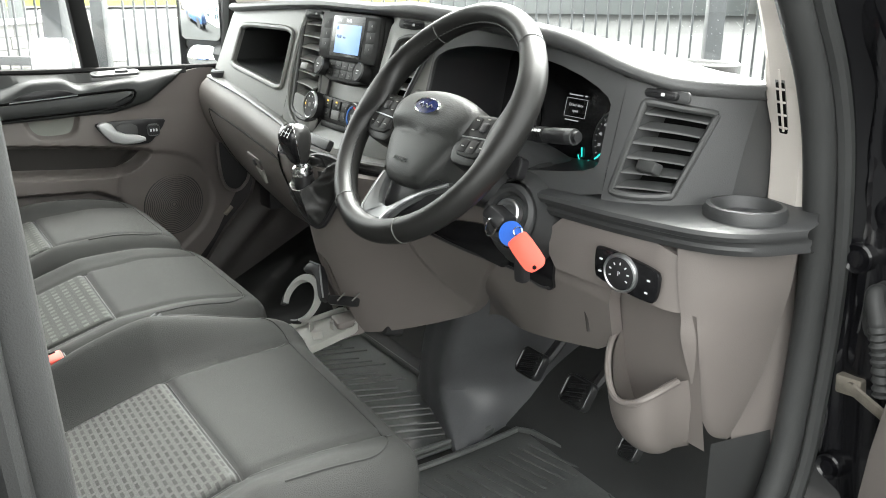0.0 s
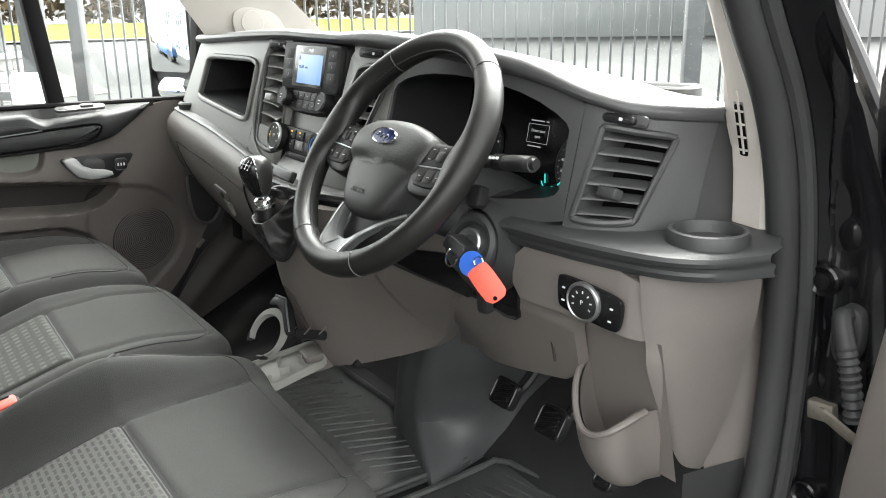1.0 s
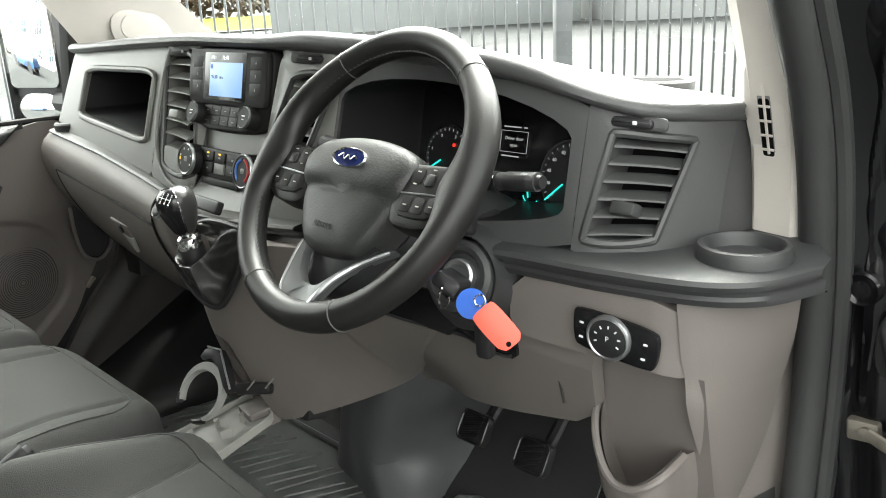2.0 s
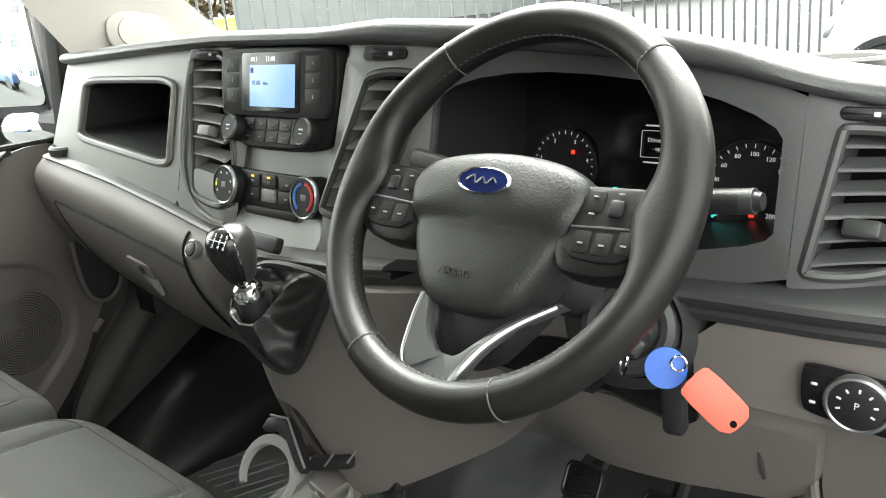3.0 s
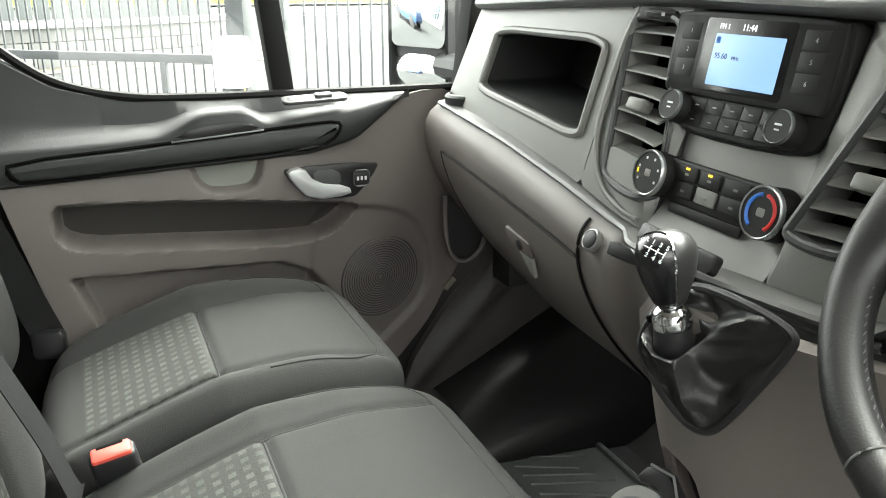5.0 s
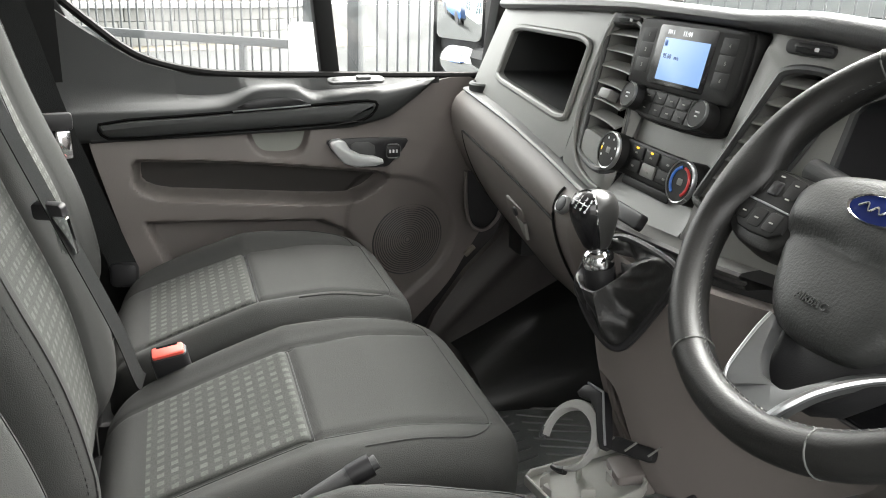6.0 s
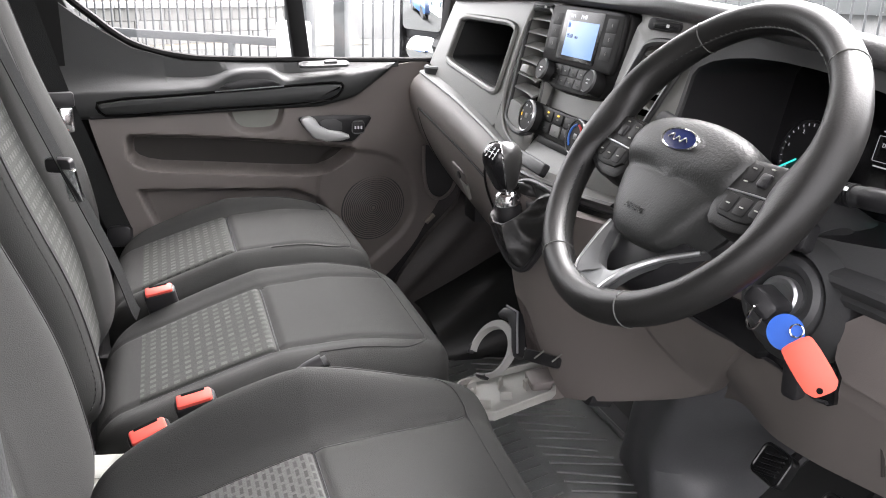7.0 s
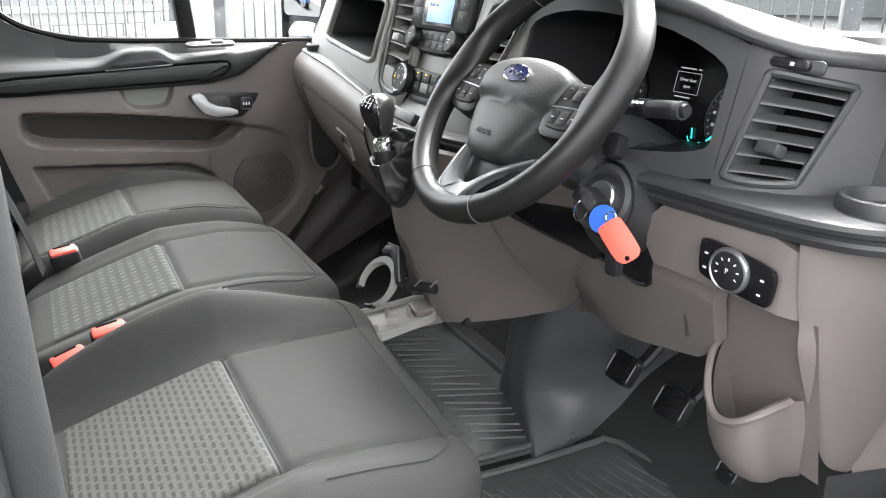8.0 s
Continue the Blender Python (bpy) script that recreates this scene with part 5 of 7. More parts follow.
# ================================================================ fold-out cup holder under the console
def fold_cup():
    th = thing("fold_out_cup_holder", "grey fold-out cup holder hanging open below the console", "cup holder", (0.0, 0.0, 0.86))
    m = basis((-0.033, -0.010, 0.925), (0.25, -0.97, -0.03), (0.55, 0, 0.83))
    n = 34
    bm = B()
    rows = []
    for i in range(n + 1):
        t = i / n
        a = radians(205 - 265 * t)
        w = 0.005 + 0.009 * math.sin(math.pi * min(1, max(0, (t - 0.12) / 0.72))) ** 1.5
        c, s = math.cos(a), math.sin(a)
        r0, r1 = 0.036, 0.036 + w
        rows.append([m @ Vector((r * c, r * s, z)) for r, z in ((r0, -0.008), (r0, 0.002), (r0 + 0.001, 0.004), (r1 - 0.001, 0.004), (r1, 0.002), (r1, -0.008))])
    strip(bm, rows, True, True, True)
    arm = part("ring_arm", bm, ARMGREY, th, "grey curved cup arm")
    part("arm_tip", tube(B(), [m @ Vector((0.041 * math.cos(radians(a)), 0.041 * math.sin(radians(a)), 0.0)) for a in range(-60, -96, -6)], lambda t: 0.0055 - 0.002 * t, 8), BLACK, arm, "black rubber arm tip")
    part("arm_tip", tube(B(), [m @ Vector((0.041 * math.cos(radians(a)), 0.041 * math.sin(radians(a)), 0.0)) for a in range(190, 212, 5)], 0.005, 8), BLACK, arm, "black rubber arm tip")
    part("carrier", plate(B(), soft_outline([(-0.022, 0.048), (-0.012, 0.072), (0.018, 0.072), (0.058, 0.020), (0.050, 0.010), (0.012, 0.056)], 1), -0.010, 0.007, m, 0.003), BLACK, th, "black hinge carrier")
    part("carrier_edge", tube(B(), [m @ Vector(p) for p in ((-0.010, 0.071, 0.007), (0.018, 0.0715, 0.008), (0.040, 0.043, 0.008), (0.058, 0.020, 0.007))], 0.0016, 6), SILVER, th, "thin silver edge")
    part("link_arm", plate(B(), rr(0.062, 0.018, 0.006), -0.008, 0.004, basis((0.030, -0.055, 0.925), (0.45, -0.88, 0.12), (0.4, 0.1, 0.9)), 0.003), BLACK, th)
    for k in range(3):
        part("link_rib", tube(B(), [(-0.005 + 0.018 * k, -0.045 - 0.022 * k, 0.930 + 0.003 * k), (0.006 + 0.018 * k, -0.052 - 0.022 * k, 0.944 + 0.003 * k)], 0.0014, 5), GREY, th)
    # flap lying level below, with a turned-up rim and moulded clips
    flat = [(-0.082, 0.016), (-0.066, -0.096), (0.058, -0.062), (0.078, 0.034)]
    o = soft_outline([(a[0] + (b[0] - a[0]) * k / 3, a[1] + (b[1] - a[1]) * k / 3) for a, b in zip(flat, flat[1:] + flat[:1]) for k in range(3)], 1)
    mf = pose(0, 0, 0.862, 0, -3, 0)
    flap = part("flap", plate(B(), o, -0.004, 0.0, mf, 0.001), FLAP, th, "grey flap with moulded clips")
    part("flap_rim", frame_ring(B(), o, inset(o, 0.004), -0.001, 0.010, mf, 0.0012), FLAP, flap)
    for x, y, a in ((-0.060, -0.005, 20), (-0.058, -0.060, -30), (-0.015, -0.010, 40), (-0.020, -0.050, -20), (0.02, -0.03, 60), (-0.066, -0.030, 80)):
        part("clip", plate(B(), [(-0.009, -0.003), (0.009, -0.002), (0.004, 0.005)], 0.0, 0.014, mf @ T(x, y, 0, a), 0.001), FLAP, flap)
    part("hinge_block", plate(B(), rr(0.05, 0.05, 0.006), -0.02, 0.012, pose(0.055, -0.02, 0.866, 0, -8, -10), 0.004), TAUPE, th, "taupe hinge block")
    part("bracket", plate(B(), rr(0.12, 0.10, 0.010), -0.04, 0.0, basis((0.105, -0.030, 0.900), (0.1, -1, 0), (0.3, 0, 1)), 0.004), BLACK, th)
    return th


fold_cup()


# ================================================================ seats
def cushion_mesh(L, W, T_, h, m, r=0.07, edge=0.035, K=34, N=22, taper=0.0, front=1):
    """A padded block: rings of a rounded outline, a shaped top h(u, v) and rolled edges. Local x along L, y along W, z out."""
    bm = B()
    loops = []
    base = rr(L, W, r, N)
    tap = lambda x, y: (x, y * (1 - taper * max(0, x / L + 0.1)))
    for k in range(1, K + 1):
        s = k / K
        row = []
        for x, y in base:
            px, py = tap(x * s, y * s)
            d = min(L / 2, W / 2) * (1 - s)
            drop = edge * (1 - math.sqrt(max(0, 1 - (1 - min(1, d / edge)) ** 2))) if d < edge else 0
            row.append(m @ Vector((px, py, h(px, py) - drop)))
        loops.append(row)
    rim_ = [tap(x, y) for x, y in base]
    for q in (0.25, 0.55, 0.85, 1.0):
        row = []
        for x, y in rim_:
            z = h(x, y) - edge
            g = 1 + 0.012 * math.sin(math.pi * q)
            row.append(m @ Vector((x * g, y * g, z + (-T_ - z) * q)))
        loops.append(row)
    vs = strip(bm, loops, True, False, True)
    bm.faces.new(vs[0])
    return bm


def dent(x, w=0.006):
    return np.exp(-(x / w) ** 2)


def seat(name, label, yc, half, ins, x_ins, front, group, cz=0.944, bol=(0.026, 0.026), insert_back=-0.535, bx=-0.590, side=0.030, slim=0.82, droop=0.020, weave=None, skew=0.0):
    """One cab seat: cushion and backrest, each with plain cloth bolsters and a woven insert."""
    th = thing(name, label, "seat", (-0.4, yc, 0.6), group)
    back_x = -0.60
    L = front - back_x
    xc = (front + back_x) / 2
    m = pose(xc, yc, cz)
    ux = x_ins - xc
    plan = [(x + skew * y * ss(-0.05, L / 2, x), y) for x, y in rr(L, half * 2, 0.090, 12)]

    def h(u, v):
        a = np.abs(v)
        crest = (1 - 0.62 * glide(-0.02, L * 0.46, u)) * (1 - 0.30 * glide(-0.05, -L / 2, u))
        z = -0.004 + np.where(v < 0, bol[0], bol[1]) * crest * glide(ins + 0.005, half * 0.85, a) - 0.015 * glide(half * 0.75, half, a)
        z = z - droop * glide(L * 0.18, L * 0.5, u) + 0.010 * np.sin(np.pi * np.clip((u + L / 2) / L, 0, 1))
        x = u + xc - x_ins
        z = z + np.where(x < 0, 0.30, 0.09) * x
        z = z - 0.006 * dent(a - ins - 0.012 * glide(ux, L / 2, u)) * (1 - glide(L * 0.40, L * 0.46, u))
        z = z - 0.006 * dent(u - ux) * (1 - glide(ins - 0.004, ins + 0.006, a))
        return z + 0.0025 * np.sin(u * 9 + yc * 7) * np.sin(v * 11)

    top = lambda u, v: h(u, v) - roll_off(u, v, plan, 0.045)
    cu = part("cushion", moulded(m, span(-L / 2 - 0.004, L / 2 + 0.004, 96), span(-half - 0.004, half + 0.004, 84), top, plan, 0.12), CLOTH, th, "plain grey-green cloth cushion", 60)
    u0, u1 = insert_back - xc, ux - 0.003
    w = ins - 0.004
    part("insert", moulded(m, span(u0, u1, 50), span(-w, w, 60), lambda u, v: top(u, v) + 0.0008, [(u0, -w), (u1, -w), (u1, w), (u0, w)], 0.006), weave or CHECK, cu, "pale woven cloth panel with fine dark dashes" if weave else "cloth panel woven with small pale squares", 60)

    def line(pts, r=0.0012, material=BLACK, name="seam"):
        us, vs = np.array([q[0] for q in pts]), np.array([q[1] for q in pts])
        return part(name, tube(B(), [m @ Vector((u, v, z)) for u, v, z in zip(us, vs, top(us, vs) + 0.0004)], r, 5), material, cu)

    line([(ux, -ins + 2 * ins * i / 30) for i in range(31)])
    for k in (-1, 1):
        line([(q, k * (ins + 0.012 * ss(ux, L / 2, q))) for q in span(u0, L * 0.43, 50)])
    # stitched seam along the front roll
    rc = 0.052
    arc = [(L / 2 - 0.090 + rc * math.cos(radians(q)), half - 0.090 + rc * math.sin(radians(q))) for q in range(0, 91, 9)]
    side_run = [(q, half - 0.090 + rc) for q in span(L / 2 - 0.10, L * 0.10, 8)]
    front_line = [(x + skew * y * ss(-0.05, L / 2, x), y) for x, y in [(x, -y) for x, y in (arc + side_run)[::-1]] + [(L / 2 - 0.090 + rc, v) for v in span(-half + 0.10, half - 0.10, 24)] + arc + side_run]
    line(front_line, 0.0011, THREAD, "front_seam")

    # backrest, leaning back
    lean, H, taper = 14, 0.70, 0.12
    mb = pose(bx, yc, cz - 0.08) @ pose(0, 0, 0, 0, -lean, 0) @ Matrix(((0, 0, 1, 0), (0, 1, 0, 0), (1, 0, 0, 0), (0, 0, 0, 1))) @ Matrix.Translation((H / 2, 0, 0))
    ib = ins * slim
    narrow = lambda q: 1 - taper * max(0, q / H + 0.1)
    shape = [(x, y * narrow(x)) for x, y in rr(H, half * 2 - 0.02, 0.10, 10)]

    def hb(u, v):
        a = np.abs(v)
        z = side * glide(ib - 0.01, half * 0.80, a) - 0.012 * glide(half * 0.8, half, a) + 0.018 * np.exp(-((u + H * 0.22) / 0.14) ** 2)
        z = z - 0.006 * dent(a - ib - 0.004)
        return z - 0.03 * glide(H * 0.3, H * 0.5, u) - roll_off(u, v, shape, 0.05)

    bk = part("backrest", moulded(mb, span(-H / 2 - 0.004, H / 2 + 0.004, 90), span(-half, half, 70), hb, shape, 0.09), CLOTH, th, "plain grey-green cloth backrest", 60)
    a0, a1 = -H * 0.42, H * 0.36
    part("insert", moulded(mb, span(a0, a1, 70), span(-ib, ib, 40), lambda u, v: hb(u, v) + 0.0008, [(a0, -ib), (a1, -ib), (a1, ib), (a0, ib)], 0.005), CHECK, bk, "cloth panel woven with small pale squares", 60)
    for k in (-1, 1):
        us = np.array(span(-H * 0.43, H * 0.40, 140))
        for off in (0.0, 0.010):
            vs = np.array([k * (half * 0.80 + off) * narrow(q) for q in us])
            pts = [mb @ Vector((u, v, z)) for u, v, z in zip(us, vs, hb(us, vs) + 0.0003)]
            bm = B()
            if off:
                for i in range(0, 138, 2):
                    tube(bm, pts[i:i + 2], 0.0008, 4)
            else:
                tube(bm, pts, 0.0012, 5)
            part("stitching" if off else "seam", bm, THREAD, bk)
    # headrest on two steel posts, above the shoulders
    crown = mb @ Vector((H / 2, 0, -0.03))
    part("headrest", cushion_mesh(0.17, 0.24, 0.07, lambda u, v: 0.02 - 0.3 * v * v, Matrix.Translation(crown + Vector((-0.03, 0, 0.16))) @ mb.to_3x3().to_4x4(), 0.05, 0.04, 10, 8), CLOTH, th)
    for k in (-0.06, 0.06):
        part("headrest_post", tube(B(), [crown + Vector((0.02, k, -0.06)), crown + Vector((-0.03, k, 0.12))], 0.006, 10), CHROME, th)
    # plinth that the seat stands on
    bm = B()
    box(bm, (0.44, half * 1.7, cz - 0.16 - 0.55), Matrix.Translation((-0.40, yc, (cz - 0.16 + 0.55) / 2)), 0.01)
    part("plinth", bm, BLACK, th, "black plastic seat plinth")
    return th


seat("driver_seat", "grey-green cloth driver's seat with a pale dashed insert", -0.385, 0.252, 0.147, -0.340, -0.120, "cab seats", bx=-0.618, side=0.055, slim=0.6, bol=(0.028, 0.076), droop=0.006, weave=DASHED, skew=0.06)
seat("passenger_seat", "grey-green cloth middle passenger seat with a checked insert", 0.155, 0.212, 0.122, -0.342, -0.088, "cab seats", bol=(0.012, 0.014))
seat("passenger_seat", "grey-green cloth outer passenger seat beside the door", 0.560, 0.200, 0.126, -0.366, -0.110, "cab seats", 0.957, bol=(0.012, 0.030), bx=-0.632)


def buckle(x, y, z, turn, lean, label):
    th = thing("seat_belt_buckle", label, "seat belt buckle", (x, y, z), "seat belt buckles")
    m = pose(x, y, z, 18, lean, turn)
    part("body", plate(B(), rr(0.052, 0.028, 0.008), -0.075, 0.0, m, 0.004), BLACK, th)
    part("button", plate(B(), rr(0.045, 0.022, 0.004), 0.0, 0.005, m, 0.003), RED_BUCKLE, th, "red release button")
    part("slot", plate(B(), rr(0.030, 0.004, 0.001), 0.0045, 0.0055, m @ T(0, 0.008), 0.0003), DEEP, th)
    part("stem", plate(B(), rr(0.012, 0.030, 0.004), -0.14, -0.07, m, 0.003), BLACK, th)


buckle(-0.464, -0.072, 0.938, 0, -12, "black belt buckle with a red button between the seats")
buckle(-0.520, -0.119, 0.926, 8, -18, "black belt buckle with a red button beside the driver's seat")
buckle(-0.505, 0.335, 0.935, 0, -10, "black belt buckle with a red button on the double seat")


def hand_brake():
    th = thing("hand_brake", "dark grey hand brake lever beside the driver's seat", "hand brake", (-0.4, -0.09, 0.9))
    pts = [(-0.3720, -0.0665, 0.9270), (-0.3650, -0.0665, 0.9305), (-0.3500, -0.0660, 0.9380), (-0.3180, -0.0650, 0.9540)]
    part("grip", tube(B(), spline(pts, 6), lambda t: 0.0095 + 0.0025 * t, 14), CHARCOAL, th, "dark grey worn grip")
    part("grip_end", tube(B(), [(-0.3200, -0.0650, 0.9530), (-0.3120, -0.0645, 0.9570), (-0.2960, -0.0640, 0.9640)], 0.0128, 16), BLACK, th, "black grip end")
    part("button", tube(B(), [(-0.2970, -0.0640, 0.9635), (-0.2900, -0.0635, 0.9670)], 0.008, 14), CHARCOAL, th)
    part("gaiter", tube(B(), [(-0.5000, -0.0700, 0.7840), (-0.4700, -0.0690, 0.8540), (-0.4200, -0.0680, 0.9020), (-0.3680, -0.0665, 0.9290)], lambda t: 0.032 - 0.020 * t, 14), RUBBER, th)


hand_brake()

# grey plastic side cover between the driver's seat and the double seat
tun = thing("seat_side_cover", "grey plastic side cover beside the driver's seat", "cover", (-0.5, -0.10, 0.8))
bm = B()
box(bm, (0.24, 0.085, 0.34), pose(-0.545, -0.105, 0.722, 14, 6, 0), 0.012)
sc = part("cover", bm, CUPGREY, tun)
part("cover_lip", plate(B(), rr(0.20, 0.018, 0.005), 0.0, 0.006, pose(-0.545, -0.140, 0.885, 14, 6, 0), 0.002), CUPGREY, sc)
part("cover_screw", lathe(B(), [(0.007, 0.0), (0.006, 0.003), (0.0, 0.003)], pose(-0.590, -0.100, 0.897, 14, 6, 0), 16), BLACK, sc)


def belt(name, pts, width, label, across=(0, 1, 0)):
    th = thing(name, label, "seat belt", pts[0])
    line = spline(pts, 10)
    a = Vector(across).normalized()
    bm = B()
    thick = (line[-1] - line[0]).cross(a).normalized() * 0.0014
    strip(bm, [[p - a * width / 2, p + a * width / 2, p + a * width / 2 + thick, p - a * width / 2 + thick] for p in line], True, True, True)
    part("webbing", bm, WEBBING, th)
    return th


b1 = belt("seat_belt", [(-0.77, 0.765, 1.60), (-0.704, 0.770, 1.32), (-0.662, 0.770, 1.16), (-0.580, 0.775, 0.905)], 0.048, "black seat belt running down the pillar beside the door", (1, 0.3, 0.2))
part("tongue", plate(B(), rr(0.026, 0.050, 0.005), -0.004, 0.004, basis((-0.660, 0.745, 1.160), (1, 0.2, 0), (0.25, 0, 1)), 0.002), CHROME, b1, "steel belt tongue")
part("tongue_grip", plate(B(), rr(0.050, 0.030, 0.006), -0.006, 0.006, basis((-0.668, 0.748, 1.200), (1, 0.2, 0), (0.25, 0, 1)), 0.003), BLACK, b1)
part("anchor", plate(B(), rr(0.050, 0.045, 0.010), -0.012, 0.006, basis((-0.584, 0.760, 0.905), (1, -0.2, 0), (0.3, 0, 1)), 0.004), BLACK, b1)
b2 = belt("seat_belt", [(-0.78, 0.25, 1.62), (-0.667, 0.25, 1.30), (-0.617, 0.25, 1.163), (-0.566, 0.255, 1.02), (-0.545, 0.265, 0.938), (-0.54, 0.30, 0.91)], 0.046, "dark seat belt lying over the double seat's backrest", (0.12, 1, 0.04))
part("tongue", plate(B(), rr(0.022, 0.055, 0.004), -0.003, 0.003, basis((-0.610, 0.235, 1.150), (0.9, -0.4, 0), (-0.3, -0.2, 1)), 0.002), CHROME, b2, "steel belt tongue")
part("tongue_grip", plate(B(), rr(0.040, 0.022, 0.006), -0.006, 0.006, basis((-0.625, 0.240, 1.180), (0.9, -0.4, 0), (-0.3, 0, 1)), 0.003), BLACK, b2)


# ================================================================ cab shell (the setting)
FLOOR = 0.55


def setting(name, bm, material, label, category):
    return tagged(part(name, bm, material), label, category, "", "structure")


# floor with the wheel-arch step on the passenger's side and the toe board
bm = B()
box(bm, (1.75, 1.66, 0.05), Matrix.Translation((-0.05, 0.03, FLOOR - 0.025)), 0.004)
setting("floor", bm, RUBBER, "black rubber covered van cab floor", "floor")
bm = B()
surface(bm, lambda u, v: Vector((0.42 + 0.34 * u + 0.02 * math.sin(3 * v), v, FLOOR + 0.002 + 0.42 * u ** 1.4)), [i / 10 for i in range(11)], [-0.72 + i * 0.075 for i in range(21)])
setting("toe_board", bm, RUBBER, "black rubber toe board below the dashboard", "floor")
# bulkhead in unlit black: the darkness behind the dashboard is in its colour
bm = B()
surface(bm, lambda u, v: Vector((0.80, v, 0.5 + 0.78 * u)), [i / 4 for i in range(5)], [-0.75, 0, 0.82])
setting("firewall", bm, DEEP, "bulkhead behind the dashboard, painted black as unlit", "wall")

# roof, rear bulkhead and sides
bm = B()
surface(bm, lambda u, v: Vector((-0.95 + 1.15 * u, -0.78 + 1.62 * v, 1.98 - 0.05 * (2 * v - 1) ** 4 - 0.05 * u ** 3)), [i / 12 for i in range(13)], [i / 12 for i in range(13)])
setting("ceiling", bm, BEIGE, "pale grey cloth van headlining", "ceiling")
bm = B()
surface(bm, lambda u, v: Vector((-0.95, -0.78 + 1.64 * v, 0.55 + 1.43 * u)), [i / 6 for i in range(7)], [i / 6 for i in range(7)])
setting("wall_rear", bm, GREY, "grey bulkhead behind the seats", "wall")


# ---------------------------------------------------------------- A-pillar on the driver's side
bm = B()
rows = []
for i in range(21):
    t = i / 20
    z = 1.20 + 0.75 * t
    x = 0.352 - 0.005 * t - 0.55 * t ** 2.0
    rows.append([Vector((x - 0.010, -0.738, z)), Vector((x - 0.022, -0.725, z)), Vector((x - 0.014, -0.680, z)), Vector((x + 0.015, -0.655, z)), Vector((x + 0.07, -0.650, z)), Vector((x + 0.10, -0.70, z))])
strip(bm, rows, False)
pil = setting("pillar_trim_driver", bm, BEIGE, "pale grey windscreen pillar trim with a slotted vent", "pillar")
pm = basis((0.3305, -0.700, 1.338), (-0.18, -1, 0), (-0.27, 0, 1))
gr = part("vent_surround", plate(B(), soft_outline([(-0.024, 0.080), (0.022, 0.080), (0.024, -0.052), (-0.026, -0.048)], 2), 0.010, 0.0155, pm, 0.001), BEIGE, pil)
part("vent_slot", plate(B(), rr(0.016, 0.100, 0.008), 0.0155, 0.0160, pm @ T(0, 0.010), 0.0003), GREY, gr)
# flat black plate that paints the shade inside the slot
part("vent_slot_shade", plate(B(), rr(0.014, 0.066, 0.003), 0.0160, 0.0164, pm @ T(0, -0.004), 0.0002), DEEP, gr)
for k in range(4):
    part("vent_bar", plate(B(), rr(0.015, 0.0028, 0.001), 0.0155, 0.0178, pm @ T(0, -0.029 + k * 0.0165), 0.0008), BEIGE, gr)
part("vent_bar", plate(B(), rr(0.0026, 0.080, 0.001), 0.0155, 0.0184, pm @ T(0.001, 0.006), 0.0008), BEIGE, gr)

# lower kick panel between the dashboard and the sill
bm = B()
surface(bm, lambda u, v: Vector((0.288 + 0.122 * u - 0.02 * v, -0.706 - 0.029 * u, 0.862 + 0.338 * v - 0.03 * u * (1 - v))), [i / 4 for i in range(5)], [i / 6 for i in range(7)])
setting("kick_panel", bm, TAUPE, "taupe kick panel beside the pedals", "panel")
bm = B()
surface(bm, lambda u, v: Vector((0.26 + 0.15 * u - 0.01 * v, -0.702 - 0.029 * u, 0.555 + 0.33 * v)), [i / 4 for i in range(5)], [i / 6 for i in range(7)])
setting("sill_lining", bm, RUBBER, "grained black plastic lining below the kick panel", "panel")

# door seal round the driver's opening: pillar, sill and rear post
SEAL = [(-0.10, -0.752, 1.93), (0.04, -0.752, 1.76), (0.15, -0.752, 1.59), (0.232, -0.752, 1.459), (0.290, -0.752, 1.366), (0.327, -0.752, 1.263), (0.350, -0.752, 1.114), (0.350, -0.752, 0.953), (0.334, -0.752, 0.83), (0.27, -0.752, 0.70), (0.16, -0.752, 0.605), (0.0, -0.752, 0.58), (-0.42, -0.752, 0.58), (-0.505, -0.752, 0.66), (-0.540, -0.752, 0.95), (-0.553, -0.752, 1.15), (-0.560, -0.752, 1.3), (-0.575, -0.752, 1.7), (-0.56, -0.752, 1.93)]
line = spline(SEAL, 8)
bm = B()
tube(bm, line, 0.019, 12, closed=True, up=(0, 1, 0))
seal = setting("door_seal", bm, RUBBER, "black rubber door seal round the open driver's doorway", "trim")
off = lambda d, y: [Vector((p.x + (p.x + 0.15) / 0.45 * d, y, p.z + (p.z - 1.25) / 0.6 * d)) for p in line]
bm = B()
tube(bm, off(0.022, -0.770), 0.012, 10, closed=True, up=(0, 1, 0))
part("seal_bead", bm, RUBBER, seal)
# painted doorway flange behind the seal
bm = B()
a, b, c, d_ = off(0.010, -0.742), off(0.030, -0.775), off(0.040, -0.800), off(0.050, -0.825)
strip(bm, [a, b, c, d_], True)
setting("doorway_flange", bm, PAINT, "gloss black painted doorway", "trim")


# ---------------------------------------------------------------- hinge pillar and open driver's door
hinge = thing("hinge_pillar", "gloss black hinge pillar with bolts, wiring gaiter and check strap", "door pillar", (0.38, -0.80, 1.1), kind="structure")
PM = basis((0.385, 0, 0), (0, -1, 0), (0, 0, 1))


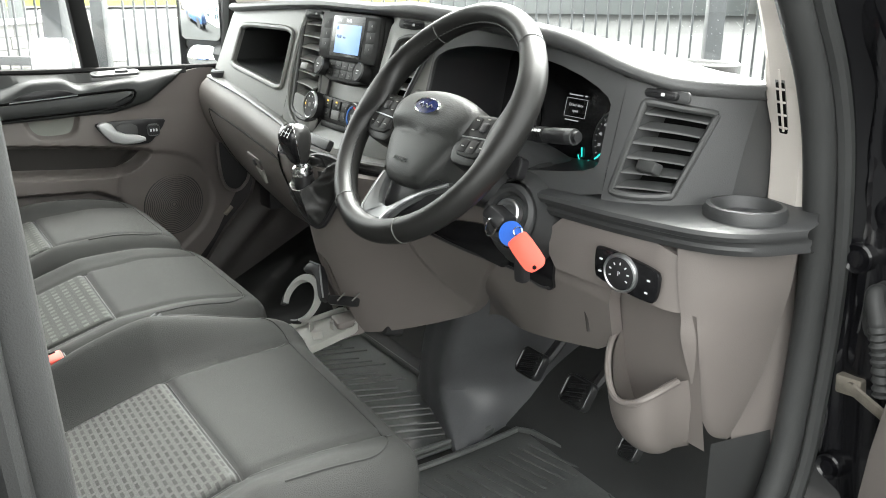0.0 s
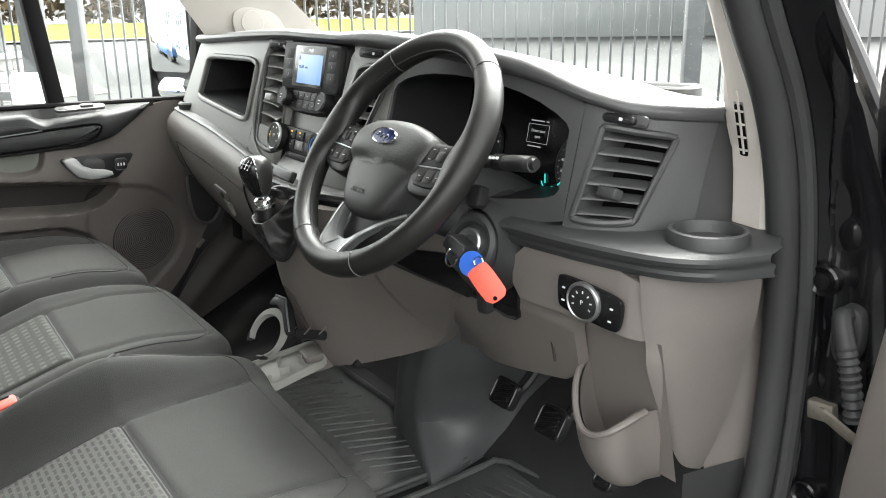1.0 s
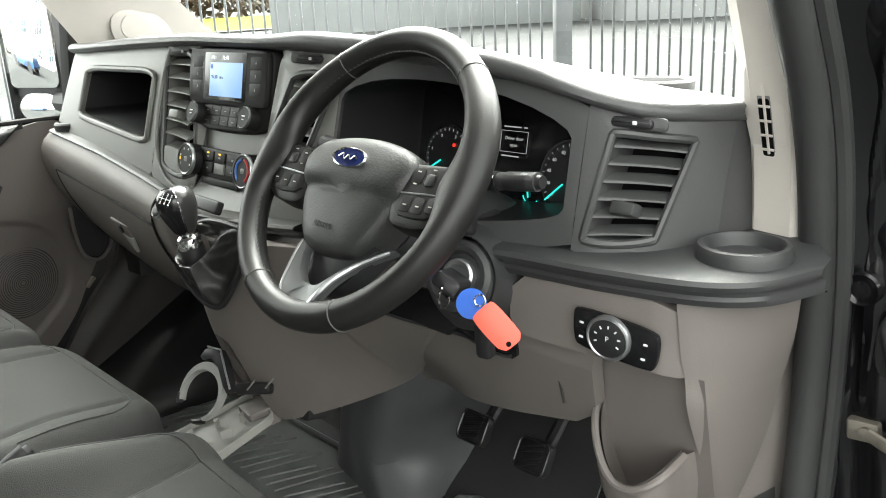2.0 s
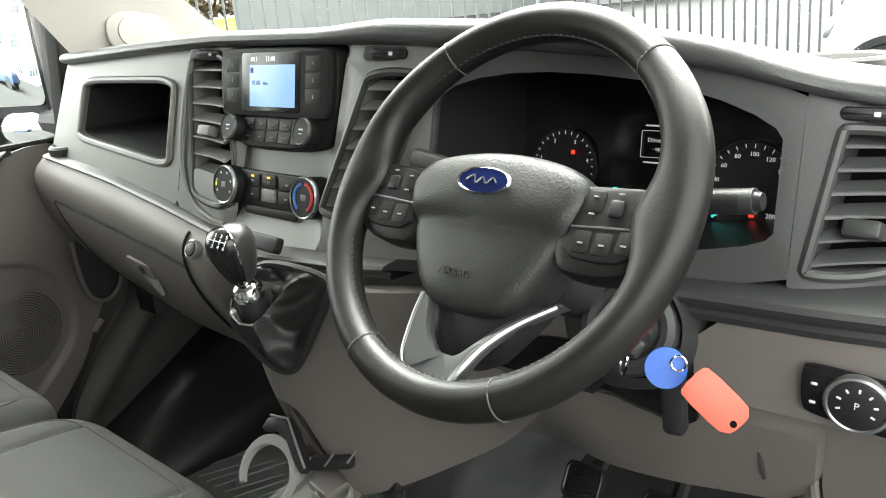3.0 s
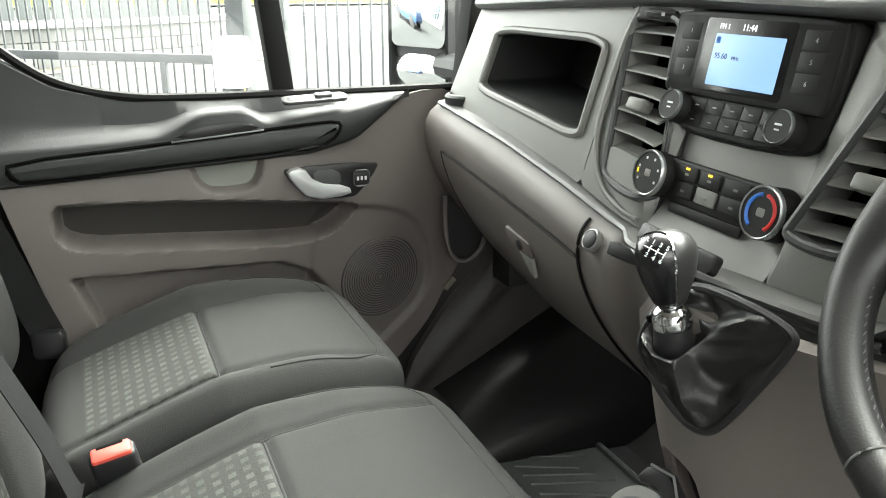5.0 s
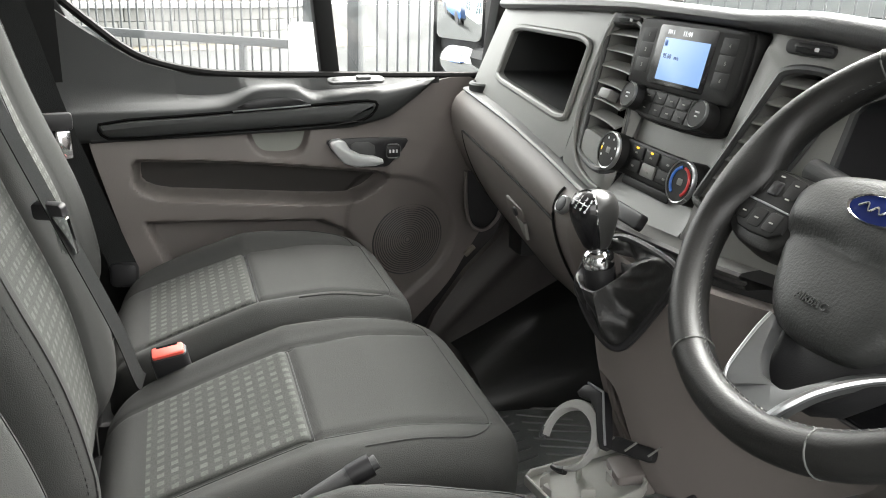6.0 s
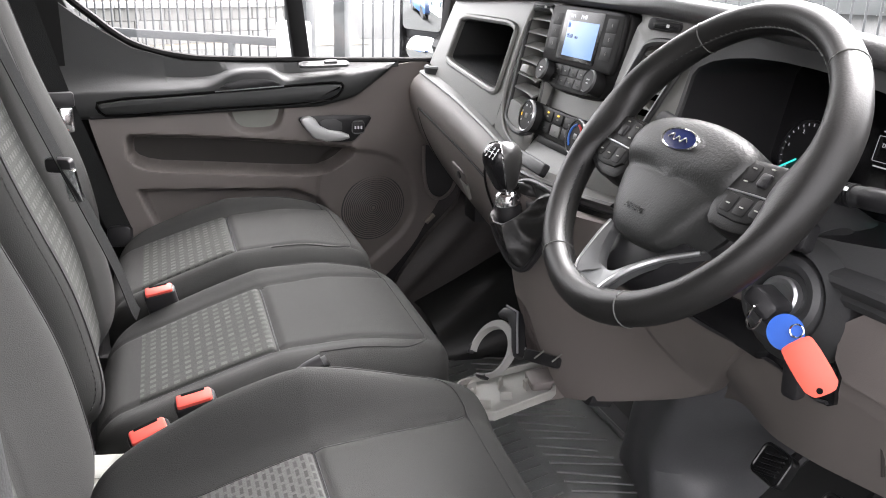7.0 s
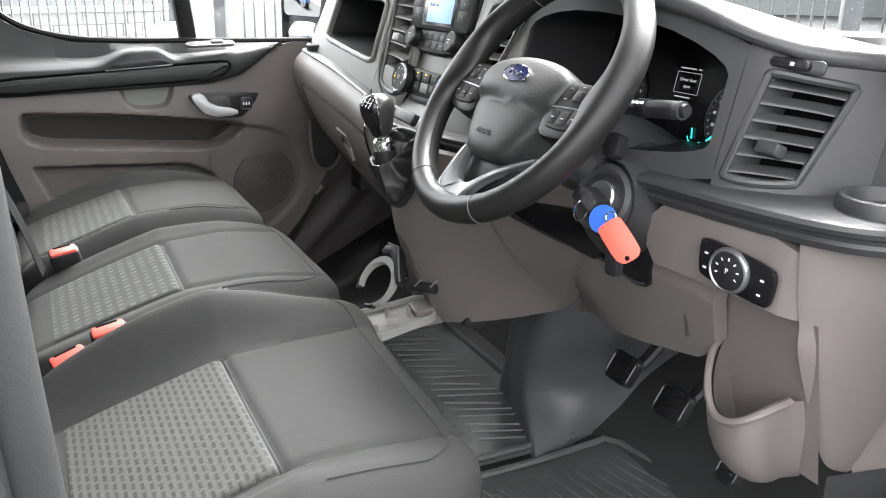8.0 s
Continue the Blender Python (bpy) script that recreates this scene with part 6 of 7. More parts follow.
def pillar_relief(a, z):
    """Pressed steel: a long raised channel, dents round the bolts, a lean-back above the dashboard."""
    lean = np.interp(z, [1.20, 1.263, 1.366, 1.459, 1.59, 1.76], [0.0, 0.012, 0.050, 0.105, 0.185, 0.29])
    c = 0.782 + (1.24 - z) * 0.03
    rib = np.exp(-((np.abs(a - c) - 0.010) / 0.0035) ** 2) * soft_step(np.abs(z - 1.13) - 0.115, 0.03)
    rib2 = np.exp(-((a - 0.812 - 0.02 * np.sin(z * 9)) / 0.006) ** 2) * soft_step(np.abs(z - 1.33) - 0.10, 0.05)
    cap = np.exp(-(((a - 0.811) / 0.013) ** 2 + ((z - 1.213) / 0.019) ** 2) ** 2)
    dents = 0.004 * np.sin(z * 31 + a * 60) * np.sin(z * 13 - a * 80)
    return lean + 0.008 * rib + 0.008 * rib2 + 0.009 * cap + dents - 0.10 * np.clip(a - 0.85, 0, 1)


part("panel", moulded(PM, span(0.735, 0.90, 60), span(0.50, 1.76, 240), pillar_relief, [(0.735, 0.50), (0.90, 0.50), (0.90, 1.20), (0.855, 1.26), (0.815, 1.45), (0.80, 1.76), (0.735, 1.76)]), PAINT, hinge)
for z, y, k in ((1.152, -0.792, 1.0), (0.86, -0.80, 0.9)):
    mm = basis((0.376, y, z), (0, -1, 0), (0, 0, 1)) @ Matrix.Scale(k, 4)
    part("bolt_plate", lathe(B(), [(0.020, -0.01), (0.020, 0.005), (0.0175, 0.008), (0.0145, 0.005), (0.0115, 0.004), (0.0105, 0.009), (0.006, 0.010), (0.0, 0.009)], mm, 28), PAINT, hinge)
part("gaiter_plate", plate(B(), soft_outline([(-0.018, 0.036), (0.012, 0.040), (0.020, 0.020), (0.018, -0.034), (-0.018, -0.038)], 2), -0.012, 0.012, basis((0.378, -0.829, 1.092), (0.1, -1, 0), (0, 0, 1)), 0.006), RUBBER, hinge)
part("wiring_gaiter", tube(B(), spline([(0.372, -0.828, 1.118), (0.352, -0.832, 1.118), (0.345, -0.846, 1.085), (0.346, -0.856, 1.045), (0.350, -0.864, 1.00)], 14), lambda t: 0.0115 + 0.0016 * math.sin(t * 110) * ss(0.4, 0.6, t), 14), RUBBER, hinge, "ribbed black wiring gaiter")
part("check_bracket", plate(B(), rr(0.036, 0.026, 0.004), -0.02, 0.006, basis((0.378, -0.807, 0.982), (0, -1, 0.1), (0, 0, 1)), 0.004), GALV0, hinge, "worn steel check strap bracket")
part("bracket_screw", lathe(B(), [(0.007, 0.0), (0.007, 0.005), (0.0, 0.006)], basis((0.371, -0.812, 0.984), (0, -1, 0), (0, 0, 1)), 14), GALV0, hinge)
part("check_strap", tube(B(), [(0.368, -0.815, 0.984), (0.362, -0.845, 0.976), (0.352, -0.90, 0.962)], 0.0035, 8, flat=2.4), GALV0, hinge, "steel check strap")
part("upper_bracket", tube(B(), spline([(0.300, -0.738, 1.396), (0.304, -0.752, 1.408), (0.312, -0.768, 1.404), (0.322, -0.785, 1.410), (0.330, -0.80, 1.402)], 8), lambda t: 0.007 - 0.003 * t, 10, flat=0.6), PAINT, hinge)
part("upper_clip", plate(B(), rr(0.018, 0.012, 0.003), -0.006, 0.006, basis((0.318, -0.782, 1.400), (0, -1, 0.4), (-0.4, 0, 1)), 0.003), BLACK, hinge)

HM = basis((0.33, -0.85, 1.0), (-0.26, -0.966, 0), (0, 0, 1))
odoor = thing("driver_door", "open driver's door with taupe inner trim and black frame", "door", HM, kind="structure")
part("shell", plate(B(), soft_outline([(0.10, 0.20), (0.08, -0.38), (0.14, -0.45), (1.0, -0.45), (1.05, 0.26), (0.5, 0.26)], 2), -0.13, -0.03, HM, 0.02), PAINT, odoor)
trim_ = part("inner_trim", plate(B(), soft_outline([(0.054, 0.190), (0.030, 0.02), (0.014, -0.095), (0.012, -0.24), (0.03, -0.40), (0.30, -0.42), (1.0, -0.42), (1.02, 0.27), (0.60, 0.25), (0.30, 0.215), (0.12, 0.195)], 1), -0.05, 0.0, HM, 0.010), TAUPE, odoor, "taupe moulded door trim")
part("pocket_line", tube(B(), [HM @ Vector(q) for q in ((0.11, -0.02, 0.001), (0.30, 0.03, 0.001), (0.7, 0.06, 0.001))], 0.004, 6), SHADE_AND_SEAM, trim_)
part("window_frame", tube(B(), [HM @ Vector(q) for q in ((-0.015, 0.325, -0.05), (-0.08, 0.41, -0.055), (-0.136, 0.48, -0.06), (-0.28, 0.66, -0.09))], 0.010, 10), PAINT, odoor)
part("corner_cover", plate(B(), soft_outline([(-0.092, 0.391), (-0.066, 0.388), (-0.025, 0.337), (-0.016, 0.300), (-0.024, 0.290), (-0.060, 0.270), (-0.072, 0.290), (-0.083, 0.325)], 1), -0.065, -0.05, HM, 0.004), CHARCOAL, odoor, "charcoal cover in the door's front corner")
part("frame_post", plate(B(), soft_outline([(0.010, 0.520), (-0.010, 0.470), (-0.036, 0.419), (-0.034, 0.330), (-0.006, 0.252), (0.034, 0.224), (0.055, 0.180), (0.30, 0.180), (0.34, 0.30), (0.10, 0.36), (0.10, 0.56)], 1), -0.12, -0.035, HM, 0.012), PAINT, odoor, "gloss black door frame")
part("frame_bead", tube(B(), spline([HM @ Vector(q) for q in ((0.03, 0.50, -0.035), (0.004, 0.42, -0.032), (0.006, 0.33, -0.030), (0.036, 0.262, -0.028), (0.064, 0.215, -0.026))], 8), 0.009, 10), PAINT, odoor)
part("sash", tube(B(), [HM @ Vector(q) for q in ((0.05, 0.30, -0.08), (0.06, 0.60, -0.12), (0.30, 0.84, -0.15), (0.98, 0.86, -0.15), (1.02, 0.26, -0.08))], 0.022, 10), PAINT, odoor)
bm = B()
strip(bm, [[HM @ Vector(q) for q in ((0.08, 0.30, -0.09), (1.01, 0.26, -0.09), (0.98, 0.86, -0.15), (0.30, 0.84, -0.15), (0.09, 0.60, -0.12))]], True, True)
gl = part("pane", bm, GLASS, odoor)
gl.visible_shadow = False

# rear post beside the driver
bm = B()
surface(bm, lambda u, v: Vector((-0.60 - 0.20 * v, -0.735 + 0.02 * v, 0.62 + 1.35 * u)), [i / 8 for i in range(9)], [i / 6 for i in range(7)])
setting("pillar_rear_driver", bm, GREY, "grey trim of the post behind the driver's door", "pillar")
bm = B()
surface(bm, lambda u, v: Vector((-0.62 - 0.5 * v, -0.80 - 0.15 * math.sin(v * 2.5), 0.4 + 1.55 * u)), [i / 8 for i in range(9)], [i / 8 for i in range(9)])
setting("body_side_driver", bm, PAINT, "gloss black van body side behind the doorway", "wall")
bm = B()
box(bm, (0.85, 0.13, 0.10), Matrix.Translation((-0.15, -0.79, 0.515)), 0.02)
setting("door_sill", bm, PAINT, "gloss black door sill", "trim")
bm = B()
box(bm, (0.80, 0.10, 0.012), Matrix.Translation((-0.15, -0.70, 0.562)), 0.004)
setting("sill_tread", bm, RUBBER, "grained black plastic sill tread", "trim")


# ---------------------------------------------------------------- windscreen and passenger side pillar
bm = B()
def ws(u, v):
    y = -0.70 + 1.50 * v
    bow = max(0.0, 1 - (2 * v - 1) ** 2)
    return Vector((0.60 + 0.25 * bow ** 0.8 - (0.62 + 0.10 * bow) * u - 0.05 * math.sin(math.pi * u), y * (1 - 0.10 * u) + 0.005 * u, 1.28 + 0.02 * bow + 0.66 * u))
surface(bm, ws, [i / 10 for i in range(11)], [i / 16 for i in range(17)])
wsg = setting("windscreen", bm, GLASS, "clear laminated windscreen with rain specks", "windscreen")
wsg.visible_shadow = False
DROP = mat("water_drop", (0.75, 0.78, 0.78), 0.05, spec=0.8)
rng = random.Random(11)
bm = B()
for _ in range(900):
    u, v = 0.02 + 0.40 * rng.random() ** 1.6, 0.02 + 0.34 * rng.random() ** 1.8 if rng.random() < 0.8 else rng.random()
    c, r = ws(u, v), 0.0004 + 0.0009 * rng.random() ** 2
    n_ = (ws(u + 0.01, v) - c).cross(ws(u, v + 0.01) - c).normalized()
    e1 = n_.cross(Vector((0, 1, 0.3))).normalized()
    e2 = n_.cross(e1)
    ring = [bm.verts.new(c + (e1 * math.cos(k * 1.2566) + e2 * math.sin(k * 1.2566) * rng.uniform(0.8, 1.5)) * r) for k in range(5)]
    tip = bm.verts.new(c + n_ * r * 0.5)
    for k in range(5):
        bm.faces.new((ring[k], ring[(k + 1) % 5], tip))
tagged(part("rain_drops", bm, DROP), "scattered small rain drops on the windscreen", "water", "", "stuff")

# pale trim at the foot of the passenger side pillar, with a round speaker bulge
bm = B()
def pil_p(u, v):
    x = 0.20 + 0.32 * v * (1 - u * 0.70) - 0.42 * u
    return Vector((x, 0.800 - 0.07 * v - 0.06 * u, 1.40 + 0.58 * u - 0.015 * v))
surface(bm, pil_p, [i / 12 for i in range(13)], [i / 10 for i in range(11)])
ppil = setting("pillar_trim_passenger", bm, BEIGE, "pale grey windscreen pillar trim with a speaker cover", "pillar")
om = basis((0.310, 0.757, 1.450), (0.98, -0.20, 0), (-0.05, -0.1, 1))
sp = part("speaker_cover", plate(B(), soft_outline([(-0.055, 0.035), (0.02, 0.045), (0.065, 0.0), (0.075, -0.035), (-0.050, -0.040), (-0.065, 0.0)], 2), -0.004, 0.006, om, 0.004), BEIGE, ppil)
part("speaker_dome", lathe(B(), [(0.030, 0.005), (0.028, 0.0085), (0.0, 0.0095)], om @ T(-0.012, 0.0), 32), BEIGE, sp)


# ================================================================ passenger door
DM = basis((0, 0.84, 0), (1, 0, 0), (0, 0, 1))
pdoor = thing("door_1", "closed passenger door with taupe and dark grey moulded trim", "door", DM, kind="structure")
CARD = soft_outline([(-0.628, 1.172), (-0.620, 1.13), (-0.600, 1.05), (-0.575, 0.95), (-0.560, 0.88), (-0.560, 0.70), (-0.560, 0.53), (-0.15, 0.53), (-0.085, 0.60), (0.014, 0.708), (0.069, 0.761), (0.108, 0.806), (0.137, 0.860), (0.166, 0.905), (0.19, 0.95), (0.19, 1.255), (0.16, 1.260), (0.052, 1.260), (0.000, 1.234), (-0.06, 1.200), (-0.14, 1.182), (-0.40, 1.172)], 1)
POCKET = soft_outline([(-0.552, 1.110), (-0.535, 1.112), (-0.380, 1.104), (-0.200, 1.086), (-0.060, 1.066), (-0.066, 1.050), (-0.110, 1.018), (-0.160, 1.014), (-0.385, 1.034), (-0.548, 1.046)], 2)
BELOW = [(-0.535, 0.992), (-0.380, 0.986), (-0.205, 0.976), (-0.150, 0.950), (-0.110, 0.900), (-0.115, 0.83), (-0.060, 0.740), (-0.060, 0.52), (-0.50, 0.52), (-0.500, 0.895)]
BOSS = soft_outline([(-0.110, 1.055), (-0.060, 1.062), (0.000, 1.052), (0.055, 1.028), (0.090, 0.980), (0.108, 0.910), (0.085, 0.845), (0.030, 0.800), (-0.060, 0.730), (-0.16, 0.74), (-0.15, 0.96), (-0.140, 1.020)], 2)
CUP = soft_outline([(-0.344, 1.200), (-0.338, 1.148), (-0.322, 1.124), (-0.300, 1.118), (-0.262, 1.118), (-0.240, 1.124), (-0.228, 1.148), (-0.220, 1.200)], 2)


def card(x, z):
    """The door card's relief: a long open pocket, a stepped loudspeaker boss and the hollow under the grab handle."""
    bend = lambda q: 0.5 * (q + np.sqrt(q * q + 0.0016))
    w = 0.046 - 0.18 * bend(x + 0.16) - 0.10 * bend(1.06 - z) * glide(-0.35, -0.10, x)
    w -= 0.011 * soft_step(inside(x, z, BOSS), 0.014)
    w -= 0.055 * soft_step(inside(x, z, POCKET), 0.016)
    w -= 0.032 * soft_step(inside(x, z, BELOW), 0.014) * (1 - glide(-0.17, -0.10, x) * glide(0.90, 0.97, z))
    w -= 0.017 * soft_step(inside(x, z, CUP), 0.012)
    return w + 0.004 * np.sin(np.clip((z - 0.97) / 0.2, 0, 1) * np.pi)


part("door_card", moulded(DM, span(-0.635, 0.20, 200), span(0.52, 1.27, 180), card, CARD, 0.04), TAUPE, pdoor, "taupe moulded door card with an open pocket", 40)
# sheet laid over the pocket, with the pocket's shade put into its colour
part("pocket_shade", moulded(DM, span(-0.55, -0.06, 90), span(1.00, 1.115, 40), lambda x, z: card(x, z) + 0.0015, POCKET, 0.0, -0.009), SHADE_AND_SEAM, pdoor, "dark sheet that paints the shade inside the open door pocket", 40)
part("pull_cup", moulded(DM, span(-0.345, -0.22, 40), span(1.11, 1.20, 30), lambda x, z: card(x, z) + 0.0012, CUP, 0.0, -0.005), CUPGREY, pdoor, "grey moulded pull cup")
part("card_back", plate(B(), [(-0.66, 0.50), (0.30, 0.50), (0.34, 1.255), (-0.66, 1.255)], -0.10, -0.06, DM, 0.003), BLACK, pdoor)
part("rear_corner", plate(B(), [(-0.78, 0.52), (-0.55, 0.52), (-0.555, 0.88), (-0.575, 0.96), (-0.605, 1.06), (-0.625, 1.16), (-0.64, 1.36), (-0.66, 1.400), (-0.76, 1.41)], -0.10, -0.006, DM, 0.003), TRIMBLK, pdoor)
# dark upper shoulder: a ledge that slopes in from the window sill, with the hump of the grab handle
SILL_Z = [(-0.74, 1.41), (-0.68, 1.398), (-0.62, 1.352), (-0.53, 1.295), (-0.43, 1.268), (-0.30, 1.263), (0.05, 1.262)]
EDGE_Z = [(-0.74, 1.205), (-0.45, 1.210), (-0.385, 1.214), (-0.362, 1.222), (-0.330, 1.241), (-0.312, 1.246), (-0.255, 1.248), (-0.240, 1.243), (-0.220, 1.226), (-0.200, 1.224), (-0.09, 1.236), (0.05, 1.258)]
UNDER_Z = [(-0.74, 1.148), (-0.40, 1.158), (-0.14, 1.168), (-0.06, 1.188), (0.00, 1.225), (0.045, 1.258)]


def shoulder_row(x):
    sm = lambda tb: sum(lerp(tb, x + k * 0.008) for k in (-1, 0, 1)) / 3
    a, b, c = sm(SILL_Z), sm(EDGE_Z), sm(UNDER_Z)
    d = 0.056 - 0.030 * ss(-0.09, 0.04, x)
    sec = ((-0.012, a), (0.0, a - 0.003), (0.010, b + 0.35 * (a - b)), (d - 0.022, b + min(0.012, 0.3 * (a - b))), (d - 0.006, b + 0.003), (d, b - 0.004), (d, c + 0.010), (d - 0.006, c + 0.002), (d - 0.014, c), (-0.01, c))
    return [DM @ Vector((x, z, w)) for w, z in sec]


bm = B()
strip(bm, [shoulder_row(-0.74 + 0.785 * i / 110) for i in range(111)], False)
part("shoulder", bm, DOORBLK, pdoor, "charcoal upper door trim with a grab handle", 50)
arm = part("arm_rest", plate(B(), soft_outline([(-0.600, 1.190), (-0.40, 1.200), (-0.38, 1.203), (-0.15, 1.218), (-0.098, 1.220), (-0.092, 1.212), (-0.11, 1.190), (-0.16, 1.180), (-0.40, 1.170), (-0.585, 1.160), (-0.602, 1.172)], 1), 0.050, 0.064, DM, 0.008), DOORBLK, pdoor, "charcoal padded arm rest")
ARM = soft_outline([(-0.604, 1.192), (-0.40, 1.203), (-0.15, 1.221), (-0.096, 1.223), (-0.088, 1.212), (-0.108, 1.187), (-0.16, 1.177), (-0.40, 1.167), (-0.585, 1.157), (-0.606, 1.172)], 1)
part("groove", tube(B(), [DM @ Vector((x, z, 0.0545)) for x, z in ARM], 0.0034, 8, closed=True, up=(0, 1, 0)), DEEP, pdoor)
part("finger_recess", plate(B(), soft_outline([(-0.372, 1.208), (-0.328, 1.230), (-0.250, 1.232), (-0.222, 1.216)], 1), 0.054, 0.0575, DM, 0.001), BLACK, pdoor)
part("silver_line", tube(B(), [DM @ Vector(p) for p in ((-0.368, 1.2065, 0.058), (-0.28, 1.2125, 0.059), (-0.222, 1.2165, 0.058))], 0.0016, 6), SILVER, pdoor, "thin silver line on the grab handle")
part("groove", tube(B(), [DM @ Vector(p) for p in ((-0.62, 1.156, 0.052), (-0.40, 1.164, 0.054), (-0.20, 1.174, 0.054), (-0.12, 1.184, 0.054))], 0.004, 6), BLACK, pdoor)
sw = part("window_switch", plate(B(), rr(0.112, 0.030, 0.012), 0.0, 0.006, basis((-0.130, 0.800, 1.258), (1, 0, 0.03), (0, 1, 0.25)), 0.002), CHARCOAL, pdoor)
part("switch_well", plate(B(), rr(0.095, 0.020, 0.009), 0.006, 0.0066, basis((-0.130, 0.800, 1.258), (1, 0, 0.03), (0, 1, 0.25)), 0.0002), BLACK, sw)
part("rocker", plate(B(), rr(0.030, 0.014, 0.004), 0.005, 0.012, basis((-0.115, 0.800, 1.258), (1, 0, 0.03), (0, 1, 0.25)), 0.003), CHARCOAL, sw)
# handle with its bezel, lever and lock button
DMH = DM @ T(0, 0, 0.020)
hb_ = part("handle_bezel", plate(B(), soft_outline([(-0.188, 1.148), (-0.03, 1.148), (-0.022, 1.138), (-0.06, 1.092), (-0.075, 1.086), (-0.150, 1.090), (-0.192, 1.136)], 1), 0.026, 0.031, DMH, 0.002), BLACK, pdoor, "black handle recess")
part("lever", plate(B(), soft_outline([(-0.189, 1.146), (-0.160, 1.150), (-0.140, 1.119), (-0.080, 1.109), (-0.076, 1.093), (-0.150, 1.090), (-0.183, 1.127)], 1), 0.031, 0.044, DMH, 0.005), LEVER, hb_, "satin silver door lever")
part("lever_well", plate(B(), soft_outline([(-0.145, 1.140), (-0.095, 1.140), (-0.092, 1.108), (-0.138, 1.118)], 1), 0.031, 0.0325, DMH, 0.001), CHARCOAL, hb_)
lk = part("lock_switch", frame_ring(B(), inset(rr(0.030, 0.030, 0.008, 5, -0.056, 1.120), 0.0), rr(0.026, 0.026, 0.006, 5, -0.056, 1.120), 0.031, 0.035, DMH, 0.001), SATIN, hb_, "lock switch with a satin frame")
part("lock_button", plate(B(), rr(0.027, 0.023, 0.005, 5, -0.056, 1.120), 0.031, 0.0345, DMH, 0.001), BLACK, lk)
for k in (-0.007, 0.0, 0.007):
    part("symbol", plate(B(), rr(0.004, 0.007, 0.001, 3, -0.056 + k, 1.120), 0.0345, 0.0350, DMH, 0.0002), WHITE, lk)
# loudspeaker with concentric rings
SPK = DM @ basis((-0.010, 0.912, -0.036), (1, 0, -0.18), (0, 1, 0.10))
spk = part("loudspeaker", lathe(B(), [(0.086, 0.010), (0.086, 0.026), (0.082, 0.029), (0.078, 0.026), (0.0, 0.027)], SPK, 48), DARKCH, pdoor, "round door loudspeaker grille")
for k in range(15):
    part("grille_ring", tube(B(), [SPK @ Vector(((0.006 + k * 0.0050) * math.cos(a), (0.006 + k * 0.0050) * math.sin(a), 0.0275)) for a in [2 * math.pi * i / 40 for i in range(40)]], 0.0013, 5, closed=True, up=(0, 1, 0)), DARKCH, spk)
# window frame, divider post, sill rubber and panes
part("sill_rubber", tube(B(), spline([DM @ Vector(p) for p in ((0.33, 1.262, -0.02), (0.1, 1.262, -0.012), (-0.30, 1.266, -0.010), (-0.43, 1.274, -0.010), (-0.53, 1.302, -0.012), (-0.61, 1.362, -0.016), (-0.68, 1.425, -0.02))], 8), 0.008, 8), TRIMBLK, pdoor, "black window sill rubber")
part("divider_post", plate(B(), [(-0.188, 1.26), (-0.150, 1.26), (-0.222, 1.90), (-0.258, 1.90)], -0.045, -0.012, DM, 0.004), TRIMBLK, pdoor, "black window divider post")
part("door_frame", tube(B(), spline([DM @ Vector(p) for p in ((-0.70, 1.40, -0.03), (-0.74, 1.62, -0.05), (-0.72, 1.88, -0.10), (-0.30, 1.93, -0.12), (-0.05, 1.90, -0.11), (0.10, 1.70, -0.07), (0.26, 1.45, -0.03), (0.34, 1.27, -0.02))], 8), 0.030, 10), TRIMBLK, pdoor, "black window frame")
bm = B()
strip(bm, [[DM @ Vector(p) for p in ((0.33, 1.255, -0.035), (0.26, 1.45, -0.045), (0.10, 1.70, -0.085), (-0.05, 1.90, -0.12), (-0.72, 1.88, -0.12), (-0.74, 1.62, -0.065), (-0.70, 1.40, -0.045), (-0.5, 1.255, -0.035))]], True, True)
pg = part("pane", bm, GLASS, pdoor, "clear side window glass")
pg.visible_shadow = False
# black sail panel in the front corner of the window
part("sail_panel", plate(B(), [(0.16, 1.26), (0.36, 1.26), (0.28, 1.45), (0.20, 1.58)], -0.05, -0.004, DM, 0.004), TRIMBLK, pdoor, "black mirror mounting panel")
# rear post trim behind the passenger door
bm = B()
surface(bm, lambda u, v: Vector((-0.66 - 0.30 * v, 0.825 - 0.03 * v, 0.62 + 1.35 * u)), [i / 8 for i in range(9)], [i / 6 for i in range(7)])
setting("pillar_rear_passenger", bm, TRIMBLK, "black trim of the post behind the passenger door", "pillar")
kp = setting("kick_panel_passenger", moulded(basis((0, 0.845, 0), (1, 0, 0), (0, 0, 1)), span(0.02, 0.86, 70), span(0.50, 1.32, 60), lambda x, z: 0.006 * np.sin((x - z) * 22) - 0.05 * np.clip(x - 0.3, 0, 1) + 0.02 * np.exp(-((x - z + 0.62) / 0.03) ** 2), [(0.210, 0.905), (0.137, 0.829), (0.063, 0.725), (0.030, 0.66), (0.02, 0.51), (0.85, 0.51), (0.85, 1.31), (0.30, 1.31), (0.26, 1.10)], 0.02), KICK, "dark taupe kick panel beside the passenger's footwell", "panel")
part("striker_plate", plate(B(), rr(0.030, 0.012, 0.003), 0.0, 0.006, basis((0.145, 0.865, 0.868), (0.72, 0, 0.69), (-0.69, 0, 0.72)), 0.002), GALV0, kp, "small worn steel plate")
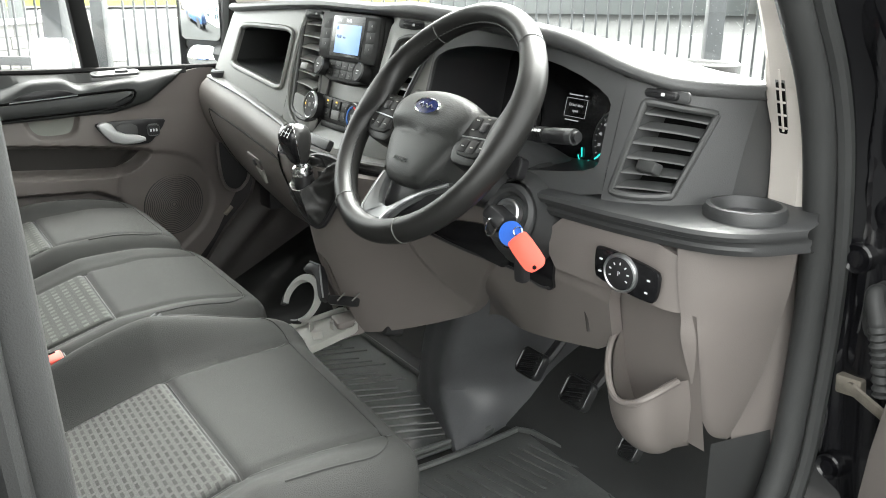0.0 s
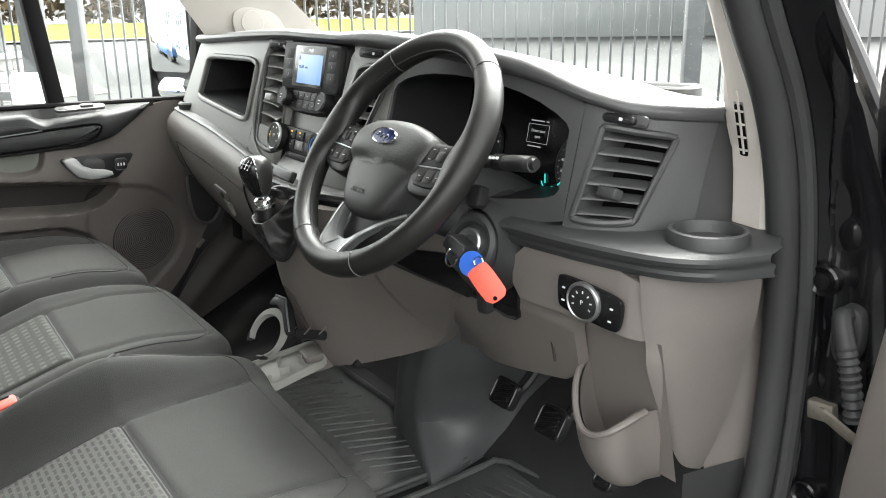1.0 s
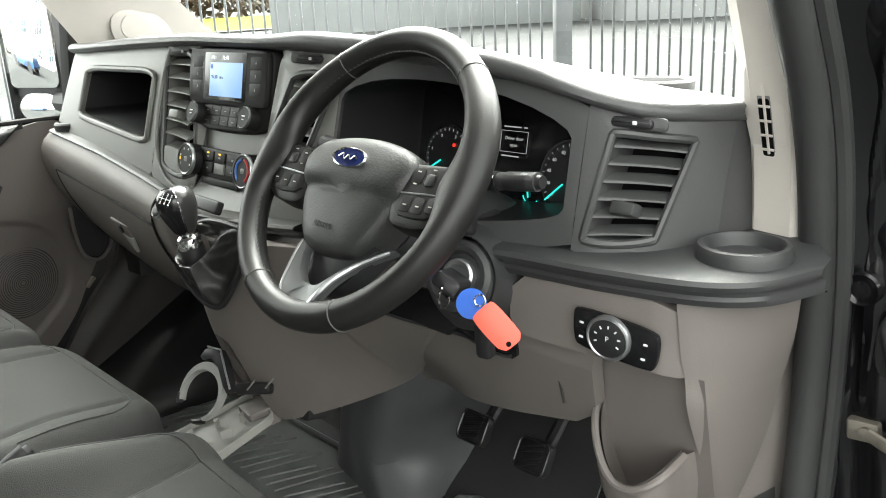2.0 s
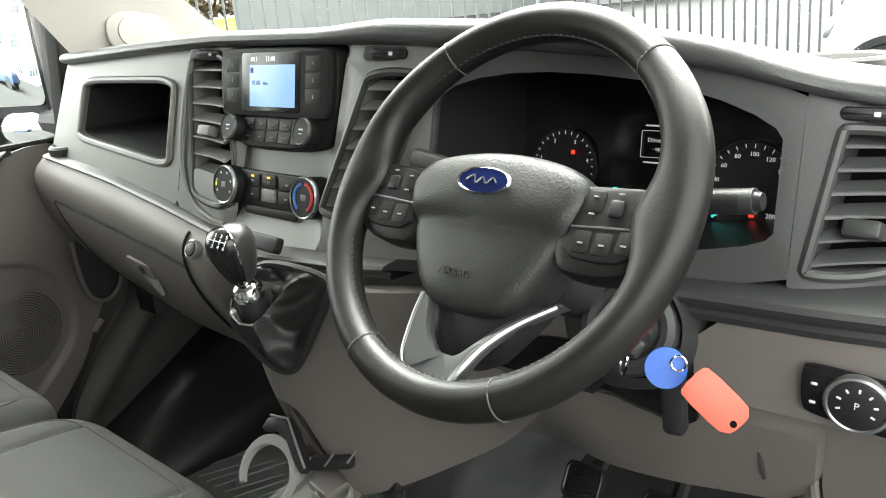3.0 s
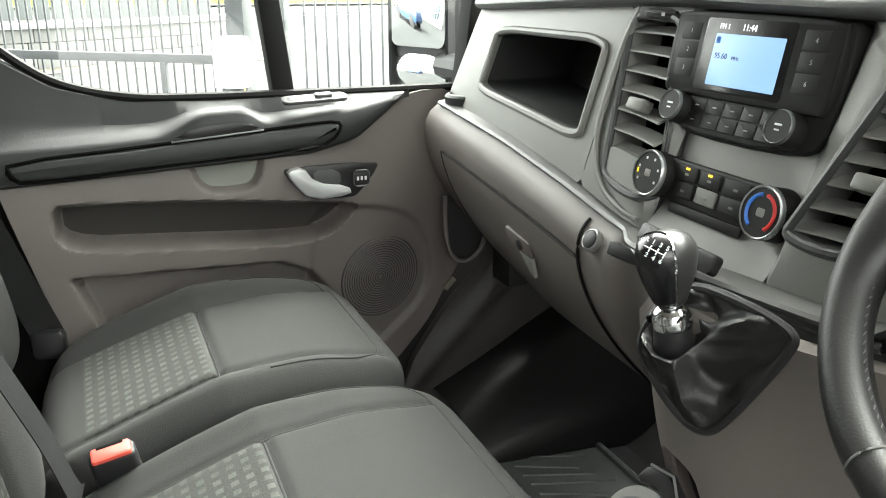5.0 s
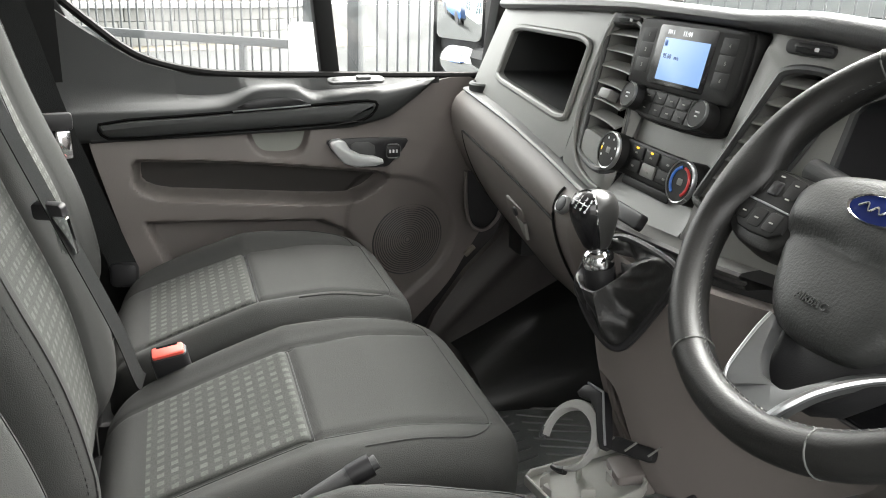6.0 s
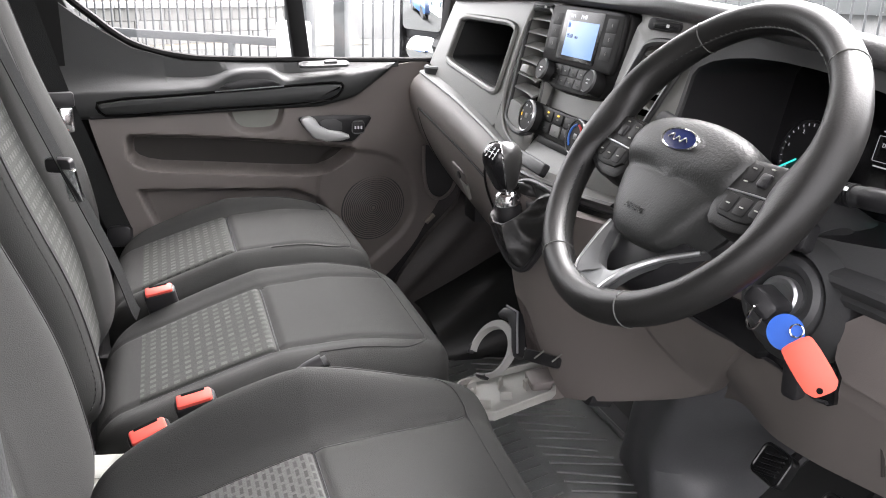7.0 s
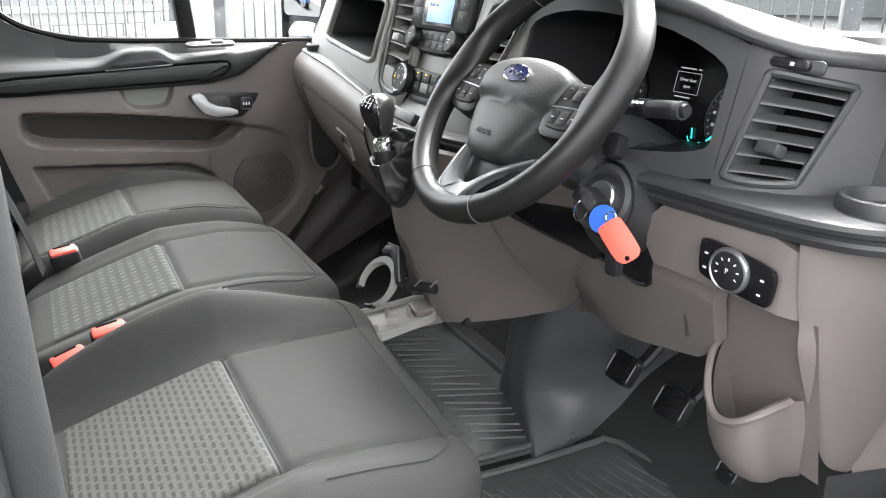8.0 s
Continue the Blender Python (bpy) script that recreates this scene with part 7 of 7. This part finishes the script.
# wheel arch in the passenger's footwell, under black rubber
bm = B()
def arch(u, v):
    a = v * math.pi * 0.5
    h = 0.10 + 0.235 * u
    return Vector((0.10 + 0.46 * u + 0.03 * math.sin(a), 0.842 - (0.17 + 0.05 * u) * math.sin(a) ** 1.2, 0.552 + h * math.cos(a) ** 0.9))
surface(bm, arch, span(0, 1, 16), span(0, 1, 16))
setting("wheel_arch", bm, ARCHRUB, "black rubber covered wheel arch in the footwell", "floor")
loop = [Vector(q) for q in ((0.098, 0.775, 1.075), (0.100, 0.778, 1.02), (0.108, 0.780, 0.972), (0.122, 0.780, 0.950), (0.144, 0.780, 0.943), (0.163, 0.776, 0.956), (0.176, 0.770, 0.985), (0.180, 0.765, 1.06))]
dk = setting("duct_outlet", tube(B(), spline(loop, 6), 0.0042, 8), TAUPE, "taupe rim of an air outlet at the dashboard's end", "vent")
# flat black face that paints the shade within the outlet
bm = B()
bm.faces.new([bm.verts.new(q + Vector((0.006, 0.006, 0))) for q in spline(loop, 4)])
part("outlet_shade", bm, BLACK, dk)


# ---------------------------------------------------------------- outside mirror on the passenger side
def door_mirror():
    c = Vector((0.232, 1.250, 1.385))
    m = basis(c, (0.35, -0.94, 0), (0, 0.0, 1))
    th = thing("door_mirror", "black outside mirror with a large and a wide-angle glass", "mirror", m)
    part("housing", plate(B(), rr(0.205, 0.40, 0.035), -0.09, -0.006, m, 0.03), BLACK, th)
    part("rim", frame_ring(B(), rr(0.205, 0.40, 0.035, 6), rr(0.188, 0.382, 0.028, 6), -0.02, 0.006, m, 0.004), BLACK, th)
    part("main_glass", plate(B(), rr(0.186, 0.255, 0.024), -0.002, 0.003, m @ T(0, 0.045), 0.001), MIRROR, th, "flat mirror glass")
    bm = B()
    surface(bm, lambda u, v: m @ Vector((0.186 * (u - 0.5), -0.140 + 0.082 * (v - 0.5), 0.008 - 0.05 * ((u - 0.5) ** 2 + (v - 0.5) ** 2))), [i / 8 for i in range(9)], [i / 6 for i in range(7)])
    part("wide_glass", bm, MIRROR, th, "curved wide-angle mirror glass")
    part("arm", tube(B(), [c + Vector((0.04, -0.06, -0.12)), c + Vector((0.06, -0.30, -0.12))], 0.03, 10), BLACK, th)
    return th


door_mirror()


# ================================================================ pedals, mats, tunnel
def pedal(name, x, y, z, w, h, label, tilt=(0.62, 0, 1)):
    m = basis((x, y, z), (0, -1, 0), tilt)
    th = thing(name, label, "pedal", m, "pedals")
    pad = part("pad", plate(B(), rr(w, h, 0.012), -0.012, 0.004, m, 0.004), PEDALRUB, th)
    part("pad_rim", frame_ring(B(), rr(w, h, 0.012), rr(w - 0.010, h - 0.010, 0.008), 0.002, 0.0065, m, 0.0015), PEDALRUB, pad)
    for k in range(5):
        part("tread_bar", plate(B(), rr(w * 0.66, h * 0.07, 0.0015), 0.004, 0.0085, m @ T(0, (-0.30 + 0.15 * k) * h, 0, 18), 0.0012), PEDALRUB, pad)
    part("lever", tube(B(), spline([m @ Vector((0, 0, -0.010)), m @ Vector((-0.004, 0.03, -0.045)), Vector((x + 0.16, y + 0.01, z + 0.10))], 6), 0.011, 8), BLACK, th)


pedal("clutch_pedal", 0.355, -0.201, 0.776, 0.062, 0.054, "black ribbed rubber clutch pedal")
pedal("brake_pedal", 0.365, -0.322, 0.764, 0.066, 0.056, "black ribbed rubber brake pedal")
pedal("accelerator_pedal", 0.360, -0.470, 0.742, 0.040, 0.075, "black ribbed rubber accelerator pedal")

# moulded tunnel cover below the console
FOOT = [(0.78, -0.16), (0.50, -0.062), (0.43, -0.052), (0.33, -0.078), (0.262, -0.088), (0.285, 0.0), (0.315, 0.10), (0.345, 0.20), (0.45, 0.26), (0.78, 0.28)]
WAIST = [(0.78, -0.11), (0.50, -0.045), (0.42, -0.034), (0.345, -0.008), (0.303, 0.018), (0.302, 0.055), (0.318, 0.11), (0.348, 0.18), (0.45, 0.23), (0.78, 0.25)]
bm = B()
rows = []
for i in range(25):
    u = i / 24
    f, v = 1 - min(1, u / 0.26), ss(0.22, 1.0, u)
    f = f * f * (3 - 2 * f) * 0.35 + f * 0.65
    rows.append(spline([(b[0] + (a[0] - b[0]) * f - 0.035 * v, b[1] + (a[1] - b[1]) * f - 0.11 * v, FLOOR + 0.36 * u) for a, b in zip(FOOT, WAIST)], 5))
strip(bm, rows, False)
tn = tagged(part("tunnel_cover", bm, TUNNEL), "black moulded tunnel cover below the console", "cover", "", "structure")


def floor_mat(name, outline, m, label, ribs):
    th = thing(name, label, "floor mat", m, "floor mats")
    part("mat", plate(B(), outline, 0.0, 0.007, m, 0.003), MAT_RUBBER, th)
    part("raised_edge", tube(B(), [(x, y, 0.010) for x, y in inset(outline, 0.012)], 0.007, 8, m, closed=True), MAT_RUBBER, th)
    for a, b in ribs:
        part("rib", tube(B(), [(*a, 0.008), (*b, 0.0078)], 0.0025, 6, m), MAT_RUBBER, th)


ribs = []
for k in range(16):
    x = -0.20 + k * 0.026
    ribs.append(((x, -0.17), (x + 0.06, -0.03)))
    ribs.append(((x + 0.02, 0.19), (x + 0.05, 0.05)))
DRIVER_MAT = soft_outline([(-0.26, 0.245), (-0.10, 0.247), (0.06, 0.248), (0.16, 0.255), (0.252, 0.262), (0.268, 0.12), (0.277, -0.045), (0.25, -0.14), (0.20, -0.205), (0.0, -0.215), (-0.26, -0.215), (-0.262, 0.0)], 1)
floor_mat("floor_mat", DRIVER_MAT, pose(0.19, -0.345, FLOOR + 0.002), "black ribbed rubber mat in the driver's footwell", ribs)
ribs2 = []
for k in range(22):
    y = -0.37 + k * 0.032
    ribs2.append(((-0.10 + 0.03 * (k % 2), y), (0.080, y + 0.045)))
    ribs2.append(((0.100, y + 0.045), (0.250 - 0.02 * (k % 3), y - 0.005)))
floor_mat("floor_mat", rr(0.60, 0.80, 0.03, 5), pose(0.09, 0.33, FLOOR + 0.003), "black ribbed rubber mat in the passengers' footwell", ribs2)


# ================================================================ outside
ASPHALT = mat("wet_grey_asphalt", (0.036, 0.037, 0.037), 0.9, spec=0.08, grain=0.6, scale=60, vary=0.25, blotch=0.6)
ROADM = mat("road_asphalt", (0.027, 0.028, 0.028), 0.9, spec=0.08, grain=0.5, scale=50, vary=0.2, blotch=0.4)
PAVE = mat("pale_concrete_kerb", (0.14, 0.14, 0.13), 0.9, spec=0.08, grain=0.5, scale=60, vary=0.15, blotch=2)
GRASSM = mat("short_grass", (0.070, 0.082, 0.012), 0.95, spec=0.02, grain=0.8, scale=40, vary=0.4, blotch=1.2)
HEDGEM = mat("autumn_hedge_leaves", (0.05, 0.032, 0.012), 0.9, vary=0.5, blotch=3)
GALV = mat("galvanised_steel", (0.045, 0.048, 0.05), 0.6, metal=0.1, vary=0.2)
PALIS = mat("dark_steel_railing", (0.080, 0.084, 0.088), 0.5, metal=0.2, vary=0.2)
BLOCKM = mat("pale_concrete_block", (0.15, 0.15, 0.145), 0.9, grain=0.4, scale=80, vary=0.1, blotch=2)
RENDER_W = mat("white_rendered_wall", (0.40, 0.41, 0.41), 0.8, vary=0.05, blotch=0.5)
CLAD = mat("white_metal_cladding", (0.20, 0.205, 0.205), 0.7, vary=0.06, blotch=0.4)
SHED = mat("pale_grey_cladding", (0.13, 0.14, 0.14), 0.7, vary=0.06, blotch=0.4)
WINDOWG = mat("dark_window_pane", (0.05, 0.07, 0.08), 0.08)
VANPAINT = mat("white_vehicle_paint", (0.78, 0.79, 0.80), 0.25, coat=0.5, vary=0.03)
BLUECAR = mat("dark_blue_car_paint", (0.02, 0.05, 0.13), 0.22, coat=0.6, vary=0.1)
TYRE = mat("tyre_rubber", (0.015, 0.015, 0.016), 0.8, vary=0.2)
YELLOW = mat("yellow_sticker", (0.75, 0.55, 0.05), 0.5)

bm = B()
strip(bm, [[Vector((600 * math.cos(a), 600 * math.sin(a), 0.0)) for a in [2 * math.pi * i / 48 for i in range(48)]]], True, True)
setting("ground", bm, ASPHALT, "grey damp asphalt yard that runs to the horizon", "ground")

# the fence line stands across the view, ahead and to the left of the van
FA = radians(52)
FN = Vector((math.cos(FA), math.sin(FA), 0))
FT = Vector((-math.sin(FA), math.cos(FA), 0))
F0 = Vector((-0.55, -1.3, 0)) + FN * 8.4


def fence_m(s, d=0.0):
    """Place along the fence line s, set back by d, with the panel facing the van."""
    p = F0 + FT * s + FN * d
    return Matrix.Translation(p) @ Matrix.Rotation(FA + math.pi / 2, 4, "Z")


def railing(name, s0, s1, label, height=2.2, pitch=0.115, w=0.020, material=PALIS, d=0.0, z0=0.08):
    th = thing(name, label, "fence", fence_m((s0 + s1) / 2, d))
    n = int((s1 - s0) / pitch)
    me = None
    for i in range(n):
        m = fence_m(s0 + (i + 0.5) * pitch, d)
        if me is None:
            bm = B()
            box(bm, (w, w, height - z0), Matrix.Translation((0, 0, (height + z0) / 2)), 0.003)
            ob = part("bar", bm, material)
            me = ob.data
        else:
            ob = new("bar", me)
        ob.parent = th
        ob.matrix_parent_inverse = PLACE[th.name].inverted()
        ob.matrix_basis = m
    for z in (0.14, height - 0.12):
        bm = B()
        box(bm, (s1 - s0, 0.045, 0.05), fence_m((s0 + s1) / 2, d) @ Matrix.Translation((0, 0, z)), 0.004)
        part("rail", bm, material, th)
    return th


railing("railing_fence", -1.8, 4.05, "dark vertical-bar steel gate ahead of the van")
railing("railing_fence", -8.5, -2.1, "pale grey vertical-bar steel fence ahead of the van", material=GALV)
railing("railing_fence", 4.75, 9.0, "grey vertical-bar steel fence beside the van", material=GALV)
railing("railing_fence", 9.3, 14.0, "pale vertical-bar steel fence beside the van", material=GALV, d=1.5)
for s, w_ in ((-1.95, 0.16), (4.14, 0.13), (4.60, 0.20), (9.15, 0.14)):
    th = thing("gate_post", "square grey steel gate post", "post", fence_m(s), "gate posts")
    bm = B()
    box(bm, (w_, w_, 2.5), fence_m(s) @ Matrix.Translation((0, 0, 1.25)), 0.01)
    part("post", bm, GALV if s > 0 else PALIS, th)
    bm = B()
    box(bm, (w_ + 0.14, w_ + 0.14, 0.02), fence_m(s) @ Matrix.Translation((0, 0, 0.01)), 0.004)
    part("base_plate", bm, GALV, th)

# white cover of the gate drive on its stand
GM = fence_m(4.52, -0.34)
th = thing("gate_motor", "white gate drive cover with a yellow sticker beside the post", "gate motor", GM)
bm = B()
box(bm, (0.30, 0.26, 0.48), GM @ Matrix.Translation((0, 0, 0.68)), 0.04)
part("cover", bm, VANPAINT, th)
bm = B()
box(bm, (0.16, 0.16, 0.44), GM @ Matrix.Translation((0, 0.02, 0.22)), 0.01)
part("stand", bm, GALV, th)
bm = B()
box(bm, (0.15, 0.02, 0.11), GM @ Matrix.Translation((0.0, -0.075, 0.37)), 0.003)
part("sticker", bm, YELLOW, th, "yellow warning sticker")
part("push_button", lathe(B(), [(0.03, 0.0), (0.028, 0.012), (0.0, 0.014)], GM @ basis((0, -0.085, 0.37), (1, 0, 0), (0, 0, 1)), 16), RED_TAG, th, "red push button")
bm = B()
box(bm, (5.2, 0.06, 0.09), fence_m(7.2, -0.15) @ Matrix.Translation((0, 0, 0.68)), 0.01)
br_ = tagged(part("barrier_rail", bm, GALV), "grey steel barrier rail in front of the fence", "rail")
for k in range(3):
    bm = B()
    box(bm, (0.07, 0.07, 0.64), fence_m(5.4 + 1.9 * k, -0.15) @ Matrix.Translation((0, 0, 0.32)), 0.006)
    part("rail_post", bm, GALV, br_)

# road beyond the fence, its line, kerb, grass bank and hedge
def band(name, y0, y1, z, material, label, category, x0=-150, x1=200, z1=None):
    bm = B()
    top = z if z1 is None else z1
    surface(bm, lambda x, d: Vector((x, y0 + (y1 - y0) * d, z + (top - z) * d)), [x0 + (x1 - x0) * i / 40 for i in range(41)], [i / 10 for i in range(11)])
    return setting(name, bm, material, label, category)


band("road", 17.0, 46.0, 0.006, ROADM, "pale grey road beyond the fence", "road")
band("road_marking", 34.0, 34.5, 0.011, RENDER_W, "white painted line on the road", "road marking")
band("pavement", 46.0, 47.5, 0.12, PAVE, "pale kerb and pavement", "pavement")
band("grass_bank", 47.5, 64.0, 0.12, GRASSM, "green grass bank beyond the road", "grass", z1=0.75)
bm = B()
surface(bm, lambda u, v: Vector((-14 + 17.5 * u, 14.5 + 0.30 * (-14 + 17.5 * u) + 14 * v, 0.012 + 0.25 * v)), [i / 8 for i in range(9)], [i / 4 for i in range(5)])
setting("gravel_verge", bm, mat("brown_gravel", (0.06, 0.050, 0.034), 0.95, grain=0.6, scale=30, vary=0.35, blotch=1.0), "brown gravel verge behind the low wall", "ground")

rng = random.Random(5)
bm = B()
for i in range(5200):
    d = rng.uniform(0, 4)
    p = Vector((rng.uniform(-12, 75), 64 + d, rng.uniform(0.7, 3.6) + rng.uniform(0, 2.0) * d / 4))
    a, b = Vector((rng.uniform(-1, 1), rng.uniform(-1, 1), rng.uniform(-1, 1))).normalized(), Vector((rng.uniform(-1, 1), rng.uniform(-1, 1), rng.uniform(-1, 1))).normalized()
    q = rng.uniform(0.3, 0.55)
    bm.faces.new([bm.verts.new(p + v) for v in (a * q, b * q, -a * q * 0.8, -b * q * 0.6)])
tagged(part("hedge", bm, HEDGEM), "brown autumn hedge and shrubs above the grass bank", "hedge", "", "stuff")


# low curved wall of pale blocks with a coping, inside the fence
def block_wall():
    th = thing("block_wall", "low curved wall of pale concrete blocks with coping behind the fence", "wall", (0, 15.6, 0), kind="structure")
    line = spline([(-8.0, 12.6, 0), (-4.0, 13.9, 0), (-1.5, 14.9, 0), (0.3, 15.7, 0), (1.5, 16.4, 0), (2.4, 17.6, 0), (2.9, 19.5, 0), (3.1, 22.0, 0)], 24)
    run, marks = 0.0, [0.0]
    for a, b in zip(line, line[1:]):
        run += (b - a).length
        marks.append(run)

    def at_run(r):
        for k in range(len(line) - 1):
            if r <= marks[k + 1]:
                p = line[k].lerp(line[k + 1], (r - marks[k]) / (marks[k + 1] - marks[k]))
                t = line[k + 1] - line[k]
                return Matrix.Translation(p) @ Matrix.Rotation(math.atan2(t.y, t.x), 4, "Z")
        return Matrix.Translation(line[-1])

    kinds = {}
    for nm, size, z, step in (("block", (0.44, 0.22, 0.215), 0.11, 0.45), ("block", (0.44, 0.22, 0.215), 0.335, 0.45), ("block", (0.44, 0.22, 0.215), 0.56, 0.45), ("coping_stone", (0.59, 0.30, 0.09), 0.715, 0.60)):
        n = int(run / step)
        for k in range(n):
            m = at_run((k + (0.25 if z == 0.335 else 0.5)) * step) @ Matrix.Translation((0, 0, z))
            if nm not in kinds:
                bm = B()
                box(bm, size, Matrix(), 0.012)
                ob = part(nm, bm, BLOCKM if nm == "block" else RENDER_W)
                kinds[nm] = ob.data
            else:
                ob = new(nm, kinds[nm])
            ob.parent = th
            ob.matrix_parent_inverse = PLACE[th.name].inverted()
            ob.matrix_basis = m


block_wall()
# pale steel cladding boundary far behind the wall
th = thing("cladding_fence", "pale grey ribbed steel boundary fence far behind the wall", "fence", (-4, 27, 0))
for k in range(42):
    bm = B()
    box(bm, (0.46, 0.05, 2.6), Matrix.Translation((-17 + k * 0.5, 26 + k * 0.10, 1.3)) @ Matrix.Rotation(radians(11), 4, "Z"), 0.02)
    part("panel", bm, SHED, th)

# plain unseen wall, added to cut the sky light through the open doorway
bm = B()
box(bm, (34, 0.3, 2.4), Matrix.Translation((-4, -8.0, 1.2)), 0.02)
setting("unseen_shade_wall", bm, BLOCKM, "unseen plain grey wall added to dim light from the driver's side", "wall")


def building(name, label, m, w, h, d, material, cols=0, rows=0, ww=1.3, wh=1.4, z0=1.2, step=3.0):
    th = thing(name, label, "building", m)
    bm = B()
    box(bm, (w, d, h), m @ Matrix.Translation((0, d / 2, h / 2)), 0.02)
    part("wall", bm, material, th)
    bm = B()
    box(bm, (w + 0.4, d + 0.4, 0.25), m @ Matrix.Translation((0, d / 2, h + 0.12)), 0.03)
    part("roof", bm, GALV, th)
    for c in range(cols):
        for r in range(rows):
            x = (c - (cols - 1) / 2) * (w / max(1, cols))
            mm = m @ basis((x, -0.001, z0 + r * step + wh / 2), (1, 0, 0), (0, 0, 1))
            wi = part("window", frame_ring(B(), rr(ww, wh, 0.02, 1), rr(ww - 0.12, wh - 0.12, 0.01, 1), -0.01, 0.05, mm, 0.01), VANPAINT, th)
            part("pane", plate(B(), rr(ww - 0.12, wh - 0.12, 0.01, 1), 0.0, 0.012, mm, 0.002), WINDOWG, wi)
            for k in (-1, 1):
                part("glazing_bar", plate(B(), rr(0.05, wh - 0.12, 0.01, 1), 0.012, 0.04, mm @ T(k * (ww - 0.12) / 6, 0), 0.004), VANPAINT, wi)
            part("glazing_bar", plate(B(), rr(ww - 0.12, 0.05, 0.01, 1), 0.012, 0.04, mm, 0.004), VANPAINT, wi)
    return th


building("warehouse", "pale grey clad warehouse across the road", fence_m(-4.0, 44.0), 16.0, 8.0, 8, SHED)
building("warehouse", "white clad warehouse across the road", fence_m(-30.0, 42.0), 34.0, 8.0, 10, CLAD)
building("office_building", "white rendered office building with rows of windows", Matrix.Translation((-19, 12.6, 0)) @ Matrix.Rotation(radians(62), 4, "Z"), 22.0, 9.5, 10, RENDER_W, 6, 3, 1.9, 1.5, 1.0, 2.9)


def wheel(m, r, th, w=0.22):
    tyre = part("tyre", lathe(B(), [(r * 0.62, -w / 2), (r * 0.96, -w / 2), (r, -w * 0.35), (r, w * 0.35), (r * 0.96, w / 2), (r * 0.62, w / 2)], m, 36), TYRE, th)
    part("rim", lathe(B(), [(r * 0.64, w * 0.30), (r * 0.60, w * 0.42), (r * 0.25, w * 0.36), (r * 0.2, w * 0.45), (0, w * 0.45)], m, 30), SILVER, tyre)


def vehicle(name, label, m, L, W, H, hood, material, r=0.33, van=False, axle=0.305):
    """A parked car or van: lofted body, glazing band, wheels and lamps. Local x forward."""
    th = thing(name, label, "van" if van else "car", m)
    bm = B()
    st = [(-L / 2, 0.55, H * 0.80), (-L / 2 + 0.12, 0.40, H * 0.97), (-L * 0.2, 0.30, H), (L * 0.08, 0.30, H * 0.99), (L * 0.30 if van else L * 0.22, 0.30, hood * 1.05), (L * 0.44, 0.32, hood * 0.97), (L / 2 - 0.05, 0.40, hood * 0.78), (L / 2, 0.50, hood * 0.62)]
    loops = []
    for x, lo, hi in st:
        row = []
        for y, z in ((-0.5, 0.0), (-0.5, 0.42), (-0.47, 0.60), (-0.40, 0.95), (-0.30, 1.0), (0.30, 1.0), (0.40, 0.95), (0.47, 0.60), (0.5, 0.42), (0.5, 0.0)):
            row.append(m @ Vector((x, y * W * (0.93 if abs(x) > L * 0.47 else 1), lo + (hi - lo) * z)))
        loops.append(row)
    strip(bm, loops, True, True, True)
    body = part("body", bm, material, th, sharp=50)
    for s in (-1, 1):
        mm = m @ basis((0, s * W * 0.474, 0), (s * -1.0, 0, 0), (0, -s * 0.12, 1))
        part("side_window", plate(B(), [(-s * (L * 0.20), H * 0.80), (-s * (-L * 0.05 if van else -L * 0.30), H * 0.80), (-s * (-L * 0.05 if van else -L * 0.36), H * 0.66), (-s * L * 0.24, H * 0.64)], -0.03, 0.03, mm, 0.005), WINDOWG, th)
        for x in (-L * axle, L * axle):
            wheel(m @ Matrix.Translation((x, s * (W / 2 - 0.10), r)) @ Matrix.Rotation(radians(-90 * s), 4, "X"), r, th)
            part("wheel_arch", lathe(B(), [(r * 1.22, 0.0), (r * 1.20, 0.012), (r * 1.02, 0.012), (r * 1.0, 0.0)], m @ Matrix.Translation((x, s * (W / 2 + 0.002), r)) @ Matrix.Rotation(radians(-90 * s), 4, "X"), 36), BLACK, th)
        part("headlamp", plate(B(), rr(0.30, 0.18, 0.06), -0.02, 0.03, m @ basis((L / 2 - 0.02, s * W * 0.34, hood * 0.66), (0, 1, 0), (-0.3, 0, 1)), 0.01), SILVER, th)
    part("bumper", plate(B(), rr(W * 0.92, 0.24, 0.08), -0.1, 0.06, m @ basis((L / 2, 0, 0.48), (0, 1, 0), (0, 0, 1)), 0.03), material, th)
    return th


vehicle("parked_van", "white panel van parked ahead of the open yard", pose(8.3, -0.35, 0, 0, 0, 100), 4.8, 1.9, 2.1, 1.25, VANPAINT, 0.35, True, 0.39)
vehicle("parked_car", "dark blue hatchback parked behind the van", pose(-8.8, 6.6, 0, 0, 0, 100), 4.1, 1.75, 1.45, 0.92, BLUECAR)
vehicle("parked_lorry", "white box van parked by the office building", pose(-13.5, 12.0, 0, 0, 0, 60), 6.5, 2.2, 3.0, 1.4, VANPAINT, 0.42, True)
